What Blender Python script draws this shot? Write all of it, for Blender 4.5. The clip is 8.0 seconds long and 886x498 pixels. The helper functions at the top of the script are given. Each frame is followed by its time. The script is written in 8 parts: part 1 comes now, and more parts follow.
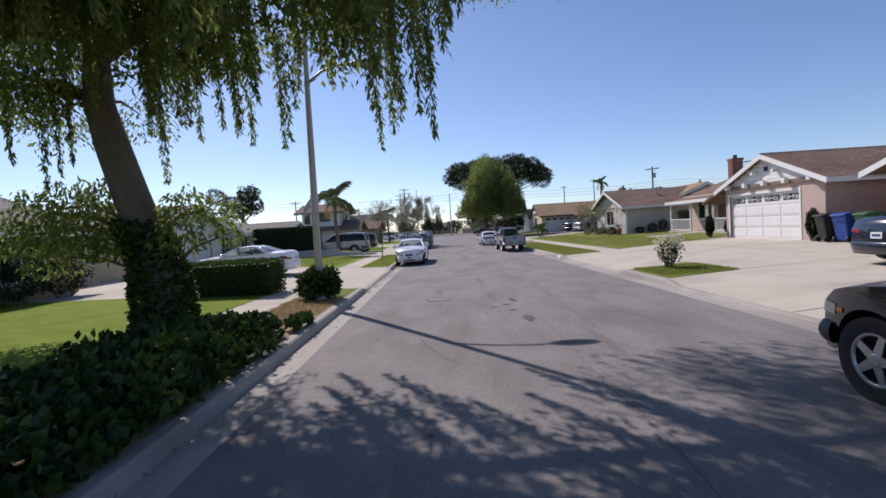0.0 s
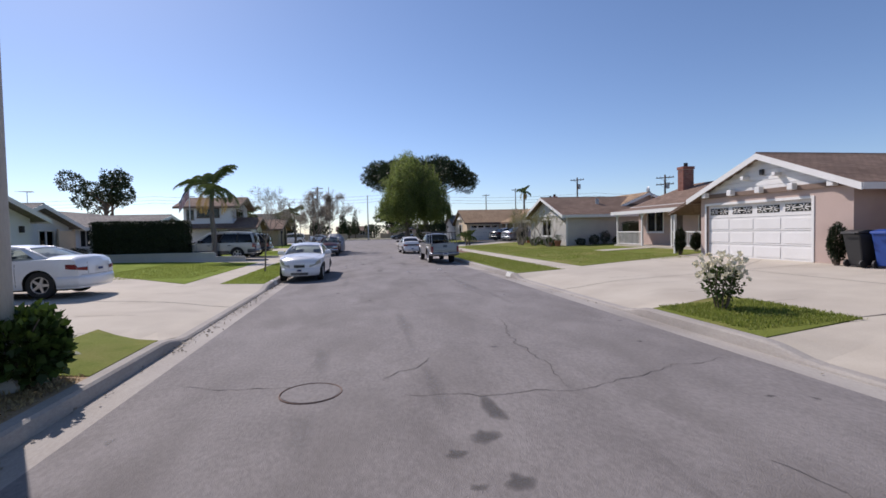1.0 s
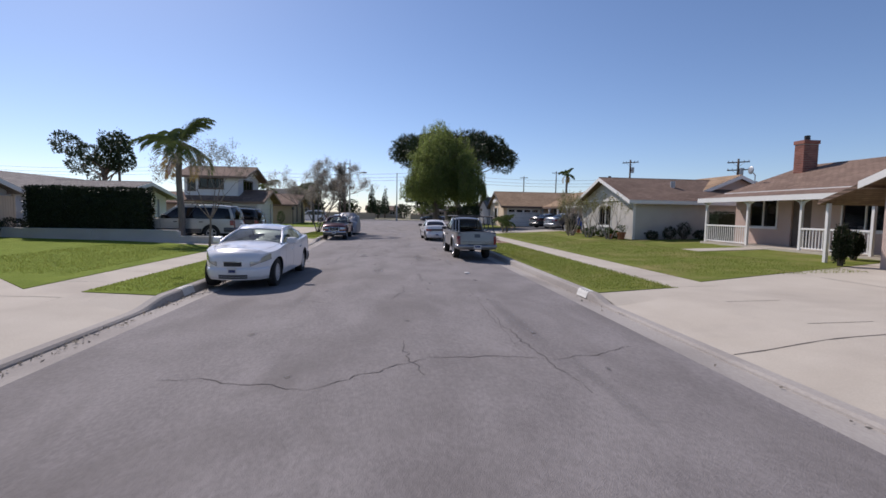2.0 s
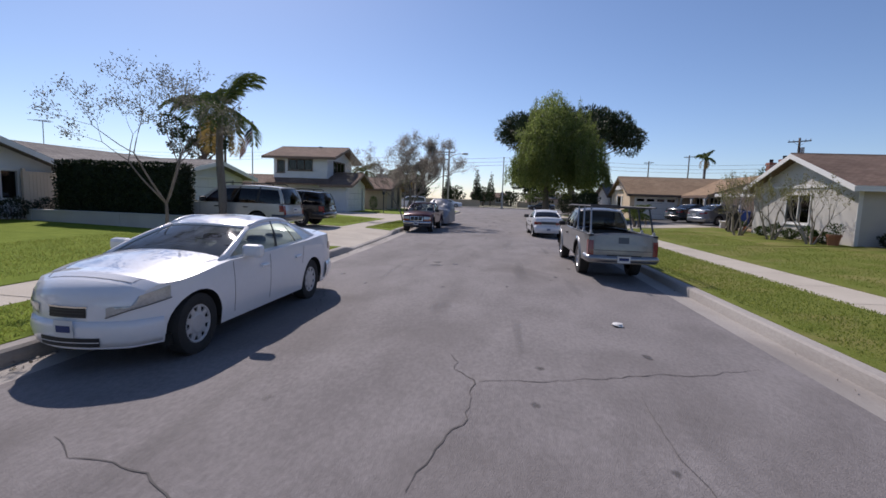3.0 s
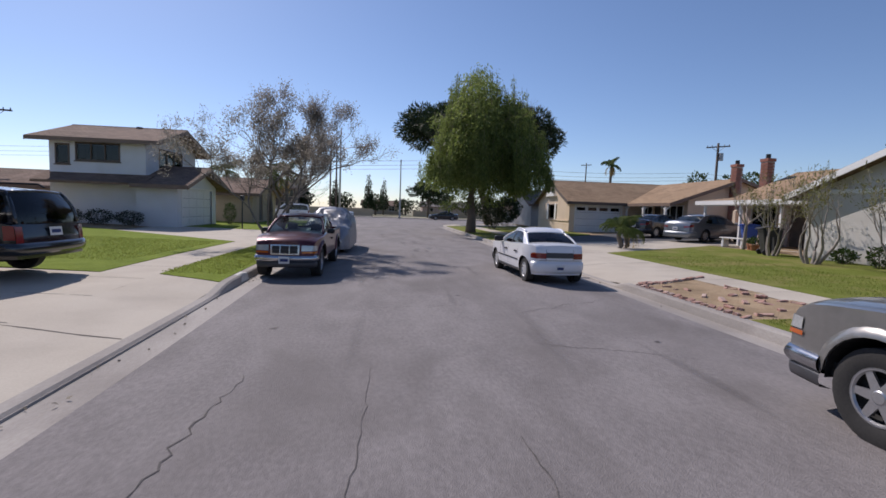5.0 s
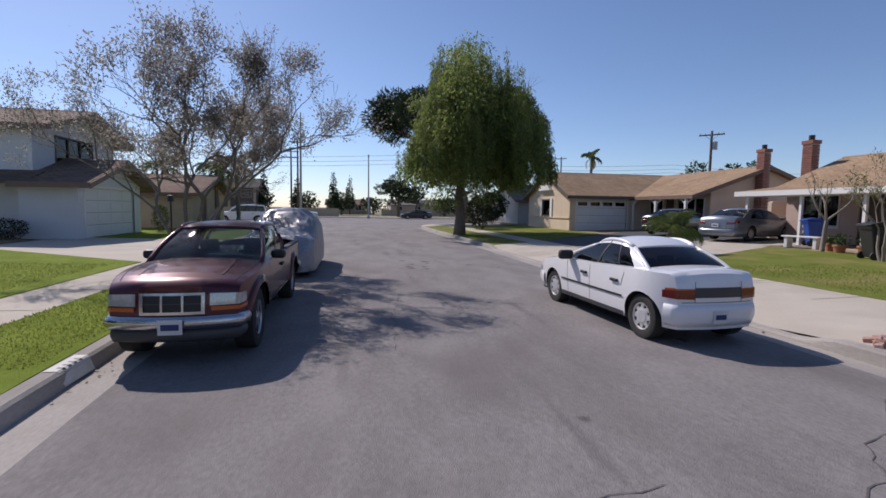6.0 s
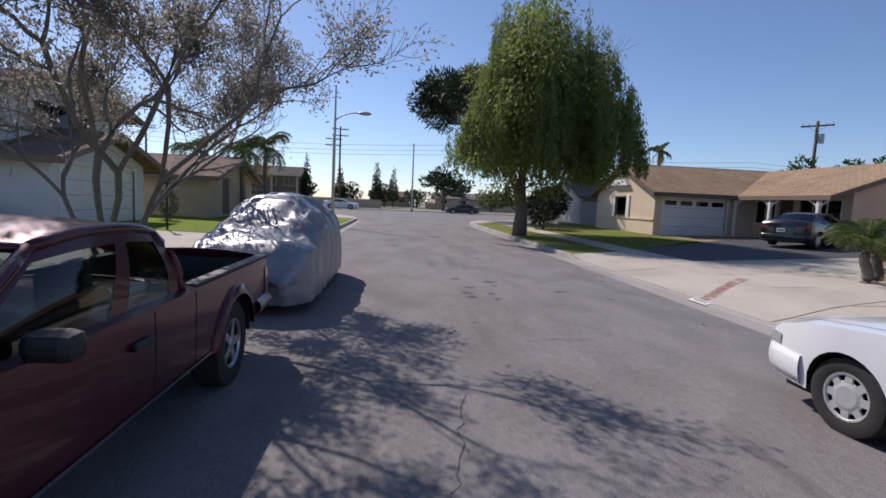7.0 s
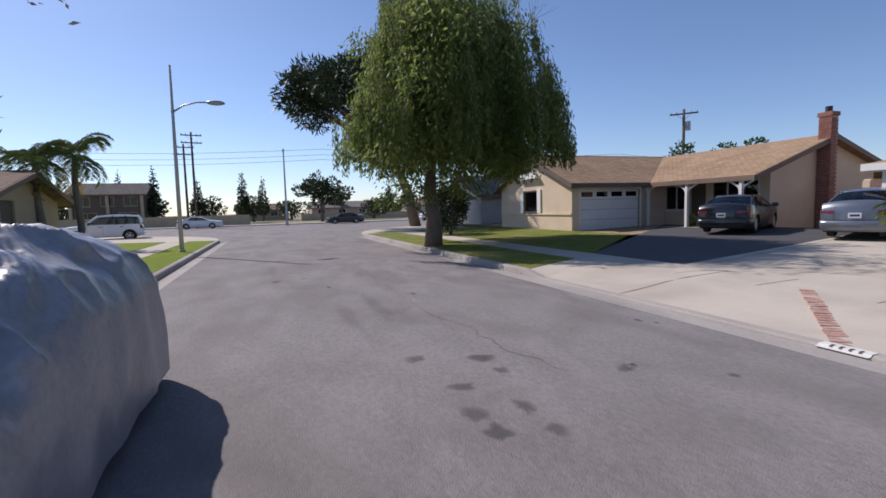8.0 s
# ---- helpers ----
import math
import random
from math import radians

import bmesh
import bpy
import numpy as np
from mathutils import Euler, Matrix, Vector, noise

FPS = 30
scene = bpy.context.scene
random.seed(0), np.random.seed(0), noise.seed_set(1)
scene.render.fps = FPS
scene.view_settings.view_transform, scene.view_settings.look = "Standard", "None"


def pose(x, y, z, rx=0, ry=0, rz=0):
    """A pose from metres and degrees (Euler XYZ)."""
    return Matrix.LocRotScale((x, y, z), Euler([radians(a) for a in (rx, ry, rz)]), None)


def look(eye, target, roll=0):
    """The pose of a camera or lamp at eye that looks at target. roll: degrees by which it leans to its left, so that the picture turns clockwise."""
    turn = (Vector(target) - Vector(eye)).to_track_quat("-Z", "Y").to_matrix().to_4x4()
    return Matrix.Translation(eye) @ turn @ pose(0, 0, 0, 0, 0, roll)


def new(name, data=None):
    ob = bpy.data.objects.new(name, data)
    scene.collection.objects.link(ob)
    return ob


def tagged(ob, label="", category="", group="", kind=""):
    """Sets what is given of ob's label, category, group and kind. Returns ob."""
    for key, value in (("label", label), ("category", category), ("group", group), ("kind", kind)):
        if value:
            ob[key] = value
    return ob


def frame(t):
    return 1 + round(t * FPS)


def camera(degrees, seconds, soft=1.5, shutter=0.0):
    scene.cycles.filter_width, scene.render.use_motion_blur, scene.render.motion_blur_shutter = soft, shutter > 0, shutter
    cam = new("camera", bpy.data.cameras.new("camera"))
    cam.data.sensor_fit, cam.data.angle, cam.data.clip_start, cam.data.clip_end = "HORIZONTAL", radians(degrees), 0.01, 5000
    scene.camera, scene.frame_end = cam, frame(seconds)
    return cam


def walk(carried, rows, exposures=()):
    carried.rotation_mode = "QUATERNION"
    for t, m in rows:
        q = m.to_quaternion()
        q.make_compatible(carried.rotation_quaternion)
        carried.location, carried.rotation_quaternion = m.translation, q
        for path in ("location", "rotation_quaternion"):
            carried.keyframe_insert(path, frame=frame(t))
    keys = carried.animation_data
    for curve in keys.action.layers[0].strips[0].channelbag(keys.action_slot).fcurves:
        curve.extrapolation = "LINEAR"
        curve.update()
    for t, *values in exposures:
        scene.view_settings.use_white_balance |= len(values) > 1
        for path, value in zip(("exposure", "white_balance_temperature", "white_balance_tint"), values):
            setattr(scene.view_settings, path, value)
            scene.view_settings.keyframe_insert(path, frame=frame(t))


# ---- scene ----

# ---- camera and its way ----
cam = camera(86.0, 8.0, soft=1.6)
PATH = [
    (0, -1.194, 0.217, 1.769, -0.077, -2.479, 3.546),
    (0.5, -1.068, 3.788, 1.743, -9.269, -2.443, 2.081),
    (1, -0.839, 6.818, 1.669, -9.889, -2.180, 1.237),
    (1.2, -0.801, 8.016, 1.674, -7.920, -2.420, -0.027),
    (2.3, 0.752, 15.557, 1.703, -4.572, -4.529, -1.294),
    (2.5, 0.833, 16.853, 1.746, -1.982, -4.105, -1.424),
    (3, 0.768, 19.956, 1.659, 6.967, -6.128, -1.987),
    (3.5, 0.585, 22.917, 1.706, 2.986, -5.054, -2.281),
    (4, 0.070, 25.836, 1.617, -5.049, -4.890, -3.620),
    (4.5, -0.488, 28.615, 1.615, -6.167, -4.720, -2.239),
    (6, -1.361, 36.774, 1.641, -10.650, -4.828, -0.848),
    (6.5, -1.171, 39.257, 1.563, -16.983, -5.729, -2.137),
    (7, -1.128, 41.601, 1.594, -5.438, -5.646, -2.589),
    (7.5, -1.313, 44.039, 1.733, -6.094, -6.227, -1.787),
    (8, -1.271, 46.383, 1.622, -20.135, -4.898, 1.568),
]
walk(cam, [(t, pose(x, y, z, 90 + pitch, roll, yaw)) for t, x, y, z, yaw, pitch, roll in PATH], [(0.0, 0.0, 6500.0, 18.0), (1.2, -0.03, 6500.0, 18.0), (2.4, -0.16, 6500.0, 18.0), (6.5, -0.12, 6500.0, 18.0), (8.0, 0.0, 6500.0, 18.0)])

# ---- sky, sun, exposure ----
SUN_ELEV, SUN_TURN = 43.0, -33.0
world = bpy.data.worlds.new("world")
scene.world = world
world.use_nodes = True
wn = world.node_tree
sky = wn.nodes.new("ShaderNodeTexSky")
sky.sky_type = "NISHITA"
sky.sun_disc = False
sky.altitude = 500.0
sky.sun_elevation, sky.sun_rotation = radians(SUN_ELEV), radians(SUN_TURN)
sky.air_density, sky.dust_density, sky.ozone_density = 0.9, 0.45, 4.6
wn.nodes["Background"].inputs["Strength"].default_value = 0.127
wn.links.new(sky.outputs["Color"], wn.nodes["Background"].inputs["Color"])
sun_data = bpy.data.lights.new("sun", "SUN")
sun_data.energy, sun_data.angle, sun_data.color = 4.5, radians(0.53), (1.0, 0.95, 0.88)
sun = new("sun", sun_data)
sun_way = Vector((-math.sin(radians(33)) * math.cos(radians(SUN_ELEV)), math.cos(radians(33)) * math.cos(radians(SUN_ELEV)), math.sin(radians(SUN_ELEV))))
sun.matrix_world = look(sun_way * 80, (0, 0, 0))

# ---- materials ----
def material(name, colour, rough=0.7, metal=0.0, colour2=None, scale=8.0, fine=60.0, bump=0.0, bump_scale=60.0, spec=0.5, coat=0.0, vary=0.0, stretch=(1, 1, 1), stain=None, stain_scale=0.6, stain_amount=0.5):
    """Principled surface with two scales of colour variation, stains and relief, in object metres."""
    m = bpy.data.materials.new(name)
    m.use_nodes = True
    nt = m.node_tree
    b = nt.nodes["Principled BSDF"]
    b.inputs["Roughness"].default_value, b.inputs["Metallic"].default_value = rough, metal
    b.inputs["Specular IOR Level"].default_value, b.inputs["Coat Weight"].default_value = spec, coat
    b.inputs["Coat Roughness"].default_value = 0.04
    b.inputs["Base Color"].default_value = (*colour, 1)
    geo = nt.nodes.new("ShaderNodeNewGeometry")
    mp = nt.nodes.new("ShaderNodeMapping")
    mp.inputs["Scale"].default_value = stretch
    nt.links.new(geo.outputs["Position"], mp.inputs["Vector"])
    last = None
    if colour2 is not None:
        n1 = nt.nodes.new("ShaderNodeTexNoise")
        n1.inputs["Scale"].default_value, n1.inputs["Detail"].default_value = scale, 5
        n2 = nt.nodes.new("ShaderNodeTexNoise")
        n2.inputs["Scale"].default_value, n2.inputs["Detail"].default_value = fine, 3
        for n in (n1, n2):
            nt.links.new(mp.outputs["Vector"], n.inputs["Vector"])
        add = nt.nodes.new("ShaderNodeMath")
        add.operation = "ADD"
        nt.links.new(n1.outputs["Fac"], add.inputs[0])
        nt.links.new(n2.outputs["Fac"], add.inputs[1])
        rmp = nt.nodes.new("ShaderNodeMapRange")
        rmp.inputs["From Min"].default_value, rmp.inputs["From Max"].default_value = 0.72, 1.28
        nt.links.new(add.outputs[0], rmp.inputs["Value"])
        mix = nt.nodes.new("ShaderNodeMix")
        mix.data_type = "RGBA"
        mix.inputs[6].default_value, mix.inputs[7].default_value = (*colour, 1), (*colour2, 1)
        nt.links.new(rmp.outputs["Result"], mix.inputs[0])
        last = mix.outputs[2]
    if stain is not None:
        n3 = nt.nodes.new("ShaderNodeTexNoise")
        n3.inputs["Scale"].default_value, n3.inputs["Detail"].default_value, n3.inputs["Distortion"].default_value = stain_scale, 6, 0.6
        nt.links.new(mp.outputs["Vector"], n3.inputs["Vector"])
        r3 = nt.nodes.new("ShaderNodeMapRange")
        r3.inputs["From Min"].default_value, r3.inputs["From Max"].default_value, r3.inputs["To Max"].default_value = 0.48, 0.72, stain_amount
        nt.links.new(n3.outputs["Fac"], r3.inputs["Value"])
        mx = nt.nodes.new("ShaderNodeMix")
        mx.data_type = "RGBA"
        mx.inputs[6].default_value, mx.inputs[7].default_value = (*colour, 1), (*stain, 1)
        if last is not None:
            nt.links.new(last, mx.inputs[6])
        nt.links.new(r3.outputs["Result"], mx.inputs[0])
        last = mx.outputs[2]
    if vary:
        info = nt.nodes.new("ShaderNodeNewGeometry")
        hs = nt.nodes.new("ShaderNodeHueSaturation")
        r4 = nt.nodes.new("ShaderNodeMapRange")
        r4.inputs["To Min"].default_value, r4.inputs["To Max"].default_value = 1 - vary, 1 + vary
        nt.links.new(info.outputs["Random Per Island"], r4.inputs["Value"])
        nt.links.new(r4.outputs["Result"], hs.inputs["Value"])
        hs.inputs["Color"].default_value = (*colour, 1)
        if last is not None:
            nt.links.new(last, hs.inputs["Color"])
        last = hs.outputs["Color"]
    if last is not None:
        nt.links.new(last, b.inputs["Base Color"])
    if bump:
        nb = nt.nodes.new("ShaderNodeTexNoise")
        nb.inputs["Scale"].default_value, nb.inputs["Detail"].default_value = bump_scale, 4
        nt.links.new(mp.outputs["Vector"], nb.inputs["Vector"])
        bp = nt.nodes.new("ShaderNodeBump")
        bp.inputs["Strength"].default_value, bp.inputs["Distance"].default_value = bump, 0.02
        nt.links.new(nb.outputs["Fac"], bp.inputs["Height"])
        nt.links.new(bp.outputs["Normal"], b.inputs["Normal"])
    return m


def foliage(name, colour, colour2, through_share=0.35):
    """Leaves: diffuse and a share of light that comes through them, varied leaf by leaf."""
    m = bpy.data.materials.new(name)
    m.use_nodes = True
    nt = m.node_tree
    b = nt.nodes["Principled BSDF"]
    b.inputs["Roughness"].default_value = 0.55
    b.inputs["Specular IOR Level"].default_value = 0.35
    info = nt.nodes.new("ShaderNodeNewGeometry")
    mix = nt.nodes.new("ShaderNodeMix")
    mix.data_type = "RGBA"
    mix.inputs[6].default_value, mix.inputs[7].default_value = (*colour, 1), (*colour2, 1)
    nt.links.new(info.outputs["Random Per Island"], mix.inputs[0])
    nt.links.new(mix.outputs[2], b.inputs["Base Color"])
    tr = nt.nodes.new("ShaderNodeBsdfTranslucent")
    nt.links.new(mix.outputs[2], tr.inputs["Color"])
    ms = nt.nodes.new("ShaderNodeMixShader")
    ms.inputs[0].default_value = through_share
    nt.links.new(b.outputs[0], ms.inputs[1])
    nt.links.new(tr.outputs[0], ms.inputs[2])
    nt.links.new(ms.outputs[0], nt.nodes["Material Output"].inputs["Surface"])
    return m


def window_glass(name, tint, clear):
    """A tinted pane: partly clear, partly a sharp reflection by Fresnel."""
    m = bpy.data.materials.new(name)
    m.use_nodes = True
    nt = m.node_tree
    nt.nodes.remove(nt.nodes["Principled BSDF"])
    tp = nt.nodes.new("ShaderNodeBsdfTransparent")
    tp.inputs["Color"].default_value = (*[c * clear for c in tint], 1)
    gl = nt.nodes.new("ShaderNodeBsdfGlossy")
    gl.inputs["Roughness"].default_value = 0.02
    fr = nt.nodes.new("ShaderNodeFresnel")
    fr.inputs["IOR"].default_value = 1.5
    ms = nt.nodes.new("ShaderNodeMixShader")
    nt.links.new(fr.outputs[0], ms.inputs[0])
    nt.links.new(tp.outputs[0], ms.inputs[1])
    nt.links.new(gl.outputs[0], ms.inputs[2])
    nt.links.new(ms.outputs[0], nt.nodes["Material Output"].inputs["Surface"])
    return m


def shingles(name, colour, colour2, course=0.14, along="y"):
    """Roofing in courses: rows of tabs with random shade and a lapped edge, in object metres."""
    m = material(name, colour, 0.92, colour2=colour2, scale=1.2, fine=25, spec=0.15, stain=tuple(c * 0.62 for c in colour), stain_scale=0.5, stain_amount=0.45)
    nt = m.node_tree
    b = nt.nodes["Principled BSDF"]
    br = nt.nodes.new("ShaderNodeTexBrick")
    br.inputs["Scale"].default_value = 1.0
    br.inputs["Brick Width"].default_value, br.inputs["Row Height"].default_value = 0.30, course
    br.inputs["Mortar Size"].default_value, br.inputs["Mortar Smooth"].default_value = 0.012, 0.3
    br.inputs["Color1"].default_value, br.inputs["Color2"].default_value, br.inputs["Mortar"].default_value = (0.8, 0.8, 0.8, 1), (1.1, 1.1, 1.1, 1), (0.5, 0.5, 0.5, 1)
    tc = nt.nodes.new("ShaderNodeTexCoord")
    sp = nt.nodes.new("ShaderNodeSeparateXYZ")
    cb = nt.nodes.new("ShaderNodeCombineXYZ")
    nt.links.new(tc.outputs["Object"], sp.inputs[0])
    nt.links.new(sp.outputs["Y" if along == "y" else "X"], cb.inputs["X"])
    sc = nt.nodes.new("ShaderNodeMath")
    sc.operation = "MULTIPLY"
    sc.inputs[1].default_value = 2.6
    nt.links.new(sp.outputs["Z"], sc.inputs[0])
    nt.links.new(sc.outputs[0], cb.inputs["Y"])
    nt.links.new(cb.outputs[0], br.inputs["Vector"])
    old = b.inputs["Base Color"].links[0].from_socket
    mu = nt.nodes.new("ShaderNodeMix")
    mu.data_type, mu.blend_type = "RGBA", "MULTIPLY"
    mu.inputs[0].default_value = 1.0
    nt.links.new(old, mu.inputs[6])
    nt.links.new(br.outputs["Color"], mu.inputs[7])
    nt.links.new(mu.outputs[2], b.inputs["Base Color"])
    bp = nt.nodes.new("ShaderNodeBump")
    bp.inputs["Strength"].default_value, bp.inputs["Distance"].default_value = 0.6, 0.02
    nt.links.new(br.outputs["Fac"], bp.inputs["Height"])
    bp.invert = True
    nt.links.new(bp.outputs["Normal"], b.inputs["Normal"])
    return m


ASPHALT = material("asphalt", (0.178, 0.162, 0.159), 0.88, colour2=(0.258, 0.237, 0.232), scale=1.5, fine=32, bump=0.5, bump_scale=130, spec=0.3, stretch=(1, 0.5, 1), stain=(0.132, 0.118, 0.112), stain_scale=0.75, stain_amount=0.7)
CONCRETE = material("concrete", (0.455, 0.405, 0.335), 0.9, colour2=(0.525, 0.475, 0.40), scale=1.1, fine=50, bump=0.25, bump_scale=120, spec=0.25, stain=(0.33, 0.285, 0.24), stain_scale=0.5, stain_amount=0.5)
GUTTER = material("gutter concrete", (0.33, 0.30, 0.275), 0.9, colour2=(0.41, 0.38, 0.345), scale=1.3, fine=40, bump=0.3, bump_scale=110, spec=0.25, stretch=(1, 0.4, 1), stain=(0.19, 0.17, 0.155), stain_scale=0.8, stain_amount=0.6)
LAWN = material("lawn", (0.115, 0.15, 0.022), 0.95, colour2=(0.195, 0.215, 0.05), scale=1.6, fine=40, bump=1.0, bump_scale=60, spec=0.1, stain=(0.27, 0.225, 0.09), stain_scale=0.7, stain_amount=0.9)
LUSH = material("lush lawn", (0.135, 0.19, 0.018), 0.95, colour2=(0.22, 0.28, 0.04), scale=2.2, fine=60, bump=1.0, bump_scale=90, spec=0.1)
SOIL = material("dry soil", (0.30, 0.215, 0.135), 0.97, colour2=(0.42, 0.315, 0.205), scale=2.5, fine=30, bump=1.0, bump_scale=35, spec=0.1, stain=(0.17, 0.125, 0.075), stain_scale=1.4, stain_amount=0.6)
BLACKTOP = material("sealed blacktop", (0.055, 0.055, 0.058), 0.8, colour2=(0.075, 0.075, 0.08), scale=1.5, fine=60, bump=0.3, bump_scale=120)
EARTH = material("far ground", (0.26, 0.22, 0.16), 0.97, colour2=(0.19, 0.19, 0.09), scale=0.05, fine=0.6)
CRACK = material("crack in asphalt", (0.075, 0.068, 0.064), 0.95, colour2=(0.12, 0.11, 0.105), scale=3, fine=30)
STAIN = material("oil stain", (0.075, 0.068, 0.066), 0.7, colour2=(0.10, 0.092, 0.09), scale=4, fine=30)
nt = STAIN.node_tree
fade = nt.nodes.new("ShaderNodeAttribute")
fade.attribute_name = "fade"
clear = nt.nodes.new("ShaderNodeBsdfTransparent")
blend = nt.nodes.new("ShaderNodeMixShader")
nt.links.new(fade.outputs["Fac"], blend.inputs[0])
nt.links.new(clear.outputs[0], blend.inputs[1])
nt.links.new(nt.nodes["Principled BSDF"].outputs[0], blend.inputs[2])
nt.links.new(blend.outputs[0], nt.nodes["Material Output"].inputs["Surface"])
STUCCO_PINK = material("rosy stucco", (0.50, 0.385, 0.335), 0.93, colour2=(0.555, 0.43, 0.375), scale=1.2, fine=40, bump=0.5, bump_scale=70, spec=0.15, stain=(0.42, 0.32, 0.28), stain_scale=0.7, stain_amount=0.4)
STUCCO_GREY = material("pale grey stucco", (0.52, 0.50, 0.47), 0.93, colour2=(0.58, 0.56, 0.52), scale=1.2, fine=40, bump=0.5, bump_scale=70, spec=0.15, stain=(0.42, 0.40, 0.37), stain_scale=0.7, stain_amount=0.4)
STUCCO_CREAM = material("cream stucco", (0.66, 0.53, 0.40), 0.93, colour2=(0.72, 0.585, 0.45), scale=1.2, fine=40, bump=0.5, bump_scale=70, spec=0.15, stain=(0.55, 0.43, 0.32), stain_scale=0.7, stain_amount=0.35)
STUCCO_TAN = material("tan stucco", (0.44, 0.36, 0.26), 0.93, colour2=(0.50, 0.41, 0.305), scale=1.2, fine=40, bump=0.5, bump_scale=70, spec=0.15, stain=(0.36, 0.29, 0.21), stain_scale=0.7, stain_amount=0.4)
STUCCO_OCHRE = material("ochre stucco", (0.33, 0.25, 0.135), 0.93, colour2=(0.38, 0.29, 0.165), scale=1.2, fine=40, bump=0.5, bump_scale=70, spec=0.15, stain=(0.26, 0.20, 0.11), stain_scale=0.7, stain_amount=0.4)
STUCCO_WHITE = material("off-white stucco", (0.63, 0.64, 0.66), 0.92, colour2=(0.69, 0.70, 0.715), scale=1.2, fine=40, bump=0.45, bump_scale=70, spec=0.15, stain=(0.56, 0.54, 0.50), stain_scale=0.7, stain_amount=0.35)
WHITE_PAINT = material("white paint", (0.78, 0.77, 0.75), 0.6, colour2=(0.72, 0.71, 0.68), scale=1.5, fine=30, spec=0.4)
DARK_WOOD = material("dark painted wood", (0.10, 0.075, 0.06), 0.7, colour2=(0.14, 0.105, 0.085), scale=3, fine=30)
BROWN_TRIM = material("brown trim paint", (0.17, 0.115, 0.085), 0.7, colour2=(0.21, 0.145, 0.11), scale=3, fine=30)
ROOF_BROWN, ROOF_BROWN_X = [shingles("brown shingles", (0.215, 0.145, 0.11), (0.27, 0.19, 0.145), along=a) for a in "yx"]
ROOF_TAN, ROOF_TAN_X = [shingles("tan shingles", (0.36, 0.245, 0.155), (0.42, 0.295, 0.19), along=a) for a in "yx"]
ROOF_GREY, ROOF_GREY_X = [shingles("grey shingles", (0.215, 0.195, 0.18), (0.27, 0.245, 0.225), along=a) for a in "yx"]
ROOF_TILE, ROOF_TILE_X = [shingles("dark roof tiles", (0.10, 0.095, 0.09), (0.15, 0.14, 0.13), 0.3, along=a) for a in "yx"]
BRICK = material("red brick", (0.22, 0.085, 0.06), 0.9, colour2=(0.31, 0.135, 0.10), scale=5, fine=40, bump=0.4, bump_scale=80, vary=0.25)
MORTAR = material("mortar", (0.36, 0.32, 0.28), 0.95, colour2=(0.42, 0.38, 0.34), scale=9, fine=60)
HOUSE_GLASS = window_glass("house window glass", (0.5, 0.55, 0.58), 0.6)
INSIDE = material("dim interior", (0.10, 0.09, 0.08), 0.9, colour2=(0.13, 0.12, 0.10), scale=1, fine=5)
CURTAIN = material("pale curtain", (0.5, 0.47, 0.42), 0.9, colour2=(0.42, 0.39, 0.35), scale=4, fine=14, stretch=(6, 6, 0.3))
STEEL = material("galvanised steel", (0.42, 0.43, 0.44), 0.5, 0.7, colour2=(0.36, 0.37, 0.38), scale=6, fine=40)
POLE_CONCRETE = material("spun concrete pole", (0.46, 0.44, 0.415), 0.9, colour2=(0.54, 0.52, 0.49), scale=3, fine=80, bump=0.2, bump_scale=150, stretch=(1, 1, 0.15))
POLE_WOOD = material("creosoted pole wood", (0.085, 0.06, 0.045), 0.9, colour2=(0.13, 0.095, 0.07), scale=2, fine=30, stretch=(4, 4, 0.4))
BLACK_PLASTIC = material("black plastic", (0.022, 0.022, 0.023), 0.55)
BLUE_PLASTIC = material("blue bin plastic", (0.02, 0.075, 0.33), 0.45, colour2=(0.018, 0.06, 0.27), scale=3, fine=20)
GREEN_PLASTIC = material("green bin plastic", (0.03, 0.09, 0.045), 0.5)
BARK = material("rough bark", (0.13, 0.10, 0.075), 0.95, colour2=(0.20, 0.16, 0.125), scale=5, fine=25, bump=1.0, bump_scale=28, stretch=(2, 2, 0.5))
GREY_BARK = material("grey bark", (0.15, 0.128, 0.11), 0.95, colour2=(0.225, 0.195, 0.17), scale=5, fine=25, bump=0.8, bump_scale=28, stretch=(2, 2, 0.5))
LEAF_WILLOW = foliage("pepper tree leaves", (0.10, 0.145, 0.035), (0.26, 0.31, 0.09), 0.6)
LEAF_DARK = foliage("dark pine needles", (0.018, 0.036, 0.013), (0.042, 0.065, 0.022), 0.15)
LEAF_SPARSE = foliage("dry olive leaves", (0.19, 0.175, 0.15), (0.35, 0.32, 0.275), 0.6)
LEAF_TWIG = foliage("sparse grey-green leaves", (0.10, 0.10, 0.075), (0.20, 0.19, 0.145), 0.4)
LEAF_HEDGE = foliage("hedge leaves", (0.035, 0.07, 0.014), (0.08, 0.125, 0.025), 0.25)
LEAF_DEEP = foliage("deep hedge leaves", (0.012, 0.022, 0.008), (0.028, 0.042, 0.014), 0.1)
LEAF_IVY = foliage("ivy leaves", (0.018, 0.04, 0.008), (0.065, 0.11, 0.02), 0.2)
LEAF_PALM = foliage("palm leaflets", (0.075, 0.115, 0.03), (0.15, 0.175, 0.05), 0.3)
LEAF_PALM_DRY = foliage("dry palm leaflets", (0.30, 0.22, 0.07), (0.40, 0.28, 0.10), 0.3)
LEAF_BARE = foliage("young yellow-green leaves", (0.16, 0.17, 0.04), (0.24, 0.22, 0.07), 0.35)
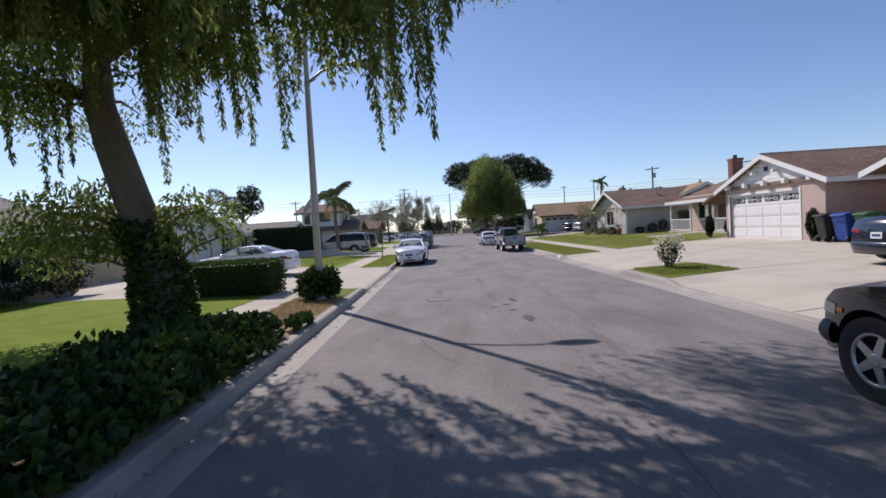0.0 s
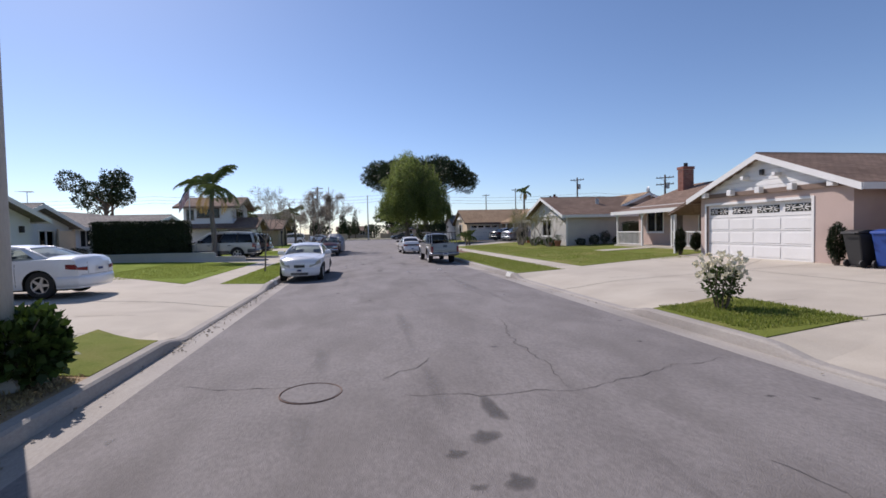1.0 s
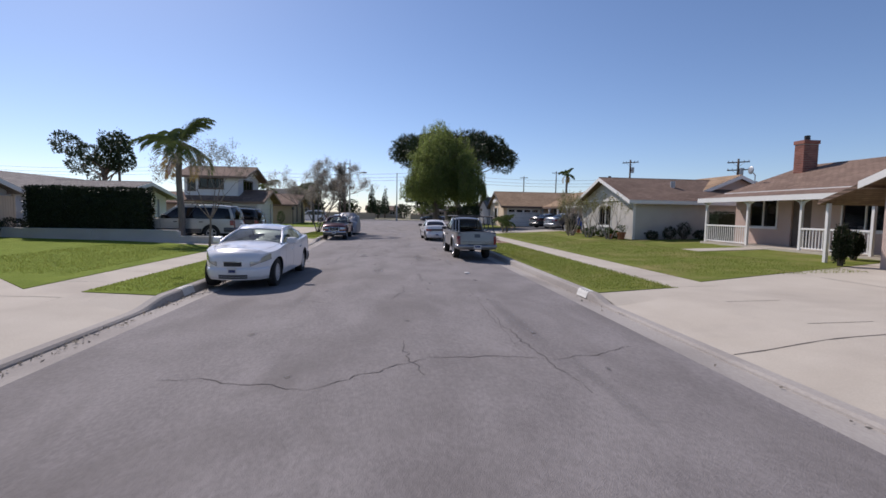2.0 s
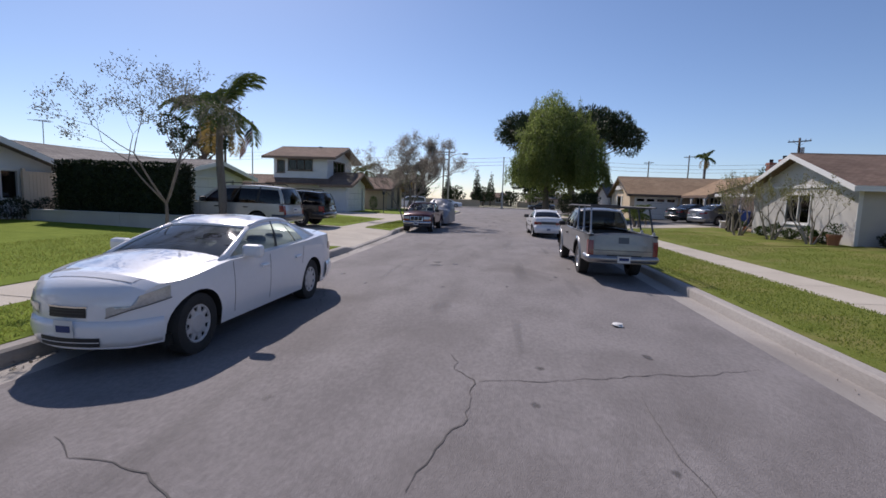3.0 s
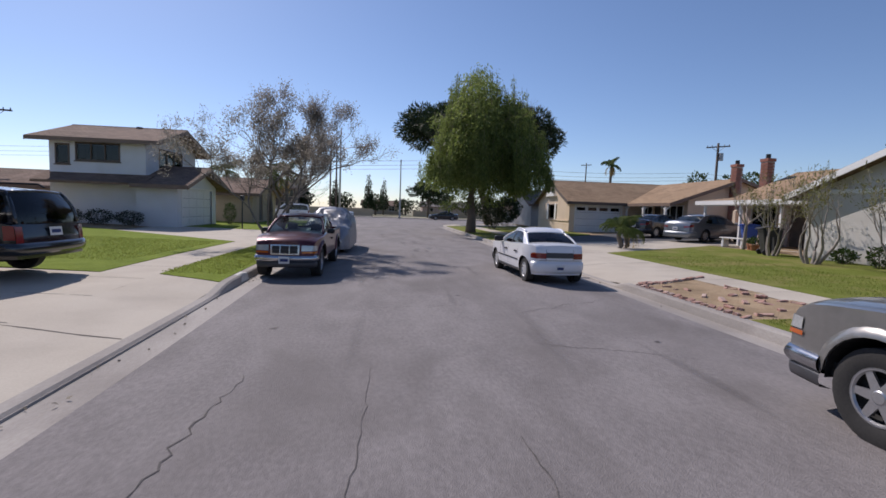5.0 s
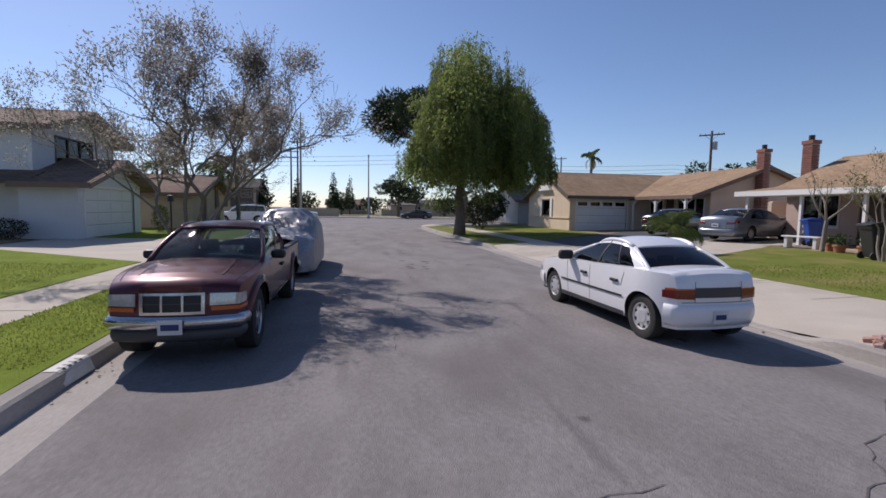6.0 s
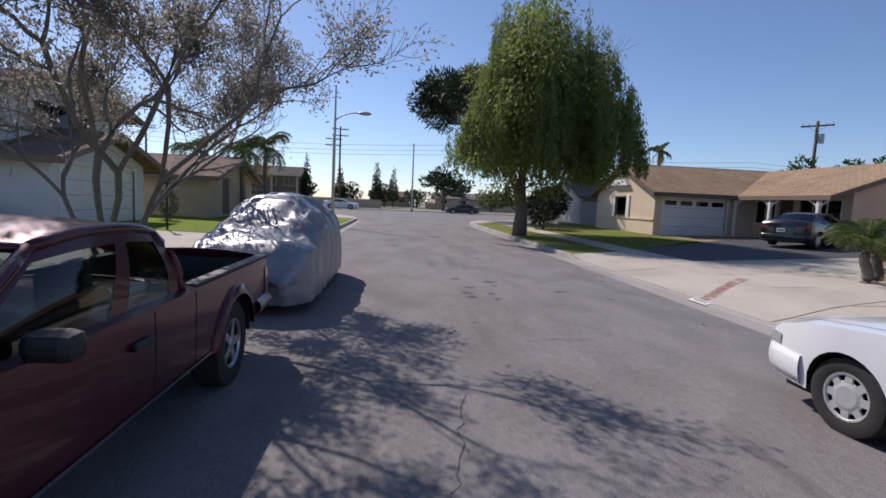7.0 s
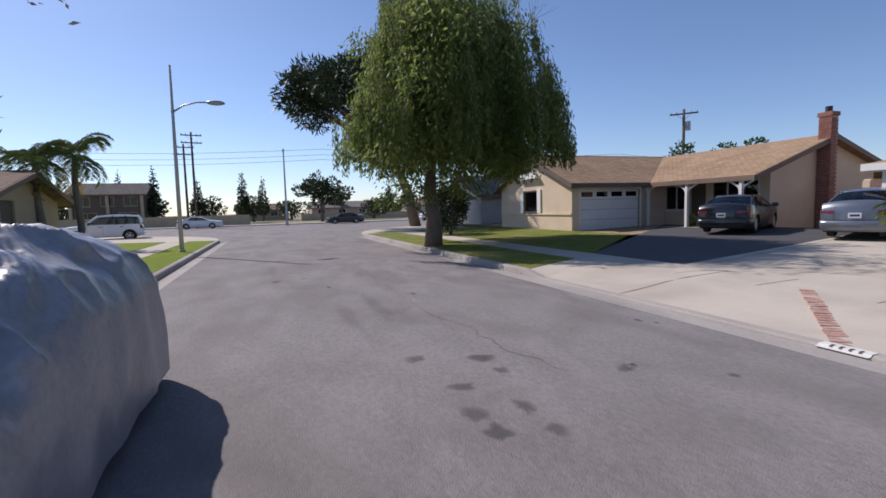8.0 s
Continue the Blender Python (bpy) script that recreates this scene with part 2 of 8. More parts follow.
LEAF_FAR = foliage("far tree leaves", (0.035, 0.055, 0.022), (0.065, 0.085, 0.035), 0.2)
PETAL = foliage("cream rose petals", (0.75, 0.70, 0.52), (0.82, 0.78, 0.66), 0.3)
STRAW = foliage("dry straw", (0.30, 0.22, 0.11), (0.48, 0.37, 0.20), 0.3)
GRASS_BLADE = foliage("grass blades", (0.16, 0.215, 0.03), (0.33, 0.35, 0.09), 0.45)
TERRACOTTA = material("terracotta", (0.42, 0.17, 0.085), 0.85, colour2=(0.34, 0.135, 0.07), scale=8, fine=40)


# ---- helpers of form ----
def part(name, bm, mat, parent=None, label="", smooth=False, bevel=0.0):
    """Links a bmesh as one mesh object under a thing or a part."""
    me = bpy.data.meshes.new(name)
    bmesh.ops.recalc_face_normals(bm, faces=bm.faces)
    bm.to_mesh(me)
    bm.free()
    me.materials.append(mat)
    if smooth:
        me.shade_smooth()
    ob = new(name, me)
    if parent is not None:
        ob.parent = parent
    if bevel:
        md = ob.modifiers.new("bevel", "BEVEL")
        md.width, md.segments, md.limit_method, md.angle_limit = bevel, 2, "ANGLE", radians(40)
    if label:
        ob["label"] = label
    return ob


def raw_part(name, verts, faces, mat, parent=None, label="", smooth=False):
    """As part(), from plain lists."""
    me = bpy.data.meshes.new(name)
    me.from_pydata(verts, [], faces)
    me.update()
    me.materials.append(mat)
    if smooth:
        me.shade_smooth()
    ob = new(name, me)
    if parent is not None:
        ob.parent = parent
    if label:
        ob["label"] = label
    return ob


def thing(name, m, label, category, group=""):
    ob = new(name)
    ob.empty_display_size = 0.2
    ob.matrix_basis = m
    return tagged(ob, label, category, group)


def box(bm, x0, y0, z0, x1, y1, z1):
    v = [bm.verts.new(p) for p in ((x0, y0, z0), (x1, y0, z0), (x1, y1, z0), (x0, y1, z0), (x0, y0, z1), (x1, y0, z1), (x1, y1, z1), (x0, y1, z1))]
    for f in ((3, 2, 1, 0), (4, 5, 6, 7), (0, 1, 5, 4), (1, 2, 6, 5), (2, 3, 7, 6), (3, 0, 4, 7)):
        bm.faces.new([v[i] for i in f])
    return bm


def boxes(*rows):
    bm = bmesh.new()
    for r in rows:
        box(bm, *r)
    return bm


def prism(bm, ring, way):
    """A flat ring of points pushed along way into a solid."""
    a = [bm.verts.new(p) for p in ring]
    b = [bm.verts.new(Vector(p) + Vector(way)) for p in ring]
    n = len(ring)
    bm.faces.new(a[::-1])
    bm.faces.new(b)
    for i in range(n):
        bm.faces.new((a[i], a[(i + 1) % n], b[(i + 1) % n], b[i]))
    return bm


def tube(bm, pts, radii, sides=8, cap=True):
    """A tapering round bar through points."""
    rings = []
    pts = [Vector(p) for p in pts]
    up = Vector((0.13, 0.31, 1)).normalized()
    for i, p in enumerate(pts):
        d = (pts[min(i + 1, len(pts) - 1)] - pts[max(i - 1, 0)]).normalized()
        ref = up if abs(d.dot(up)) < 0.95 else Vector((1, 0, 0))
        u = d.cross(ref).normalized()
        w = d.cross(u)
        r = radii[i] if hasattr(radii, "__len__") else radii
        rings.append([bm.verts.new(p + (u * math.cos(k * math.tau / sides) + w * math.sin(k * math.tau / sides)) * r) for k in range(sides)])
    for a, b in zip(rings, rings[1:]):
        for k in range(sides):
            bm.faces.new((a[k], a[(k + 1) % sides], b[(k + 1) % sides], b[k]))
    if cap:
        bm.faces.new(rings[0][::-1])
        bm.faces.new(rings[-1])
    return bm


def smoothstep(a, b, x):
    t = min(1.0, max(0.0, (x - a) / (b - a)))
    return t * t * (3 - 2 * t)


def lerp_table(rows, x):
    """Straight-line reading of a table of (x, value)."""
    if x <= rows[0][0]:
        return rows[0][1]
    for (a, va), (b, vb) in zip(rows, rows[1:]):
        if x <= b:
            return va + (vb - va) * (x - a) / (b - a)
    return rows[-1][1]

# ---- ground, road, kerbs, pavements ----
KERB_R, KERB_L = 4.32, -3.66
# kerb ramps: (start of ramp down, fully down, start of rise, fully up)
RAMPS_R = [(0.5, 1.3, 11.4, 12.2), (14.8, 15.6, 21.9, 22.6), (41.3, 42, 55.4, 56.3)]
RAMPS_L = [(14.2, 15.2, 21.4, 22.4), (33.2, 34.3, 39.6, 40.8), (49.5, 50.5, 56.7, 57.8)]


def kerb_height(side, y):
    h = 1.0
    for a, b, c, d in (RAMPS_R if side > 0 else RAMPS_L):
        h = min(h, 1 - smoothstep(a, b, y) * (1 - smoothstep(c, d, y)))
    return 0.03 + 0.115 * h


def land(side, d, y):
    """Height of the made ground d metres behind the kerb face."""
    k = kerb_height(side, y)
    slope = 0.024 if side > 0 else 0.017
    return k + (0.145 - k) * smoothstep(0.1, 1.9, d) + slope * min(max(d - 0.15, 0), 13.0)


def kerb_shift(y):
    """The west kerb eases away from the middle of the street further along."""
    return -0.36 * smoothstep(33, 46, y)


def kerb_x(side, d, y=0.0):
    return KERB_R + d if side > 0 else KERB_L - d + kerb_shift(y)


def ground_z(x, y):
    if y > 90:
        return 0.0
    if x > KERB_R:
        return land(1, x - KERB_R, y)
    if x < KERB_L + kerb_shift(y):
        return land(-1, KERB_L + kerb_shift(y) - x, y)
    return road_z(x)


def road_z(x):
    mid = (KERB_R + KERB_L) / 2
    half = (KERB_R - KERB_L) / 2
    return 0.05 * (1 - ((x - mid) / half) ** 2)


def patch(name, side, d0, d1, ya, yb, mat, lift=0.0, label="", skirt=0.0, uneven=0.0, step=0.8):
    """Ground between two lines: at d0 it runs over ya = (from, to), at d1 over yb."""
    nd = max(2, int((d1 - d0) / 0.5) + 1)
    ny = max(2, int(max(ya[1] - ya[0], yb[1] - yb[0]) / step) + 1)
    verts, faces = [], []
    for i in range(nd + 1):
        f = i / nd
        d = d0 + (d1 - d0) * f
        a, b = ya[0] + (yb[0] - ya[0]) * f, ya[1] + (yb[1] - ya[1]) * f
        for j in range(ny + 1):
            y = a + (b - a) * j / ny
            x = kerb_x(side, d, y)
            edge = i in (0, nd) or j in (0, ny)
            z = land(side, d, y) + lift + (0 if edge else uneven * noise.noise((x * 1.3, y * 1.3, 2)))
            verts.append((x, y, z))
    for i in range(nd):
        for j in range(ny):
            a = i * (ny + 1) + j
            q = (a, a + 1, a + ny + 2, a + ny + 1)
            faces.append(q if side < 0 else q[::-1])
    if skirt:
        rim = [j for j in range(ny + 1)] + [i * (ny + 1) + ny for i in range(1, nd + 1)] + [nd * (ny + 1) + j for j in range(ny - 1, -1, -1)] + [i * (ny + 1) for i in range(nd - 1, 0, -1)]
        base = len(verts)
        verts += [(verts[k][0], verts[k][1], verts[k][2] - skirt) for k in rim]
        n = len(rim)
        faces += [(rim[k], rim[(k + 1) % n], base + (k + 1) % n, base + k) for k in range(n)]
    return tagged(raw_part(name, verts, faces, mat, smooth=False), label or name, name.split("_")[0], kind="structure")


def strip(name, xs, y0, y1, zf, mat, label, step=2.0):
    """Ground along the street; points west of its middle follow the west kerb."""
    ny = int((y1 - y0) / step)
    ys = [y0 + (y1 - y0) * j / ny for j in range(ny + 1)]
    verts = [(x + kerb_shift(y) * smoothstep(0.5, KERB_L + 0.45, x), y, zf(x)) for x in xs for y in ys]
    faces = [(i * (ny + 1) + j, (i + 1) * (ny + 1) + j, (i + 1) * (ny + 1) + j + 1, i * (ny + 1) + j + 1) for i in range(len(xs) - 1) for j in range(ny)]
    return tagged(raw_part(name, verts, faces, mat), label, name.split("_")[0], kind="structure")


# the wide ground under everything
bm = bmesh.new()
R = 2500
ring = [(-R, -R), (R, -R), (R, R), (-R, R)]
bm.faces.new([bm.verts.new((x, y, -0.12)) for x, y in ring])
tagged(part("ground", bm, EARTH), "dry earth and scrub reaching the horizon", "ground", kind="structure")
CROSS = 88.0
strip("road", [KERB_L + 0.42 + (KERB_R - KERB_L - 0.84) * i / 12 for i in range(13)], -60, CROSS + 0.02, road_z, ASPHALT, "worn grey asphalt residential street with cracks")
strip("gutter_west", [KERB_L - 0.02, KERB_L + 0.2, KERB_L + 0.42], -60, 77, lambda x: road_z(x) - 0.012 * (x < KERB_L + 0.3), GUTTER, "stained concrete gutter along the kerb")
strip("gutter_east", [KERB_R - 0.42, KERB_R - 0.2, KERB_R + 0.02], -60, 77, lambda x: road_z(x) - 0.012 * (x > KERB_R - 0.3), GUTTER, "stained concrete gutter along the kerb")
bm = boxes((-220, CROSS, -0.10, 220, CROSS + 25, 0.0))
tagged(part("road_cross", bm, ASPHALT), "grey asphalt cross street at the end", "road", kind="structure")
bm = boxes((-220, CROSS + 25, -0.1, 220, CROSS + 28, 0.13))
tagged(part("pavement_cross", bm, CONCRETE), "pale concrete pavement beyond the cross street", "pavement", kind="structure")


def kerb(name, side, y0, y1):
    prof = [(-0.01, None, -0.06), (0.0, 0.0, None), (0.02, -0.012, 1), (0.06, 0.0, 1), (0.16, 0.003, 1)]
    n = int((y1 - y0) / 0.2)
    verts, faces = [], []
    for j in range(n + 1):
        y = y0 + (y1 - y0) * j / n
        k = kerb_height(side, y)
        for d, z in ((-0.03, -0.05), (-0.015, max(0.01, k * 0.35)), (0.0, k - 0.025), (0.03, k), (0.16, k + 0.004), (0.16, -0.05)):
            verts.append((kerb_x(side, d, y), y, z))
    for j in range(n):
        for i in range(5):
            a = j * 6 + i
            q = (a, a + 1, a + 7, a + 6)
            faces.append(q if side > 0 else q[::-1])
    return tagged(raw_part(name, verts, faces, GUTTER), "weathered concrete kerb with driveway dips", "kerb", kind="structure")


kerb("kerb_west", -1, -60, 76)
kerb("kerb_east", 1, -60, 76)

# rounded corners into the cross street
for side in (-1, 1):
    cx = kerb_x(side, 12.0, 76)
    verts, faces = [], []
    for i in range(13):
        a = math.pi / 2 * i / 12
        for r, z in ((12.0, 0.005), (12.0, 0.145), (11.84, 0.15), (10.0, 0.15), (8.9, 0.16), (0.1, 0.30)):
            verts.append((cx - side * r * math.cos(a), 76 + r * math.sin(a), z))
    for i in range(12):
        for k in range(5):
            b = i * 6 + k
            q = (b, b + 1, b + 7, b + 6)
            faces.append(q[::-1] if side < 0 else q)
    tagged(raw_part("pavement_corner_%s" % ("west" if side < 0 else "east"), verts, faces, CONCRETE), "rounded concrete street corner", "pavement", kind="structure")
    verts = [(kerb_x(side, -0.45, 76), 75.98, 0.004), (kerb_x(side, -0.45, 76), CROSS, 0.004), (kerb_x(side, 12, 76), CROSS, 0.004), (kerb_x(side, 12, 76), 75.98, 0.004)]
    tagged(raw_part("road_corner_%s" % ("west" if side < 0 else "east"), verts, [(0, 1, 2, 3) if side < 0 else (3, 2, 1, 0)], ASPHALT), "asphalt at the street corner", "road", kind="structure")

# east side, kerb to houses
patch("driveway_east", 1, 0.16, 2.0, (-60, 12.3), (-60, 12.7), CONCRETE, label="broad pale concrete driveway")
patch("verge_island", 1, 0.16, 2.3, (12.3, 14.8), (12.8, 15.5), LAWN, 0.012, "small grass island between two driveways", 0.05, 0.02)
patch("driveway_east", 1, 0.16, 2.0, (14.8, 22.6), (15.5, 23), CONCRETE, label="pale concrete driveway apron")
patch("verge_east", 1, 0.16, 2.0, (22.6, 37.8), (23, 37.8), LAWN, 0.012, "grass verge between kerb and pavement", 0.05, 0.015)
patch("flower_bed", 1, 0.16, 2.2, (37.8, 40.9), (37.8, 41.9), SOIL, 0.0, "bare soil bed with broken bricks", 0.05, 0.05, 0.3)
patch("driveway_east", 1, 0.16, 2.0, (40.9, 56.2), (41.9, 57), CONCRETE, label="wide pale concrete apron shared by two driveways")
patch("verge_east", 1, 0.16, 2.0, (56.2, 76), (57, 76), LAWN, 0.012, "grass verge below the pepper tree", 0.05, 0.015)
patch("pavement_east", 1, 2.0, 3.1, (-60, 76), (-60, 76), CONCRETE, label="concrete pavement")
patch("driveway_east", 1, 3.1, 14.0, (-60, 23.7), (-60, 27.7), CONCRETE, label="broad pale concrete driveway before the garages")
patch("lawn_east", 1, 3.1, 14.0, (23.7, 38.4), (27.7, 39.4), LAWN, 0.012, "patchy green and yellow front lawn", 0.05, 0.03)
patch("lawn_east", 1, 3.1, 10.0, (38.4, 48.7), (39.4, 52.3), LAWN, 0.012, "patchy green front lawn before the grey house", 0.05, 0.03)
patch("yard_east", 1, 10.0, 16.0, (38.9, 52.8), (39.4, 53.2), SOIL, 0.0, "bare planted strip along the grey house")
patch("driveway_east", 1, 3.1, 16.0, (48.7, 54.5), (52.8, 57), CONCRETE, label="wide pale concrete driveway")
patch("driveway_blacktop", 1, 3.1, 14.4, (54.5, 57.7), (56.7, 66.2), BLACKTOP, label="dark sealed asphalt driveway before the cream house")
patch("lawn_east", 1, 3.1, 8.3, (57.7, 76), (62.1, 76), LAWN, 0.012, "green lawn in the pepper tree's shade", 0.05, 0.03)
patch("yard_east", 1, 8.3, 30.0, (62.1, 84), (62.6, 84), SOIL, -0.02, "ground under the cream house")
patch("yard_east", 1, 14.0, 40.0, (-60, 56.5), (-60, 56.5), SOIL, -0.02, "ground behind the houses")
patch("path_east", 1, 8.2, 14.5, (31.3, 32.5), (32.2, 33.2), CONCRETE, 0.03, "narrow concrete garden path", 0.05)
# west side
patch("verge_west", -1, 0.16, 1.5, (-60, 9), (-60, 9.4), SOIL, label="soil bed grown with ivy")
patch("verge_dry", -1, 0.16, 1.5, (9, 12.6), (9.4, 12.9), SOIL, 0.0, "dry bare verge", 0.05, 0.03)
patch("verge_west", -1, 0.16, 1.5, (12.6, 14.4), (12.9, 15.5), LAWN, 0.012, "small worn grass patch", 0.05, 0.02)
patch("driveway_west", -1, 0.16, 1.5, (14.4, 22.3), (15.5, 22.5), CONCRETE, label="pale concrete driveway apron")
patch("verge_west", -1, 0.16, 1.5, (22.3, 33.3), (22.5, 33), LUSH, 0.012, "green grass verge", 0.05, 0.015)
patch("driveway_west", -1, 0.16, 1.5, (33.3, 40.6), (33, 41.3), CONCRETE, label="pale concrete driveway apron")
patch("verge_west", -1, 0.16, 1.5, (40.6, 49.5), (41.3, 49.3), LUSH, 0.012, "green grass verge", 0.05, 0.015)
patch("driveway_west", -1, 0.16, 1.5, (49.5, 57.7), (49.3, 58.2), CONCRETE, label="pale concrete driveway apron")
patch("verge_west", -1, 0.16, 1.5, (57.7, 76), (58.2, 76), LUSH, 0.012, "green grass verge round the lamp post", 0.05, 0.015)
patch("pavement_west", -1, 1.5, 2.6, (-60, 76), (-60, 76), CONCRETE, label="concrete pavement")
patch("lawn_west", -1, 2.6, 13.0, (-60, 14.3), (-60, 14.3), LUSH, 0.012, "mown green front lawn", 0.05, 0.02)
patch("driveway_west", -1, 2.6, 13.0, (14.3, 22.7), (14.3, 32.6), CONCRETE, label="concrete driveway before the white garage")
patch("lawn_west", -1, 2.6, 7.2, (22.7, 33.5), (27, 34.9), LUSH, 0.012, "bright green mown front lawn", 0.05, 0.02)
patch("lawn_west", -1, 7.2, 13.0, (27, 34.9), (32.6, 35.1), LUSH, 0.012, "bright green mown front lawn", 0.05, 0.02)
patch("driveway_west", -1, 2.6, 13.0, (33.5, 41.3), (35.1, 42), CONCRETE, label="concrete driveway before the hedged house")
patch("lawn_west", -1, 2.6, 14.5, (41.3, 49.9), (42.6, 56.6), LUSH, 0.012, "green lawn before the two-storey house", 0.05, 0.02)
patch("driveway_west", -1, 2.6, 8.6, (49.9, 58.2), (53.2, 61.0), CONCRETE, label="concrete driveway before the two-storey house")
patch("lawn_west", -1, 2.6, 12.0, (58.2, 76), (58.5, 76), LUSH, 0.012, "green lawn at the street corner", 0.05, 0.02)
patch("yard_west", -1, 9.0, 40.0, (42, 58.2), (42, 76), SOIL, -0.02, "ground behind the houses")
patch("yard_west", -1, 13.0, 40.0, (-60, 42), (-60, 42), SOIL, -0.02, "ground behind the houses")

# ---- houses ----
def holes_wall(bm, run, at, thick, u0, u1, z0, z1, holes):
    """A straight wall with openings right through it. run 'x' or 'y'; at: its outer line; thick reaches inwards (signed)."""
    us = sorted({u0, u1, *[v for h in holes for v in h[:2]]})
    zs = sorted({z0, z1, *[v for h in holes for v in h[2:4]]})
    a, b = sorted((at, at + thick))
    for ua, ub in zip(us, us[1:]):
        for za, zb in zip(zs, zs[1:]):
            um, zm = (ua + ub) / 2, (za + zb) / 2
            if any(h[0] < um < h[1] and h[2] < zm < h[3] for h in holes):
                continue
            if run == "x":
                box(bm, ua, a, za, ub, b, zb)
            else:
                box(bm, a, ua, za, b, ub, zb)
    bmesh.ops.remove_doubles(bm, verts=bm.verts, dist=0.0005)
    return bm


class House:
    """One house: an Empty at its base and its parts, built in place."""

    def __init__(self, x, y, label):
        self.o = Vector((x, y, ground_z(x, y)))
        self.ob = thing("house", pose(*self.o), label, "house")

    def add(self, name, bm, mat, parent=None, label="", smooth=False, bevel=0.0):
        bmesh.ops.translate(bm, verts=bm.verts, vec=-self.o)
        return part(name, bm, mat, parent or self.ob, label, smooth, bevel)

    def slabbox(self, run, out, at, u0, u1, z0, z1, d0, d1):
        """A box on a wall: out = +1 or -1 is the wall's outward side; d0, d1 from the wall outwards."""
        a, b = sorted((at + out * d0, at + out * d1))
        return (u0, a, z0, u1, b, z1) if run == "x" else (a, u0, z0, b, u1, z1)

    def window(self, run, out, at, u0, u1, z0, z1, panes=2, sill=True, trim=WHITE_PAINT, curtain=True):
        w = 0.07
        s = lambda *a: self.slabbox(run, out, at, *a)
        fr = boxes(s(u0 - w, u1 + w, z1, z1 + w, -0.04, 0.035), s(u0 - w, u1 + w, z0 - w, z0, -0.04, 0.035), s(u0 - w, u0, z0, z1, -0.04, 0.035), s(u1, u1 + w, z0, z1, -0.04, 0.035))
        win = self.add("window", fr, trim, bevel=0.006)
        n = panes
        for i in range(n):
            ua, ub = u0 + (u1 - u0) * i / n, u0 + (u1 - u0) * (i + 1) / n
            self.add("pane", boxes(s(ua + 0.02, ub - 0.02, z0 + 0.02, z1 - 0.02, -0.055, -0.045)), HOUSE_GLASS, None).parent = win
            if i:
                b = self.add("mullion", boxes(s(ua - 0.025, ua + 0.025, z0, z1, -0.06, 0.01)), trim)
                b.parent = win
        if sill:
            b = self.add("sill", boxes(s(u0 - 0.12, u1 + 0.12, z0 - w - 0.05, z0 - w, -0.02, 0.07)), trim, bevel=0.005)
            b.parent = win
        if curtain:
            bm = bmesh.new()
            m = 24
            pts = []
            for k in range(m + 1):
                u = u0 + (u1 - u0) * k / m
                d = -0.2 - 0.03 * math.sin(k * 1.9)
                a = at + out * d
                pts.append(((u, a) if run == "x" else (a, u)))
            lo = [bm.verts.new((*p, z0)) for p in pts]
            hi = [bm.verts.new((*p, z1)) for p in pts]
            for k in range(m):
                if 0.38 < k / m < 0.6:
                    continue
                bm.faces.new((lo[k], lo[k + 1], hi[k + 1], hi[k]))
            b = self.add("curtain", bm, CURTAIN)
            b.parent = win
        b = self.add("dim_room", boxes(s(u0 - 0.05, u1 + 0.05, z0 - 0.05, z1 + 0.05, -0.9, -0.86)), INSIDE)
        b.parent = win
        return win

    def garage_door(self, run, out, at, u0, u1, z0, z1, cols=4, rows=4, lights=True, mat=WHITE_PAINT, fan=True):
        s = lambda *a: self.slabbox(run, out, at, *a)
        door = self.add("garage_door", boxes(s(u0, u1, z0, z1, -0.14, -0.10)), mat)
        tr = boxes(s(u0 - 0.10, u0, z0, z1 + 0.1, -0.05, 0.025), s(u1, u1 + 0.10, z0, z1 + 0.1, -0.05, 0.025), s(u0, u1, z1, z1 + 0.1, -0.05, 0.025))
        t = self.add("door_frame", tr, mat, bevel=0.005)
        t.parent = door
        h, w = (z1 - z0) / rows, (u1 - u0) / cols
        for r in range(rows):
            za = z0 + r * h
            for c in range(cols):
                ua = u0 + c * w
                if lights and r == rows - 1:
                    n = 1 if not fan else 2
                    for k in range(n):
                        a, b = ua + 0.12 + k * (w - 0.24) / n, ua + 0.12 + (k + 1) * (w - 0.24) / n
                        g = self.add("pane", boxes(s(a, b, za + 0.14, za + h - 0.12, -0.10, -0.092)), DARK_GLASS)
                        g.parent = door
                        if fan:
                            bmx = bmesh.new()
                            um, zm = (a + b) / 2, za + h / 2 + 0.01
                            d = at + out * -0.085
                            for q in range(8):
                                an = q * math.tau / 8
                                p0 = (um + 0.05 * math.cos(an), zm + 0.05 * math.sin(an))
                                p1 = (um + (b - a) / 2 * math.cos(an), zm + (h / 2 - 0.13) * math.sin(an))
                                tube(bmx, [(p0[0], d, p0[1]) if run == "x" else (d, *p0), (p1[0], d, p1[1]) if run == "x" else (d, *p1)], 0.018, 4)
                            g2 = self.add("sunburst_grille", bmx, mat)
                            g2.parent = door
                else:
                    p = self.add("panel", boxes(s(ua + 0.07, ua + w - 0.07, za + 0.07, za + h - 0.07, -0.10, -0.085)), mat, bevel=0.01)
                    p.parent = door
        seams = boxes(*[s(u0, u1, z0 + r * h - 0.006, z0 + r * h + 0.006, -0.10, -0.098) for r in range(1, rows)])
        b = self.add("section_seams", seams, BLACK_PLASTIC)
        b.parent = door
        return door

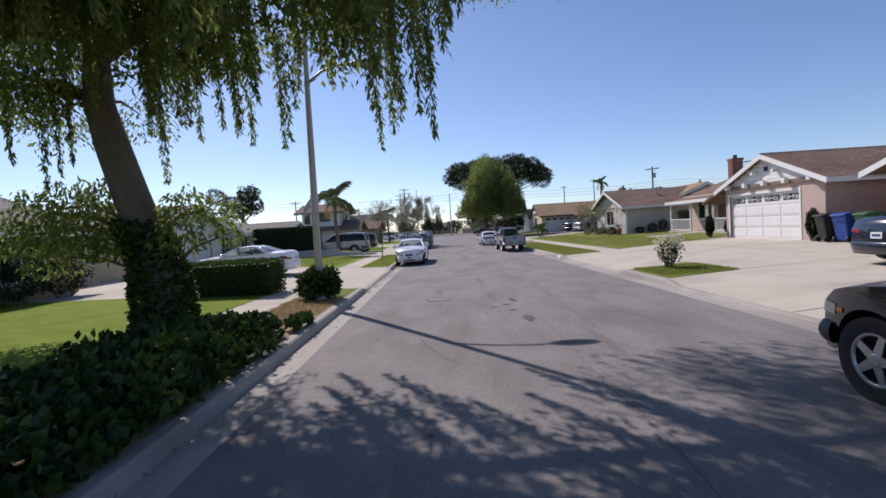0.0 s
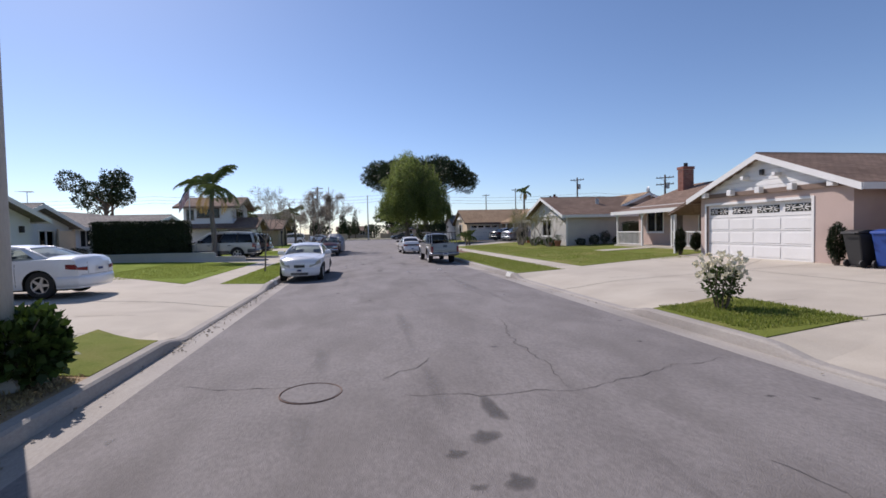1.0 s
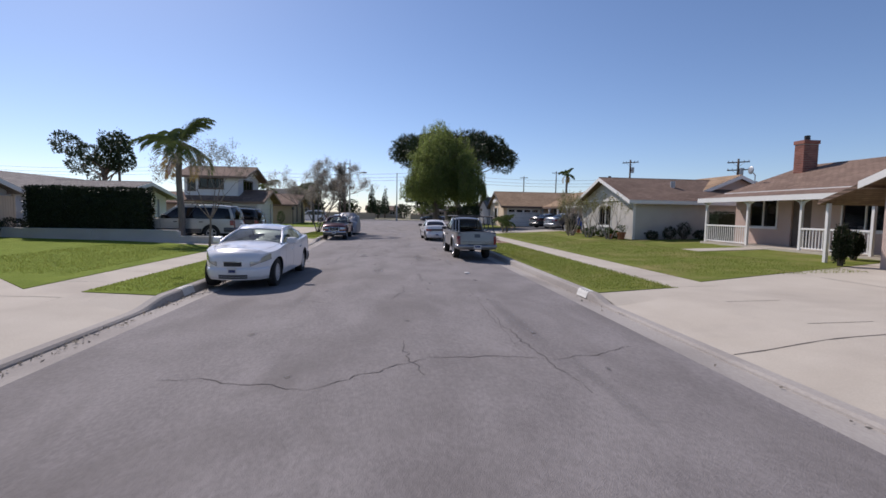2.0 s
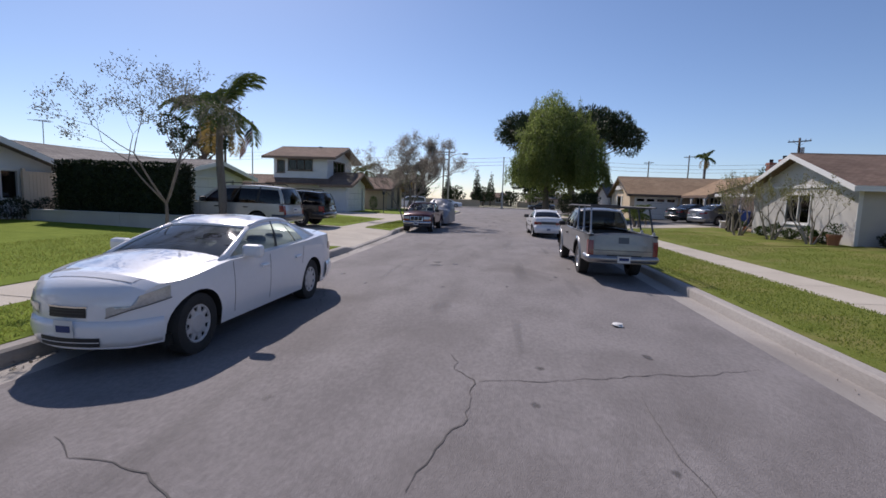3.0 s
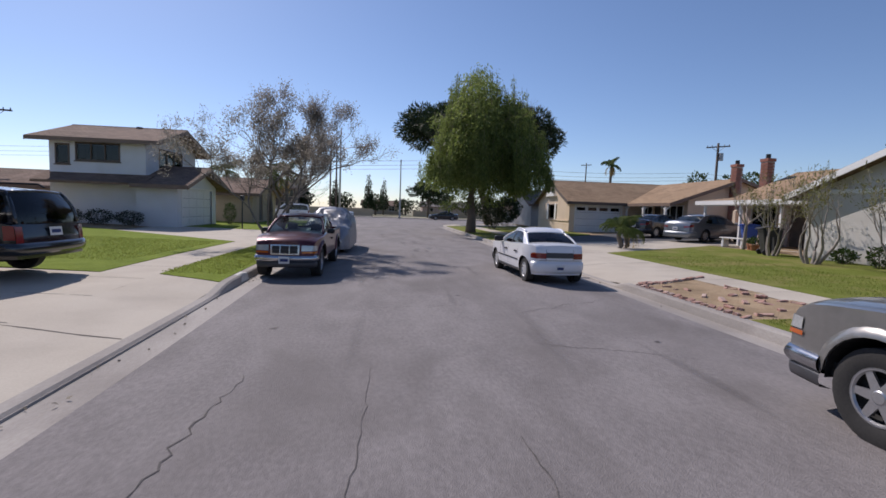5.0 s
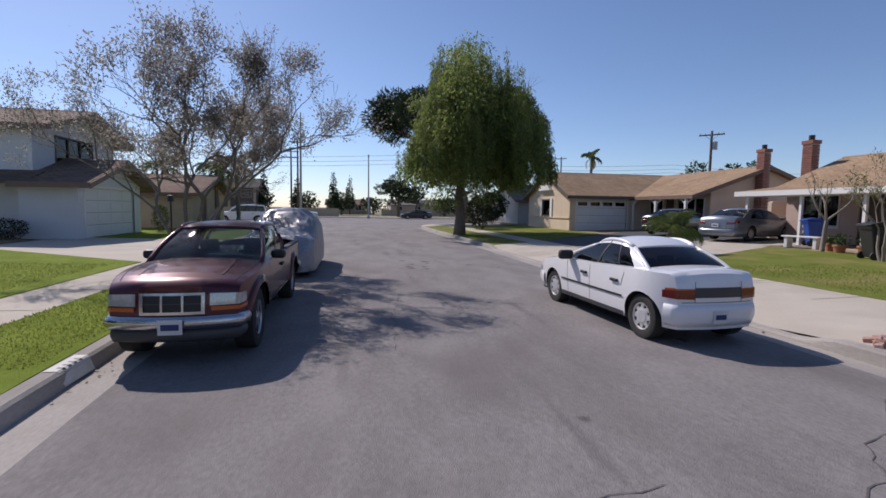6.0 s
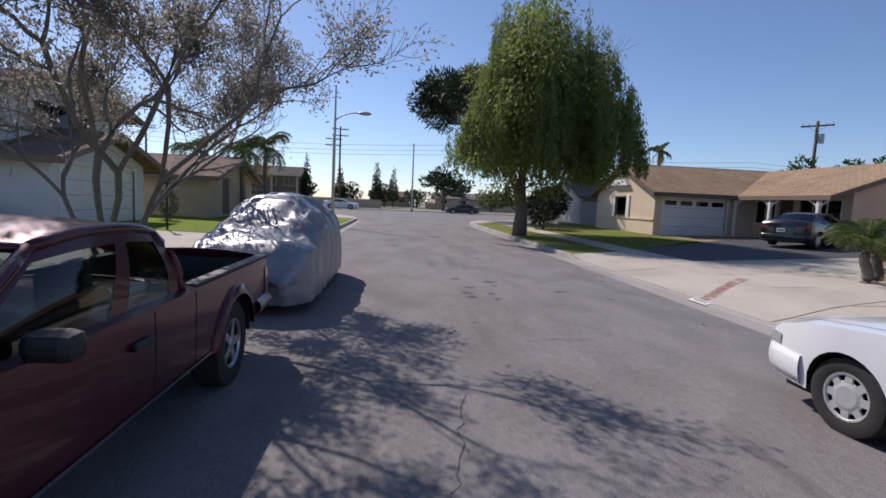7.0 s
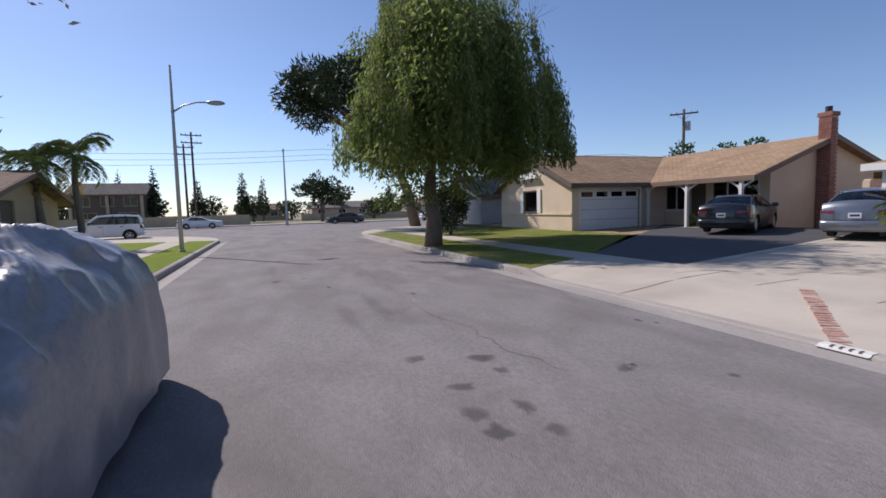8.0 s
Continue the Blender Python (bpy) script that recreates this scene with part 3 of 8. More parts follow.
    def wing(self, ridge, x0, x1, y0, y1, eave, top, walls, roof, holes=None, over=0.5, rake=0.45, trim=WHITE_PAINT, thick=0.16, gable_mat=None, pitch_off=0.0, closed=(True, True), base=None):
        """A block under a gable roof whose ridge runs along 'x' or 'y'. holes: side letter to openings."""
        holes = holes or {}
        z0 = (base if base is not None else self.o.z) - 0.1
        bm = bmesh.new()
        holes_wall(bm, "y", x0, thick, y0, y1, z0, eave, holes.get("w", []))
        self.add("wall", bm, walls)
        bm = bmesh.new()
        holes_wall(bm, "y", x1, -thick, y0, y1, z0, eave, holes.get("e", []))
        self.add("wall", bm, walls)
        bm = bmesh.new()
        holes_wall(bm, "x", y0, thick, x0 + thick, x1 - thick, z0, eave, holes.get("s", []))
        self.add("wall", bm, walls)
        bm = bmesh.new()
        holes_wall(bm, "x", y1, -thick, x0 + thick, x1 - thick, z0, eave, holes.get("n", []))
        self.add("wall", bm, walls)
        if ridge == "x":
            a0, a1, b0, b1 = x0, x1, y0, y1
            P = lambda a, b, z: (a, b, z)
        else:
            a0, a1, b0, b1 = y0, y1, x0, x1
            P = lambda a, b, z: (b, a, z)
        mid = (b0 + b1) / 2 + pitch_off
        for a, way in ((a0, thick), (a1, -thick)):
            bm = bmesh.new()
            prism(bm, [P(a, b0, eave), P(a, b1, eave), P(a, mid, top)], P(way, 0, 0))
            self.add("gable", bm, gable_mat or walls)
        t = 0.13
        for side, bb in ((-1, b0), (1, b1)):
            run = abs(mid - bb)
            sl = (top - eave) / run
            be, ze = bb + side * over, eave - sl * over
            ra, rb = a0 - rake * closed[0], a1 + rake * closed[1]
            bm = bmesh.new()
            prism(bm, [P(ra, be, ze + 0.02), P(ra, mid, top + 0.02), P(ra, mid, top + 0.02 + t), P(ra, be, ze + 0.02 + t)], P(rb - ra, 0, 0))
            self.add("roof", bm, roof)
            bm = bmesh.new()
            lo, hi = sorted((be, be + side * 0.03))
            q0, q1 = P(ra, lo, ze - 0.06), P(rb, hi, ze + 0.02 + t - 0.01)
            box(bm, min(q0[0], q1[0]), min(q0[1], q1[1]), q0[2], max(q0[0], q1[0]), max(q0[1], q1[1]), q1[2])
            self.add("fascia", bm, trim)
            for k, (a, way) in enumerate(((ra, -0.035), (rb, 0.035))):
                if not closed[k]:
                    continue
                bm = bmesh.new()
                prism(bm, [P(a, be, ze - 0.08), P(a, mid, top - 0.08), P(a, mid, top + t), P(a, be, ze + t)], P(way, 0, 0))
                self.add("bargeboard", bm, trim)
        bm = bmesh.new()
        prism(bm, [P(a0 - rake * closed[0], mid - 0.14, top + 0.085), P(a0 - rake * closed[0], mid, top + 0.185), P(a0 - rake * closed[0], mid + 0.14, top + 0.085)], P(a1 - a0 + rake * sum(closed), 0, 0))
        self.add("ridge_cap", bm, roof)

    def porch_roof(self, x_wall, x_edge, y0, y1, z_wall, z_edge, roof, trim=WHITE_PAINT):
        bm = bmesh.new()
        prism(bm, [(x_wall, y0, z_wall), (x_edge, y0, z_edge), (x_edge, y0, z_edge + 0.1), (x_wall, y0, z_wall + 0.1)], (0, y1 - y0, 0))
        self.add("porch_roof", bm, roof)
        s = 1 if x_edge > x_wall else -1
        self.add("fascia", boxes((min(x_edge, x_edge + s * 0.03), y0, z_edge - 0.1, max(x_edge, x_edge + s * 0.03), y1, z_edge + 0.11)), trim)

    def chimney(self, x, y, z0, z1, w=0.75, d=0.55, pot=True):
        st = self.add("chimney", boxes((x - w / 2, y - d / 2, z0, x + w / 2, y + d / 2, z1 - 0.18)), MORTAR)
        bm = bmesh.new()
        rows = int((z1 - z0 - 0.18) / 0.085)
        for r in range(rows):
            z = z0 + r * 0.085
            o = 0.11 if r % 2 else 0.0
            for sy in (-1, 1):
                n = int(w / 0.22) + 1
                for k in range(n):
                    xa = max(x - w / 2, x - w / 2 + k * 0.22 - o)
                    xb = min(x + w / 2, x - w / 2 + k * 0.22 - o + 0.205)
                    if xb - xa > 0.03:
                        ya = y + sy * d / 2
                        box(bm, xa, min(ya, ya + sy * 0.012), z, xb, max(ya, ya + sy * 0.012), z + 0.07)
            for sx in (-1, 1):
                n = int(d / 0.22) + 1
                for k in range(n):
                    ya = max(y - d / 2, y - d / 2 + k * 0.22 - o)
                    yb = min(y + d / 2, y - d / 2 + k * 0.22 - o + 0.205)
                    if yb - ya > 0.03:
                        xa = x + sx * w / 2
                        box(bm, min(xa, xa + sx * 0.012), ya, z, max(xa, xa + sx * 0.012), yb, z + 0.07)
        b = self.add("bricks", bm, BRICK)
        b.parent = st
        b["kind"] = "stuff"
        c = self.add("chimney_cap", boxes((x - w / 2 - 0.05, y - d / 2 - 0.05, z1 - 0.18, x + w / 2 + 0.05, y + d / 2 + 0.05, z1)), BRICK, bevel=0.01)
        c.parent = st
        if pot:
            f = self.add("flue", tube(bmesh.new(), [(x, y, z1), (x, y, z1 + 0.25)], 0.13, 10), BLACK_PLASTIC)
            f.parent = st
        return st

    def post(self, x, y, z0, z1, w=0.1, brace=0.0, run="y"):
        p = self.add("porch_post", boxes((x - w / 2, y - w / 2, z0, x + w / 2, y + w / 2, z1)), WHITE_PAINT, bevel=0.006)
        if brace:
            bm = bmesh.new()
            for s in (-1, 1):
                if run == "y":
                    tube(bm, [(x, y, z1 - brace), (x, y + s * brace * 0.25, z1 - brace * 0.45), (x, y + s * brace, z1 - 0.03)], 0.045, 6)
                else:
                    tube(bm, [(x, y, z1 - brace), (x + s * brace * 0.25, y, z1 - brace * 0.45), (x + s * brace, y, z1 - 0.03)], 0.045, 6)
            b = self.add("bracket", bm, WHITE_PAINT)
            b.parent = p
        return p


DARK_GLASS = window_glass("dark window glass", (0.2, 0.22, 0.24), 0.25)


# rosy house with the white garage door
h = House(18.0, 24.0, "one-storey rosy stucco house with white double garage door and brown roof")
gx, gz = 13.8, ground_z(13.8, 22.5)
h.wing("x", gx, 24.0, 18.8, 25.3, gz + 2.5, gz + 3.75, STUCCO_PINK, ROOF_BROWN_X, {"w": [(20.15, 24.95, gz, gz + 2.1)]}, 0.5, 0.32, gable_mat=WHITE_PAINT, base=gz)
h.garage_door("y", -1, gx, 20.15, 24.95, gz, gz + 2.1)
for k in range(6):
    zz = gz + 2.62 + k * 0.19
    half = 3.15 * (1 - (zz - gz - 2.5) / 1.25)
    if half > 0.3:
        h.add("clapboard", boxes((gx - 0.03, 22.05 - half, zz - 0.09, gx + 0.01, 22.05 + half, zz + 0.085)), WHITE_PAINT)
h.add("beam", boxes((gx - 0.09, 18.8, gz + 2.42, gx - 0.0, 25.3, gz + 2.58)), BROWN_TRIM)
h.add("lower_roof", prism(bmesh.new(), [(gx - 0.3, 25.78, gz + 2.26), (gx - 0.3, 27.1, gz + 1.80), (gx - 0.3, 27.1, gz + 1.92), (gx - 0.3, 25.78, gz + 2.40)], (4.0, 0, 0)), ROOF_BROWN_X)
h.post(gx - 0.1, 26.9, gz, gz + 1.84, 0.1)
for yy in (19.3, 20.7, 22.05, 23.4, 24.8):
    h.add("corbel", boxes((gx - 0.30, yy - 0.11, gz + 2.44, gx - 0.09, yy + 0.11, gz + 2.66)), WHITE_PAINT, bevel=0.02)
for yy in (21.35, 22.75):
    h.add("corbel", boxes((gx - 0.3, yy - 0.08, gz + 2.98, gx - 0.02, yy + 0.08, gz + 3.12)), WHITE_PAINT, bevel=0.02)
h.add("gable_lamp", boxes((gx - 0.14, 21.98, gz + 3.1, gx - 0.02, 22.12, gz + 3.3)), BLACK_PLASTIC, bevel=0.02)
mz = ground_z(18, 31)
h.wing("y", 17.6, 25.4, 22.6, 36.0, mz + 2.5, mz + 3.85, STUCCO_PINK, ROOF_BROWN, {"w": [(28.4, 30.2, mz + 0.9, mz + 2.1), (31.6, 32.6, mz, mz + 2.05), (33.4, 35.0, mz + 0.9, mz + 2.1)]}, 0.35, 0.4, base=mz)
h.porch_roof(17.4, 15.8, 27.0, 36.4, mz + 2.42, mz + 2.1, ROOF_BROWN)
h.window("y", -1, 17.6, 28.4, 30.2, mz + 0.9, mz + 2.1)
h.window("y", -1, 17.6, 33.4, 35.0, mz + 0.9, mz + 2.1)
h.add("front_door", boxes((17.68, 31.6, mz, 17.73, 32.6, mz + 2.05)), DARK_WOOD)
h.add("porch_floor", boxes((15.9, 27.1, mz - 0.3, 17.6, 36.2, mz + 0.06)), CONCRETE)
for yy in (27.6, 30.4, 33.2, 36.0):
    h.post(16.05, yy, mz + 0.06, mz + 2.1, 0.1, 0.4)
for a, b in ((27.66, 30.34), (33.26, 35.94)):
    h.add("porch_rail", boxes((16.0, a, mz + 0.85, 16.09, b, mz + 0.92)), WHITE_PAINT, bevel=0.008)
    h.add("foot_rail", boxes((16.01, a, mz + 0.12, 16.08, b, mz + 0.17)), WHITE_PAINT, bevel=0.006)
    for i in range(19):
        yy = a + 0.07 + 0.14 * i
        h.add("baluster", boxes((16.03, yy - 0.015, mz + 0.165, 16.06, yy + 0.015, mz + 0.855)), WHITE_PAINT)
h.chimney(20.5, 35.2, mz + 2.0, mz + 5.1)

# near house with brick corner at the edge of the driveway
h = House(20.0, 12.0, "one-storey house with brick corner and white gabled garage")
gx, gz = 14.8, ground_z(14.8, 14)
h.wing("x", gx, 26.0, 9.0, 16.9, gz + 2.5, gz + 3.9, BRICK, ROOF_BROWN_X, {"w": [(10.6, 15.6, gz, gz + 2.1)]}, 0.5, 0.9, gable_mat=WHITE_PAINT, base=gz)
h.garage_door("y", -1, gx, 10.6, 15.6, gz, gz + 2.1, fan=False)
bm = bmesh.new()
for r in range(28):
    for y0, y1 in ((15.72, 16.9),):
        k = 0
        yy = y0 - (0.11 if r % 2 else 0)
        while yy < y1:
            a, b = max(yy, y0), min(yy + 0.205, y1)
            if b - a > 0.04:
                box(bm, gx - 0.012, a, gz + r * 0.085, gx + 0.005, b, gz + r * 0.085 + 0.07)
            yy += 0.22
b = h.add("brick_facing", bm, BRICK)
b["kind"] = "stuff"

# grey house with the shadowed gable
h = House(18.0, 44.0, "one-storey pale grey stucco house with brown gable roof")
gx, gz = 14.0, ground_z(14, 42)
h.wing("x", gx, 24.0, 39.5, 46.9, gz + 2.3, gz + 3.65, STUCCO_GREY, ROOF_BROWN_X, {"w": [(42.3, 44.0, gz + 0.75, gz + 1.95)]}, 0.5, 0.5, base=gz)
h.window("y", -1, gx, 42.3, 44.0, gz + 0.75, gz + 1.95)
h.add("gable_band", boxes((gx - 0.05, 39.4, gz + 2.26, gx, 47.0, gz + 2.4)), WHITE_PAINT)
h.add("corner_board", boxes((gx - 0.03, 39.47, gz, gx + 0.12, 39.5, gz + 2.26)), WHITE_PAINT)
h.wing("y", 18.2, 25.0, 41.3, 55.4, gz + 2.45, gz + 3.85, STUCCO_PINK, ROOF_TAN, {"w": [(48.0, 50.0, gz + 0.4, gz + 2.05), (51.2, 52.2, gz + 0.05, gz + 2.1), (53.0, 54.6, gz + 0.8, gz + 2.05)]}, 0.3, 0.4, base=gz)
h.porch_roof(18.0, 15.7, 46.9, 55.7, gz + 2.42, gz + 2.12, ROOF_TAN)
h.window("y", -1, 18.2, 48.0, 50.0, gz + 0.4, gz + 2.05, 2)
h.window("y", -1, 18.2, 53.0, 54.6, gz + 0.8, gz + 2.05, 2)
h.add("front_door", boxes((18.28, 51.2, gz + 0.05, 18.33, 52.2, gz + 2.1)), DARK_WOOD)
h.add("porch_floor", boxes((15.8, 47.0, gz - 0.3, 18.2, 55.4, gz + 0.05)), CONCRETE)
for yy in (47.8, 50.2, 52.6, 55.2):
    h.post(15.95, yy, gz + 0.05, gz + 2.02, 0.11)
h.add("porch_beam", boxes((15.88, 47.0, gz + 1.98, 16.02, 55.5, gz + 2.12)), WHITE_PAINT)
h.chimney(20.3, 56.3, gz - 0.1, gz + 4.8, 0.42, 0.5)
h.add("roof_vent", tube(bmesh.new(), [(17.5, 41.5, gz + 3.0), (17.5, 41.5, gz + 3.55)], 0.14, 10), STEEL)

# cream house with the side garage
h = House(17.0, 66.0, "one-storey cream stucco house with tan roof and side garage")
gz = ground_z(13, 66)
h.wing("x", 12.6, 24.0, 66.0, 73.4, gz + 2.35, gz + 3.9, STUCCO_CREAM, ROOF_TAN_X, {"w": [(69.2, 70.5, gz + 0.95, gz + 2.05)], "s": [(13.1, 16.7, gz, gz + 2.0)]}, 0.5, 0.35, trim=DARK_WOOD, base=gz)
h.window("y", -1, 12.6, 69.2, 70.5, gz + 0.95, gz + 2.05, 1, trim=DARK_WOOD)
for yy in (68.75, 70.6):
    h.add("shutter", boxes((12.53, yy, gz + 0.85, 12.6, yy + 0.36, gz + 2.15)), WHITE_PAINT, bevel=0.01)
h.add("window_hood", prism(bmesh.new(), [(12.6, 68.8, gz + 2.75), (12.6, 70.9, gz + 2.75), (12.6, 70.5, gz + 3.1), (12.6, 69.2, gz + 3.1)], (-0.25, 0, 0)), WHITE_PAINT)
h.add("sill_band", boxes((12.54, 66.0, gz + 0.78, 12.6, 73.4, gz + 0.86)), STUCCO_CREAM)
h.garage_door("x", -1, 66.0, 13.1, 16.7, gz, gz + 2.0, cols=4, fan=False)
h.wing("y", 18.4, 25.2, 60.4, 73.0, gz + 2.65, gz + 3.85, STUCCO_CREAM, ROOF_TAN, {"w": [(60.9, 63.1, gz + 0.45, gz + 2.1), (63.5, 64.4, gz + 0.1, gz + 2.15), (64.6, 65.9, gz + 0.9, gz + 2.05)]}, 1.5, 0.45, trim=BROWN_TRIM, base=gz)
h.window("y", -1, 18.4, 60.9, 63.1, gz + 0.45, gz + 2.1, 3)
h.window("y", -1, 18.4, 64.6, 65.9, gz + 0.9, gz + 2.05, 2)
h.add("front_door", boxes((18.5, 63.5, gz + 0.1, 18.55, 64.4, gz + 2.15)), DARK_WOOD)
h.add("porch_floor", boxes((16.9, 60.4, gz - 0.3, 18.4, 66.0, gz + 0.1)), CONCRETE)
for yy in (60.6, 63.3):
    h.post(17.0, yy, gz + 0.1, gz + 2.1, 0.14, 0.55)
h.post(17.0, 65.7, gz + 0.1, gz + 2.1, 0.12, 0.45)
h.chimney(21.4, 60.1, gz - 0.1, gz + 4.9, 0.42, 0.5)

# white garage house on the west side
h = House(-19.0, 27.0, "one-storey off-white house with a wide white garage door")
gx, gz = -16.0, ground_z(-16, 27)
h.wing("x", -27.0, gx, 24.6, 32.0, gz + 2.3, gz + 3.5, STUCCO_WHITE, ROOF_GREY_X, {"e": [(25.8, 30.6, gz, gz + 2.0)]}, 0.5, 0.6, base=gz)
h.garage_door("y", 1, gx, 25.8, 30.6, gz, gz + 2.0, lights=False)
for yy in (25.2, 31.3):
    h.add("wall_lantern", boxes((gx, yy - 0.08, gz + 1.65, gx + 0.16, yy + 0.08, gz + 1.95)), BLACK_PLASTIC, bevel=0.02)
h.wing("x", -27.0, -17.2, 31.0, 37.2, gz + 2.0, gz + 3.0, STUCCO_WHITE, ROOF_GREY_X, {"e": [(32.0, 33.2, gz + 0.75, gz + 1.75), (34.6, 35.8, gz + 0.75, gz + 1.75)]}, 0.5, 0.6, base=gz)
h.window("y", 1, -17.2, 32.0, 33.2, gz + 0.75, gz + 1.75)
h.window("y", 1, -17.2, 34.6, 35.8, gz + 0.75, gz + 1.75)

# hedged house
h = House(-20.0, 42.0, "one-storey grey-roofed house behind a tall hedge")
gz = ground_z(-18, 42)
h.wing("y", -27.0, -18.0, 39.2, 51.0, gz + 2.0, gz + 3.15, STUCCO_WHITE, ROOF_GREY, {"e": [(39.8, 41.2, gz + 0.8, gz + 1.8)]}, 0.6, 0.5, base=gz)
h.window("y", 1, -18.0, 39.8, 41.2, gz + 0.8, gz + 1.8)
h.wing("x", -19.0, -15.0, 41.0, 47.6, gz + 2.05, gz + 2.75, STUCCO_WHITE, ROOF_GREY_X, {"e": [(41.8, 46.6, gz, gz + 1.9)]}, 0.5, 0.7, base=gz)
h.garage_door("y", 1, -15.0, 41.8, 46.6, gz, gz + 1.9, lights=False)

# two-storey house
h = House(-16.4, 58.9, "two-storey off-white stucco house with low brown roof")
gz = ground_z(-12, 58)
h.wing("x", -18.1, -13.5, 57.9, 64.3, gz + 4.35, gz + 5.3, STUCCO_WHITE, ROOF_BROWN_X, {"s": [(-16.8, -14.8, gz + 3.3, gz + 4.1), (-17.75, -17.2, gz + 3.1, gz + 4.0)], "e": [(59.4, 62.2, gz + 3.0, gz + 4.1)]}, 0.5, 0.8, trim=BROWN_TRIM, base=gz)
h.window("x", -1, 57.9, -16.8, -14.8, gz + 3.3, gz + 4.1, 3, trim=DARK_WOOD)
h.window("x", -1, 57.9, -17.75, -17.2, gz + 3.1, gz + 4.0, 1, trim=DARK_WOOD)
h.window("y", 1, -13.5, 59.4, 62.2, gz + 3.0, gz + 4.1, 3, trim=DARK_WOOD)
h.wing("x", -13.7, -11.7, 57.3, 62.7, gz + 2.2, gz + 3.1, STUCCO_WHITE, ROOF_BROWN_X, {"e": [(57.8, 62.0, gz, gz + 2.0)]}, 0.6, 0.7, trim=BROWN_TRIM, base=gz, closed=(False, True))
h.garage_door("y", 1, -11.7, 57.8, 62.0, gz, gz + 2.0, lights=False)
h.add("lower_roof", prism(bmesh.new(), [(-18.3, 56.8, gz + 2.05), (-18.3, 57.92, gz + 2.5), (-18.3, 57.92, gz + 2.63), (-18.3, 56.8, gz + 2.18)], (5.2, 0, 0)), ROOF_BROWN_X)
h.add("roof_vent", boxes((-15.4, 60.9, gz + 5.1, -15.15, 61.15, gz + 5.5)), BROWN_TRIM)

# brown-roofed corner house
h = House(-16.0, 69.0, "low tan corner house with a wide brown roof")
gz = ground_z(-12, 69)
h.wing("x", -30.0, -10.6, 66.8, 73.8, gz + 2.1, gz + 3.15, STUCCO_TAN, ROOF_BROWN_X, {"e": [(68.6, 69.7, gz + 0.1, gz + 2.1)], "s": [(-16.0, -14.6, gz + 0.9, gz + 2.0)]}, 0.6, 0.6, trim=BROWN_TRIM, base=gz)
h.add("front_door", boxes((-10.72, 68.6, gz + 0.1, -10.68, 69.7, gz + 2.1)), DARK_WOOD)
h.window("x", -1, 66.8, -16.0, -14.6, gz + 0.9, gz + 2.0)

# ochre house behind the first tree
h = House(-17.0, 10.0, "low ochre stucco house behind the pepper tree")
gz = ground_z(-15, 10)
h.wing("y", -23.0, -14.5, -2.0, 17.4, gz + 2.3, gz + 4.0, STUCCO_OCHRE, ROOF_GREY, {"e": [(8.0, 9.8, gz + 0.6, gz + 2.0), (14.4, 16.0, gz + 0.6, gz + 2.0)]}, 0.7, 0.4, base=gz)
h.window("y", 1, -14.5, 8.0, 9.8, gz + 0.6, gz + 2.0)
h.window("y", 1, -14.5, 14.4, 16.0, gz + 0.6, gz + 2.0)

# ---- vehicles ----
def paint(name, colour, metallic=0.0, rough=0.3, dust=0.12):
    return material(name, colour, rough, metallic, colour2=tuple(min(1, c * (1 - dust)) for c in colour), scale=1.2, fine=14, coat=0.8)


TYRE = material("tyre rubber", (0.022, 0.021, 0.02), 0.85, colour2=(0.035, 0.033, 0.031), scale=6, fine=50)
ALLOY = material("brushed alloy", (0.55, 0.55, 0.56), 0.32, 0.85, colour2=(0.46, 0.46, 0.47), scale=10, fine=60)
HUBCAP = material("silver hubcap plastic", (0.58, 0.58, 0.58), 0.4, 0.3, colour2=(0.5, 0.5, 0.5), scale=10, fine=60)
CHROME = material("chrome", (0.56, 0.56, 0.58), 0.22, 1.0, colour2=(0.44, 0.44, 0.46), scale=5, fine=40)
DULL_CHROME = material("dull chrome", (0.40, 0.40, 0.41), 0.34, 0.9, colour2=(0.30, 0.30, 0.31), scale=5, fine=40)
CAR_GLASS = window_glass("car glass", (0.70, 0.76, 0.73), 0.75)
TINT_GLASS = window_glass("tinted car glass", (0.22, 0.2, 0.26), 0.35)
DUSK_GLASS = window_glass("smoked car glass", (0.34, 0.38, 0.37), 0.5)
UNDER = material("underbody black", (0.012, 0.012, 0.012), 0.8)
RED_LENS = material("red lamp lens", (0.20, 0.009, 0.008), 0.18, coat=0.6)
AMBER_LENS = material("amber lamp lens", (0.50, 0.10, 0.008), 0.2, coat=0.6)
CLEAR_LENS = material("clear headlamp lens", (0.52, 0.53, 0.52), 0.14, 0.3, colour2=(0.38, 0.39, 0.38), scale=9, fine=50, coat=0.7)
PLATE = material("number plate", (0.7, 0.7, 0.68), 0.5)
PLATE_INK = material("plate ink", (0.03, 0.05, 0.16), 0.6)
CHARCOAL_TRIM = material("charcoal trim", (0.05, 0.05, 0.055), 0.4)
SEAT = material("grey seat cloth", (0.22, 0.21, 0.195), 0.9, colour2=(0.15, 0.145, 0.14), scale=6, fine=60)


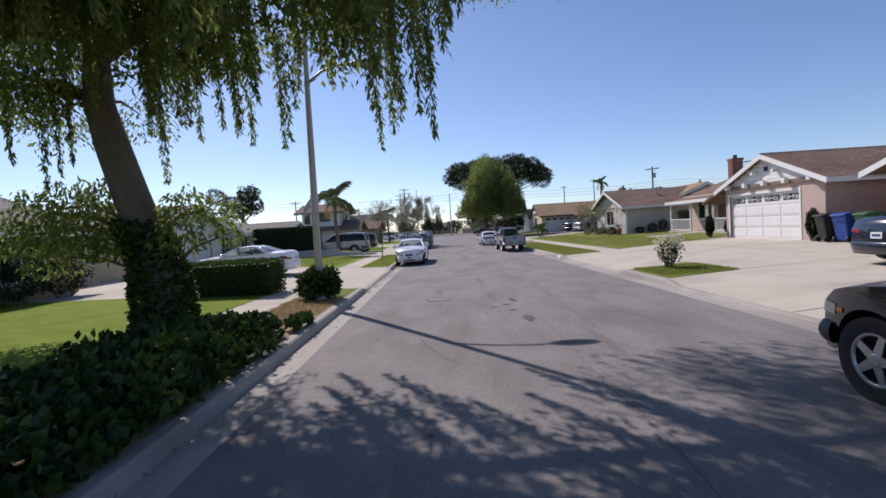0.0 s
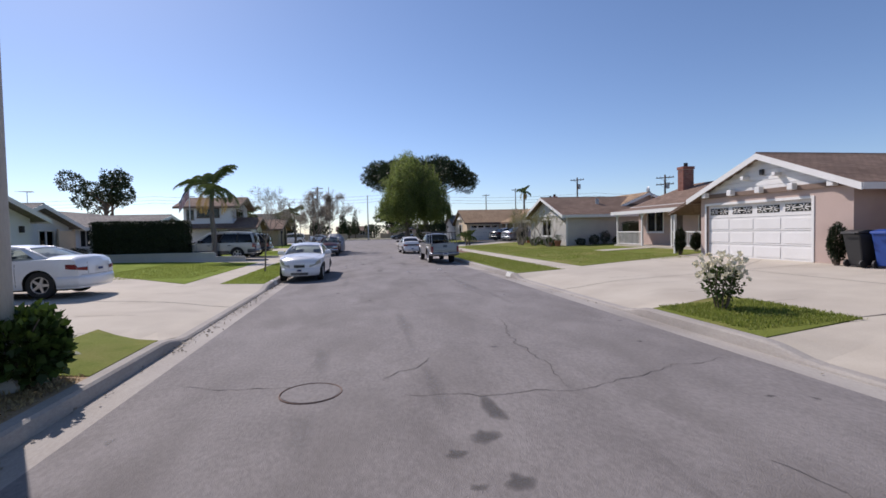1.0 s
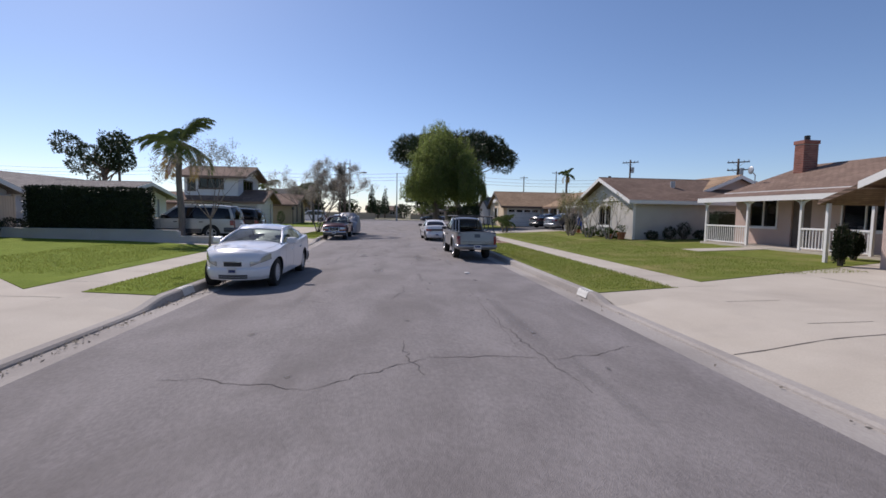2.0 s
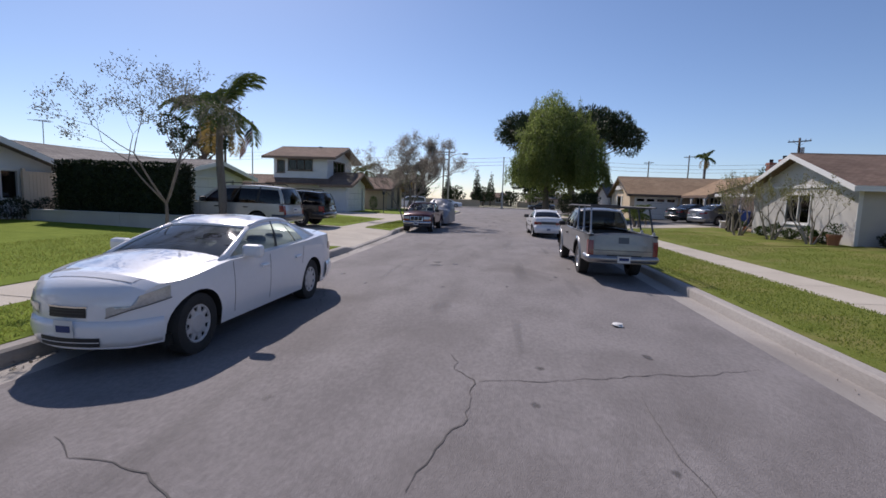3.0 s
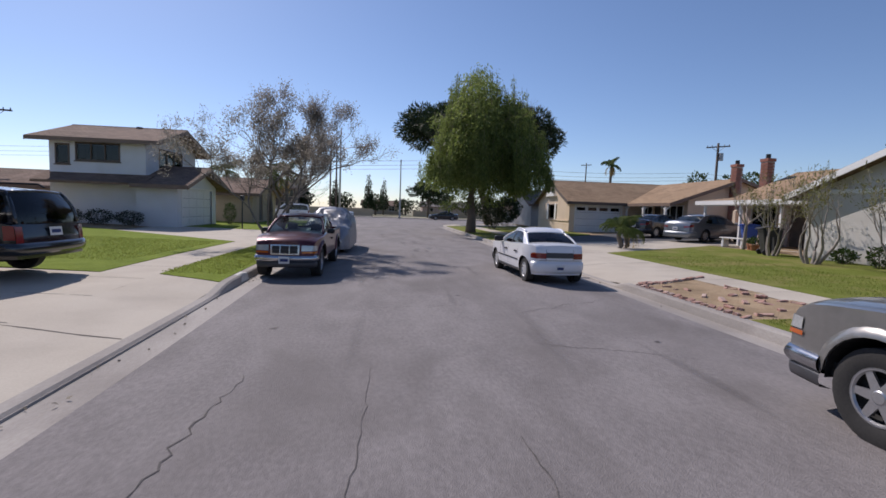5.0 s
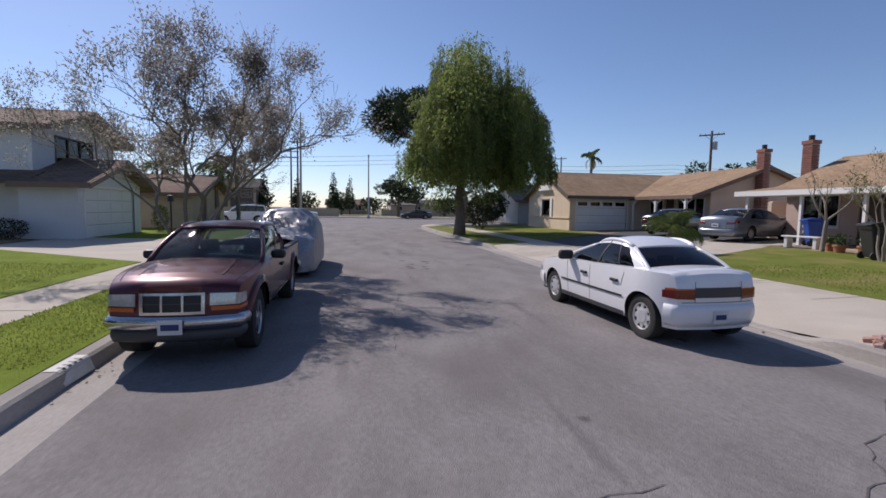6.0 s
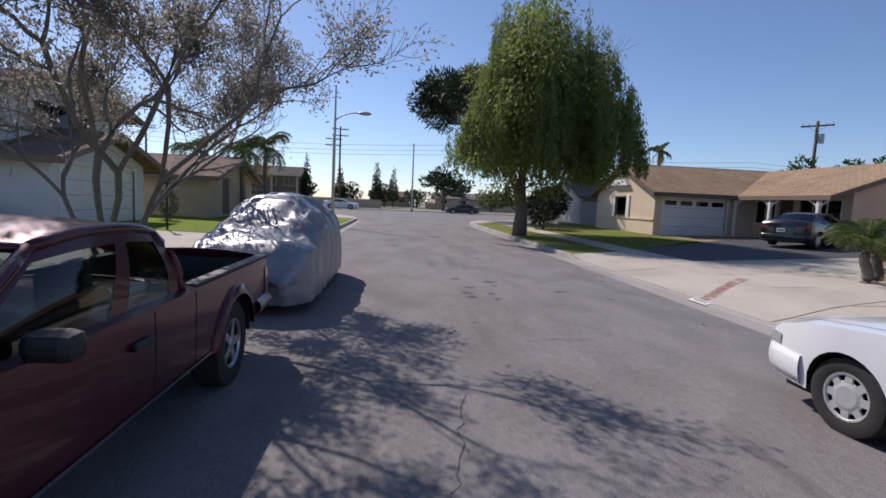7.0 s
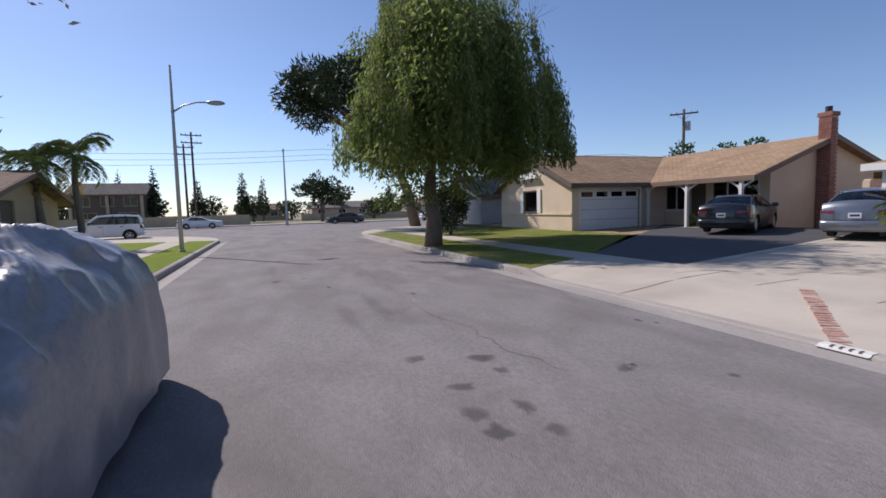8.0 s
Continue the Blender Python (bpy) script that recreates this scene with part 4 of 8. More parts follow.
def wheel_meshes(r, width, rim_r, spokes, rim_mat, disc=0.30):
    """Tyre, rim face, hub and spokes as separate meshes; axis along x, outer face towards +x."""
    def lathe(prof, seg=28):
        bm = bmesh.new()
        rings = [[bm.verts.new((x, rr * math.cos(k * math.tau / seg), rr * math.sin(k * math.tau / seg))) for k in range(seg)] for x, rr in prof]
        for a, b in zip(rings, rings[1:]):
            for k in range(seg):
                bm.faces.new((a[k], a[(k + 1) % seg], b[(k + 1) % seg], b[k]))
        return bm
    w = width / 2
    tyre = lathe([(-w * 0.8, rim_r), (-w, rim_r + (r - rim_r) * 0.5), (-w * 0.85, r * 0.985), (-w * 0.5, r), (w * 0.5, r), (w * 0.85, r * 0.985), (w, rim_r + (r - rim_r) * 0.5), (w * 0.82, rim_r)])
    barrel = lathe([(w * 0.82, rim_r), (w * 0.86, rim_r * 0.97), (w * 0.55, rim_r * 0.9), (w * 0.2, rim_r * 0.85), (w * 0.2, 0.001)])
    face = lathe([(w * 0.72, rim_r * disc), (w * 0.84, rim_r * disc * 0.66), (w * 0.84, 0.001)])
    ring = lathe([(w * 0.70, rim_r * 0.86), (w * 0.84, rim_r * 0.91), (w * 0.85, rim_r * 0.99), (w * 0.70, rim_r)])
    me = bpy.data.meshes.new("ring")
    ring.to_mesh(me)
    ring.free()
    face.from_mesh(me)
    bpy.data.meshes.remove(me)
    for k in range(spokes):
        a = k * math.tau / spokes
        c, s = math.cos(a), math.sin(a)
        ra, rb, ha, hb = rim_r * 0.2, rim_r * 0.93, rim_r * 0.18, rim_r * (1.2 / spokes if spokes > 6 else 0.125)
        ring = []
        for rr, hh in ((ra, ha), (rb, hb)):
            for sg in (-1, 1):
                ring.append((rr * c - sg * hh * s, rr * s + sg * hh * c))
        ring = [ring[0], ring[1], ring[3], ring[2]]
        prism(face, [(w * (0.62 if i < 2 else 0.6), y, z) for i, (y, z) in enumerate(ring)], (w * 0.16, 0, 0))
    return tyre, barrel, face


FABRIC = material("silver car cover", (0.24, 0.245, 0.27), 0.40, 0.35, colour2=(0.32, 0.325, 0.35), scale=3, fine=25, bump=0.35, bump_scale=9, spec=0.6)


class Car:
    """A car built lengthwise: y forward, x to its right, origin on the ground at the middle."""

    def __init__(self, m, label, category, L, W, wb, fo, wr, shoulder, body, sill=0.26, front_taper=0.24, rear_taper=0.14, crown=0.05, bed=None, arch=1.16, spokes=7, rim=None, rim_share=0.63, body_mid=0.62, lean=0.05, name="car", flare=0.0, two_tone=None, nose_curve=0.10, tyre_w=0.2):
        self.L, self.W, self.sh, self.sill = L, W, shoulder, sill
        self.ft, self.rt, self.crown, self.mid, self.lean, self.nose = front_taper, rear_taper, crown, body_mid, lean, nose_curve
        self.axles = (L - fo, L - fo - wb)
        self.wr, self.ar = wr, wr * arch
        self.body_mat = body
        self.ob = thing(name, m, label, category)
        self.y0 = -L / 2
        self.bed = bed
        flare_w = flare
        cols = set([i * L / 44 for i in range(45)])
        for a in self.axles:
            cols |= {a + self.ar * math.cos(math.pi * k / 14) for k in range(15)}
        if bed:
            cols |= {bed[0], bed[1], bed[0] + 0.001, bed[1] - 0.001}
        cols |= {s for s, z in shoulder}
        cols = sorted(c for c in cols if 0 <= c <= L)
        self.cols = [c for i, c in enumerate(cols) if i == 0 or c - cols[i - 1] > 0.0008]
        NR = 9
        bm = bmesh.new()
        sides = {}
        for sx in (-1, 1):
            grid = []
            for s in self.cols:
                lo, hi = self.low(s), self.z_sh(s)
                lo = min(lo, hi - 0.05)
                colv = []
                for k in range(NR + 1):
                    z = lo + (hi - lo) * k / NR
                    colv.append(bm.verts.new((sx * self.hw(s, z), s + self.y0 + self.end_push(s, 1.0, z), z)))
                grid.append(colv)
            for a, b in zip(grid, grid[1:]):
                for k in range(NR):
                    q = (a[k], b[k], b[k + 1], a[k + 1])
                    bm.faces.new(q if sx > 0 else q[::-1])
            sides[sx] = grid
        NU = 10
        tops = []
        for i, s in enumerate(self.cols):
            row = [sides[-1][i][NR]]
            h = self.hw(s, self.z_sh(s))
            for k in range(1, NU):
                u = -1 + 2 * k / NU
                row.append(bm.verts.new((u * h, s + self.y0 + self.end_push(s, u, self.z_sh(s)), self.z_sh(s) + self.crown * (1 - u * u) ** 0.8)))
            row.append(sides[1][i][NR])
            tops.append(row)
        for i in range(len(self.cols) - 1):
            m_s = (self.cols[i] + self.cols[i + 1]) / 2
            if bed and bed[0] < m_s < bed[1]:
                continue
            for k in range(NU):
                bm.faces.new((tops[i][k], tops[i][k + 1], tops[i + 1][k + 1], tops[i + 1][k]))
        for i, s in ((0, 0.0), (len(self.cols) - 1, L)):
            g = [[sides[-1][i][r]] + [bm.verts.new((u * self.hw(s, sides[1][i][r].co.z), s + self.y0 + self.end_push(s, u, sides[1][i][r].co.z), sides[1][i][r].co.z)) for u in [-1 + 2 * k / NU for k in range(1, NU)]] + [sides[1][i][r]] for r in range(NR)]
            g.append(tops[i])
            for r in range(NR):
                for k in range(NU):
                    q = (g[r][k], g[r][k + 1], g[r + 1][k + 1], g[r + 1][k])
                    bm.faces.new(q if i == 0 else q[::-1])
        self.body = part("body", bm, body, self.ob, smooth=True)
        self.body.data.set_sharp_from_angle(angle=radians(38))
        # dark floor pan and wheel wells
        z = sill + 0.02
        ub = boxes((-W * 0.43, self.y0 + 0.25, z - 0.06, W * 0.43, self.y0 + L - 0.25, z + 0.05))
        part("underbody", ub, UNDER, self.ob)
        for a in self.axles:
            arc = [(a + self.ar * math.cos(math.pi * k / 14) * 1.0, self.wr + self.ar * math.sin(math.pi * k / 14)) for k in range(15)]
            for sx in (-1, 1):
                bm = bmesh.new()
                o = [bm.verts.new((sx * (self.hw(s, zz) - 0.004), s + self.y0, zz)) for s, zz in arc]
                n = [bm.verts.new((sx * (W / 2 - 0.42), s + self.y0, zz)) for s, zz in arc]
                for k in range(14):
                    bm.faces.new((o[k], o[k + 1], n[k + 1], n[k]))
                bm.faces.new(n)
                part("wheel_well", bm, UNDER, self.ob)
        rr = wr * rim_share
        for a in self.axles:
            for sx in (-1, 1):
                tyre, barrel, face = wheel_meshes(wr, tyre_w, rr, spokes, rim, 0.66 if rim is HUBCAP else 0.30)
                w = part("wheel", barrel, UNDER, self.ob, smooth=True)
                w.matrix_basis = pose(sx * (W / 2 - 0.035 - tyre_w / 2 + flare_w), a + self.y0, wr, 0, 0, 0 if sx > 0 else 180)
                t = part("tyre", tyre, TYRE, w, "black rubber tyre", smooth=True)
                t.data.set_sharp_from_angle(angle=radians(40))
                part("rim", face, rim or ALLOY, w, "silver wheel rim")
        if flare_w:
            for a in self.axles:
                for sx in (-1, 1):
                    bm = bmesh.new()
                    pts_o, pts_i, pts_b = [], [], []
                    for k in range(19):
                        an = math.pi * (-0.08 + 1.16 * k / 18)
                        for rad, lst, ex in ((self.ar, pts_i, flare_w + 0.012), (self.ar + 0.075, pts_o, flare_w * 0.8 + 0.006), (self.ar + 0.085, pts_b, -0.02)):
                            s, zz = a + rad * math.cos(an), wr + rad * math.sin(an)
                            zz = max(zz, sill - 0.02)
                            lst.append(bm.verts.new((sx * (self.hw(s, min(zz, self.z_sh(s) - 0.02)) + ex), s + self.y0, zz)))
                    for k in range(18):
                        bm.faces.new((pts_i[k], pts_i[k + 1], pts_o[k + 1], pts_o[k]))
                        bm.faces.new((pts_o[k], pts_o[k + 1], pts_b[k + 1], pts_b[k]))
                    part("arch_flare", bm, two_tone or body, self.ob, smooth=True)

    def low(self, s):
        z = self.sill
        for a in self.axles:
            if abs(s - a) < self.ar - 1e-6:
                z = max(z, self.wr + math.sqrt(self.ar ** 2 - (s - a) ** 2))
        return z

    def z_sh(self, s):
        return lerp_table(self.sh, s)

    def plan(self, s):
        f = max(0.0, 1 - (self.L - s) / 0.75)
        r = max(0.0, 1 - s / 0.6)
        return 1 - self.ft * f * f - self.rt * r * r

    def hw(self, s, z):
        t = (z - self.mid) / 0.45
        return self.W / 2 * self.plan(s) * (1 - self.lean * t * t)

    def end_push(self, s, u, z):
        """How far the ends bulge and lean."""
        f = max(0.0, 1 - (self.L - s) / 0.35)
        r = max(0.0, 1 - s / 0.3)
        b = self.nose * (1 - u * u)
        t = (z - 0.5) / 0.4
        return f * (b - 0.05 * max(0, t) ** 2 - 0.03 * min(0, t) ** 2) - r * (b * 0.6 - 0.03 * max(0, t) ** 2 - 0.03 * min(0, t) ** 2)

    def skin(self, name, sx, s0, s1, z0, z1, mat, out=0.006, slant=0.0, n=8, label="", parent=None):
        """A patch lying on the body's side."""
        bm = bmesh.new()
        g = []
        for i in range(n + 1):
            col = []
            for k in range(4):
                z = z0 + (z1 - z0) * k / 3
                s = s0 + (s1 - s0) * i / n + slant * (z - z0)
                col.append(bm.verts.new((sx * (self.hw(s, z) + out), s + self.y0 + self.end_push(s, 1.0, z), z)))
            g.append(col)
        for a, b in zip(g, g[1:]):
            for k in range(3):
                bm.faces.new((a[k], b[k], b[k + 1], a[k + 1]))
        return part(name, bm, mat, parent or self.ob, label, smooth=True)

    def endskin(self, name, front, u0, u1, z0, z1, mat, out=0.008, n=8, label="", parent=None, slant=0.0):
        """A patch on the nose or the tail; u runs from -1 to 1 across."""
        bm = bmesh.new()
        s = self.L if front else 0.0
        sg = 1 if front else -1
        g = []
        for i in range(n + 1):
            col = []
            for k in range(4):
                z = z0 + (z1 - z0) * k / 3
                u = u0 + (u1 - u0) * i / n + slant * (z - z0)
                col.append(bm.verts.new((u * self.hw(s, z), s + self.y0 + self.end_push(s, u, z) + sg * out, z)))
            g.append(col)
        for a, b in zip(g, g[1:]):
            for k in range(3):
                bm.faces.new((a[k], b[k], b[k + 1], a[k + 1]))
        return part(name, bm, mat, parent or self.ob, label, smooth=True)

    def corner(self, name, front, sx, u0, back, lo0, hi0, lo1, hi1, mat, out=0.008, n=12, label="", parent=None):
        """A patch that starts at u0 on an end, wraps round the corner and runs back along the side."""
        s_end = self.L if front else 0.0
        sg = 1 if front else -1
        bm = bmesh.new()
        g = []
        for i in range(n + 1):
            f = i / n
            lo, hi = lo0 + (lo1 - lo0) * f, hi0 + (hi1 - hi0) * f
            col = []
            for k in range(5):
                z = lo + (hi - lo) * k / 4
                if f < 0.5:
                    u, s = u0 + (1 - u0) * f * 2, s_end
                else:
                    u, s = 1.0, s_end - sg * back * (f - 0.5) * 2
                z = min(z, self.z_sh(s) - 0.004)
                x, y = u * self.hw(s, z), s + self.y0 + self.end_push(s, u, z)
                ox, oy = (u * 0.6, sg) if f < 0.45 else ((1, sg) if f < 0.58 else (1, sg * 0.2))
                col.append(bm.verts.new((sx * (x + ox * out), y + oy * out, z)))
            g.append(col)
        for a, b in zip(g, g[1:]):
            for k in range(4):
                bm.faces.new((a[k], b[k], b[k + 1], a[k + 1]))
        return part(name, bm, mat, parent or self.ob, label, smooth=True)

    def bumper(self, front, z0, z1, mat, out=0.03, u=1.0):
        """A proud bar across an end that wraps a little round the corners."""
        bm = bmesh.new()
        s_end = self.L if front else 0.0
        sg = 1 if front else -1
        over = self.L - self.axles[0] if front else self.axles[1]
        wrap = max(0.09, min(0.42, over - self.ar - 0.03))
        path = [(-1, wrap), (-1, wrap * 0.5), (-1, 0.04)] + [(q * 0.2, 0.0) for q in range(-5, 6)] + [(1, 0.04), (1, wrap * 0.5), (1, wrap)]
        rows = []
        for k in range(5):
            z = z0 + (z1 - z0) * k / 4
            o = out * (1 - (k / 2 - 1) ** 2 * 0.6)
            row = []
            for uu, back in path:
                s = s_end - sg * back
                h = self.hw(s, z)
                x = uu * h * u
                y = s + self.y0 + self.end_push(s, uu, z) + sg * o * (1 if back < 0.1 else 0.0)
                if back >= 0.04:
                    x += math.copysign(o, uu)
                row.append(bm.verts.new((x, y, z)))
            rows.append(row)
        for a, b in zip(rows, rows[1:]):
            for k in range(len(path) - 1):
                bm.faces.new((a[k], a[k + 1], b[k + 1], b[k]))
        for row in (rows[0], rows[-1]):
            inner = [bm.verts.new((v.co.x * 0.93, v.co.y - sg * 0.06, v.co.z)) for v in row]
            for k in range(len(path) - 1):
                bm.faces.new((row[k], row[k + 1], inner[k + 1], inner[k]))
        return part("front_bumper" if front else "rear_bumper", bm, mat, self.ob, smooth=True)

    def cabin(self, c0, c1, c2, c3, H, wb=0.89, wt=0.68, belt=None, glass=None, pillars=(), c_wide=0.25, a_wide=0.07, roof_mat=None, quarter=None, rear_glass=True, rail=0.87, arch=0.05):
        """Glasshouse: base from c0 (rear) to c3 (front), roof from c1 to c2."""
        glass = glass or CAR_GLASS
        mat = roof_mat or self.body_mat
        W2 = self.W / 2
        zb = lambda s: (belt if belt is not None else self.z_sh(s)) - 0.015
        B = lambda s, sx: Vector((sx * W2 * wb * self.plan(s), s + self.y0, zb(s)))
        T = lambda s, sx: Vector((sx * W2 * (wt - 0.03 * abs(2 * (s - (c1 + c2) / 2) / (c2 - c1)) ** 3), s + self.y0, H - 0.055 - arch * abs(2 * (s - (c1 + c2) / 2) / (c2 - c1)) ** 2.4))
        def P(t, f, sx):
            b, tp = B(c0 + (c3 - c0) * t, sx), T(c1 + (c2 - c1) * t, sx)
            p = b.lerp(tp, f)
            p.x += sx * 0.028 * math.sin(f * math.pi)
            p.y += 0.05 * math.sin(f * math.pi) * (2 * t - 1) ** 3
            return p
        self.P = P
        def sheet(name, fn, nu, nv, m, label=""):
            bm = bmesh.new()
            g = [[bm.verts.new(fn(i / nu, k / nv)) for k in range(nv + 1)] for i in range(nu + 1)]
            for i in range(nu):
                for k in range(nv):
                    bm.faces.new((g[i][k], g[i + 1][k], g[i + 1][k + 1], g[i][k + 1]))
            return part(name, bm, m, self.ob, label, smooth=True)
        cuts = [0.0] + sorted(p[0] for p in pillars) + [1.0]
        widths = {p[0]: p[1] for p in pillars}
        for sx in (-1, 1):
            for a, b in zip(cuts, cuts[1:]):
                sheet("side_window", lambda i, k: P(a + (b - a) * i, k, sx), 6, 5, glass)
            spans = [(-0.002, c_wide), (1 - a_wide, 1.002)] + [(p - w / 2, p + w / 2) for p, w in pillars]
            for a, b in spans:
                def fn(i, k, a=a, b=b):
                    p = P(min(max(a + (b - a) * i, -0.002), 1.002), k, sx)
                    p.x += sx * 0.006
                    return p
                sheet("pillar", fn, 3, 5, mat if a < 0.0 or b > 1.0 or self.bed else BLACK_PLASTIC)
            def frame_band(i, k):
                p = P(i, rail + (1 - rail) * k, sx)
                p.x += sx * 0.0055
                return p
            sheet("door_frame", frame_band, 10, 3, mat)
            bm = bmesh.new()
            tube(bm, [P(i / 10, 1.0, sx) + Vector((0, 0, 0.005)) for i in range(11)], 0.028, 8)
            part("roof_edge", bm, mat, self.ob, smooth=True)
            bm = bmesh.new()
            tube(bm, [P(i / 10, 0.012, sx) + Vector((sx * 0.004, 0, 0)) for i in range(11)], 0.013, 6)
            part("window_moulding", bm, BLACK_PLASTIC, self.ob, smooth=True)
        def ws(i, k):
            a, b = P(1.0, k, -1), P(1.0, k, 1)
            p = a.lerp(b, i)
            p.y += 0.10 * (1 - (2 * i - 1) ** 2)
            p.z += 0.03 * (1 - (2 * i - 1) ** 2) * k
            return p
        def rw(i, k):
            a, b = P(0.0, k, -1), P(0.0, k, 1)
            p = a.lerp(b, i)
            p.y -= 0.08 * (1 - (2 * i - 1) ** 2)
            p.z += 0.03 * (1 - (2 * i - 1) ** 2) * k
            return p
        sheet("windshield", ws, 10, 6, glass)
        sheet("rear_window", rw, 10, 6, glass if rear_glass else mat)
        def rf(i, k):
            u = 2 * i - 1
            a, b = T(c1 + (c2 - c1) * k, -1), T(c1 + (c2 - c1) * k, 1)
            p = a.lerp(b, i)
            p.z += 0.055 * (1 - abs(u) ** 2.6) * (0.45 + 0.55 * math.sin(math.pi * (0.06 + 0.88 * k)))
            e = 1 - u * u
            p.y += (0.10 * smoothstep(0.6, 1.0, k) - 0.08 * smoothstep(0.4, 0.0, k)) * e
            return p
        sheet("roof", rf, 12, 10, mat)
        for nm, fn in (("A", ws), ("C", rw)):
            bm = bmesh.new()
            tube(bm, [fn(i / 10, 1.0) for i in range(11)], 0.022, 6)
            part("roof_edge", bm, mat, self.ob, smooth=True)
            for e in (0.0, 1.0):
                part("pillar", tube(bmesh.new(), [fn(e, k / 6) for k in range(7)], 0.03, 8), mat, self.ob, smooth=True)
        # seats, dashboard, steering wheel
        zf = self.sill + 0.1
        mid = (c1 + c2) / 2
        for row, n_s in ((mid + (c2 - c1) * 0.12, 2), (mid - (c2 - c1) * 0.34, 2)):
            if row - 0.3 < c0 and n_s == 2 and row < mid and self.bed:
                continue
            for sx in (-1, 1):
                bm = bmesh.new()
                x = sx * W2 * 0.42
                box(bm, x - 0.24, row + self.y0 - 0.1, zf, x + 0.24, row + self.y0 + 0.42, zf + 0.2)
                box(bm, x - 0.24, row + self.y0 - 0.24, zf, x + 0.24, row + self.y0 - 0.08, H - 0.5)
                box(bm, x - 0.13, row + self.y0 - 0.2, H - 0.48, x + 0.13, row + self.y0 - 0.1, H - 0.28)
                part("seat", bm, SEAT, self.ob, bevel=0.04)
        part("dashboard", boxes((-W2 * 0.8, c3 + self.y0 - 0.55, zf, W2 * 0.8, c3 + self.y0 - 0.1, self.z_sh(c3) - 0.04)), BLACK_PLASTIC, self.ob, bevel=0.04)
        bm = bmesh.new()
        cx, cy, cz = -W2 * 0.42, c3 + self.y0 - 0.68, self.z_sh(c3) - 0.08
        tube(bm, [(cx + 0.18 * math.cos(k * math.tau / 16), cy - 0.06 * math.sin(k * math.tau / 16), cz + 0.17 * math.sin(k * math.tau / 16)) for k in range(17)], 0.014, 6, False)
        part("steering_wheel", bm, BLACK_PLASTIC, self.ob)
        part("cabin_floor", boxes((-W2 * 0.86, c0 + self.y0 + 0.1, zf - 0.04, W2 * 0.86, c3 + self.y0, zf)), UNDER, self.ob)

    def mirror(self, s, z, mat, sx_list=(-1, 1), big=1.0):
        for sx in sx_list:
            x = sx * (self.hw(s, min(z, self.z_sh(s))) - 0.03)
            bm = bmesh.new()
            box(bm, min(x, x + sx * 0.24 * big), s + self.y0 - 0.07, z, max(x, x + sx * 0.24 * big), s + self.y0 + 0.06, z + 0.15 * big)
            part("side_mirror", bm, mat, self.ob, bevel=0.045)

    def handle(self, sx, s, z, mat, w=0.17):
        x = self.hw(s, z)
        a, b = sorted((sx * (x - 0.005), sx * (x + 0.032)))
        part("door_handle", boxes((a, s + self.y0 - w / 2, z - 0.02, b, s + self.y0 + w / 2, z + 0.022)), mat, self.ob, bevel=0.012)

    def top_line(self, name, s0, u0, s1, u1, w=0.008, lift=0.003, mat=None):
        """A thin gap drawn over the hood or the deck from one place to another."""
        bm = bmesh.new()
        rows = []
        for i in range(13):
            f = i / 12
            s, u = s0 + (s1 - s0) * f, u0 + (u1 - u0) * f
            z = self.z_sh(s) + self.crown * max(0.0, 1 - u * u) ** 0.8 + lift
            h = self.hw(s, self.z_sh(s))
            d = Vector((-(s1 - s0), (u1 - u0) * h)).normalized() * w * 0.5
            y = s + self.y0 + self.end_push(s, u, self.z_sh(s))
            rows.append([bm.verts.new((u * h - d.x, y - d.y, z)), bm.verts.new((u * h + d.x, y + d.y, z))])
        for a, b in zip(rows, rows[1:]):
            bm.faces.new((a[0], a[1], b[1], b[0]))
        return part(name, bm, mat or UNDER, self.ob)

    def seam(self, sx, s, z0, z1, slant=0.0):
        self.skin("panel_gap", sx, s - 0.005, s + 0.005, z0, z1, UNDER, 0.002, slant, 1)

    def plate(self, front, z, u=0.0, out=0.02):
        p = self.endskin("number_plate", front, u - 0.19, u + 0.19, z, z + 0.15, PLATE, out, 2)
        self.endskin("plate_bar", front, u - 0.14, u + 0.14, z + 0.045, z + 0.105, PLATE_INK, out + 0.003, 2, parent=p)

    def wipers(self):
        for a, b in ((-0.75, -0.05), (0.0, 0.62)):
            pa, pb = self.P(1.0, 0.02, 1), self.P(1.0, 0.06, 1)
            w = abs(pa.x)
            bm = tube(bmesh.new(), [(a * w, pa.y + 0.10 * (1 - a * a) + 0.02, pa.z + 0.03), (b * w, pb.y + 0.10 * (1 - b * b) + 0.01, pb.z + 0.03)], 0.012, 5)
            part("wiper", bm, BLACK_PLASTIC, self.ob)


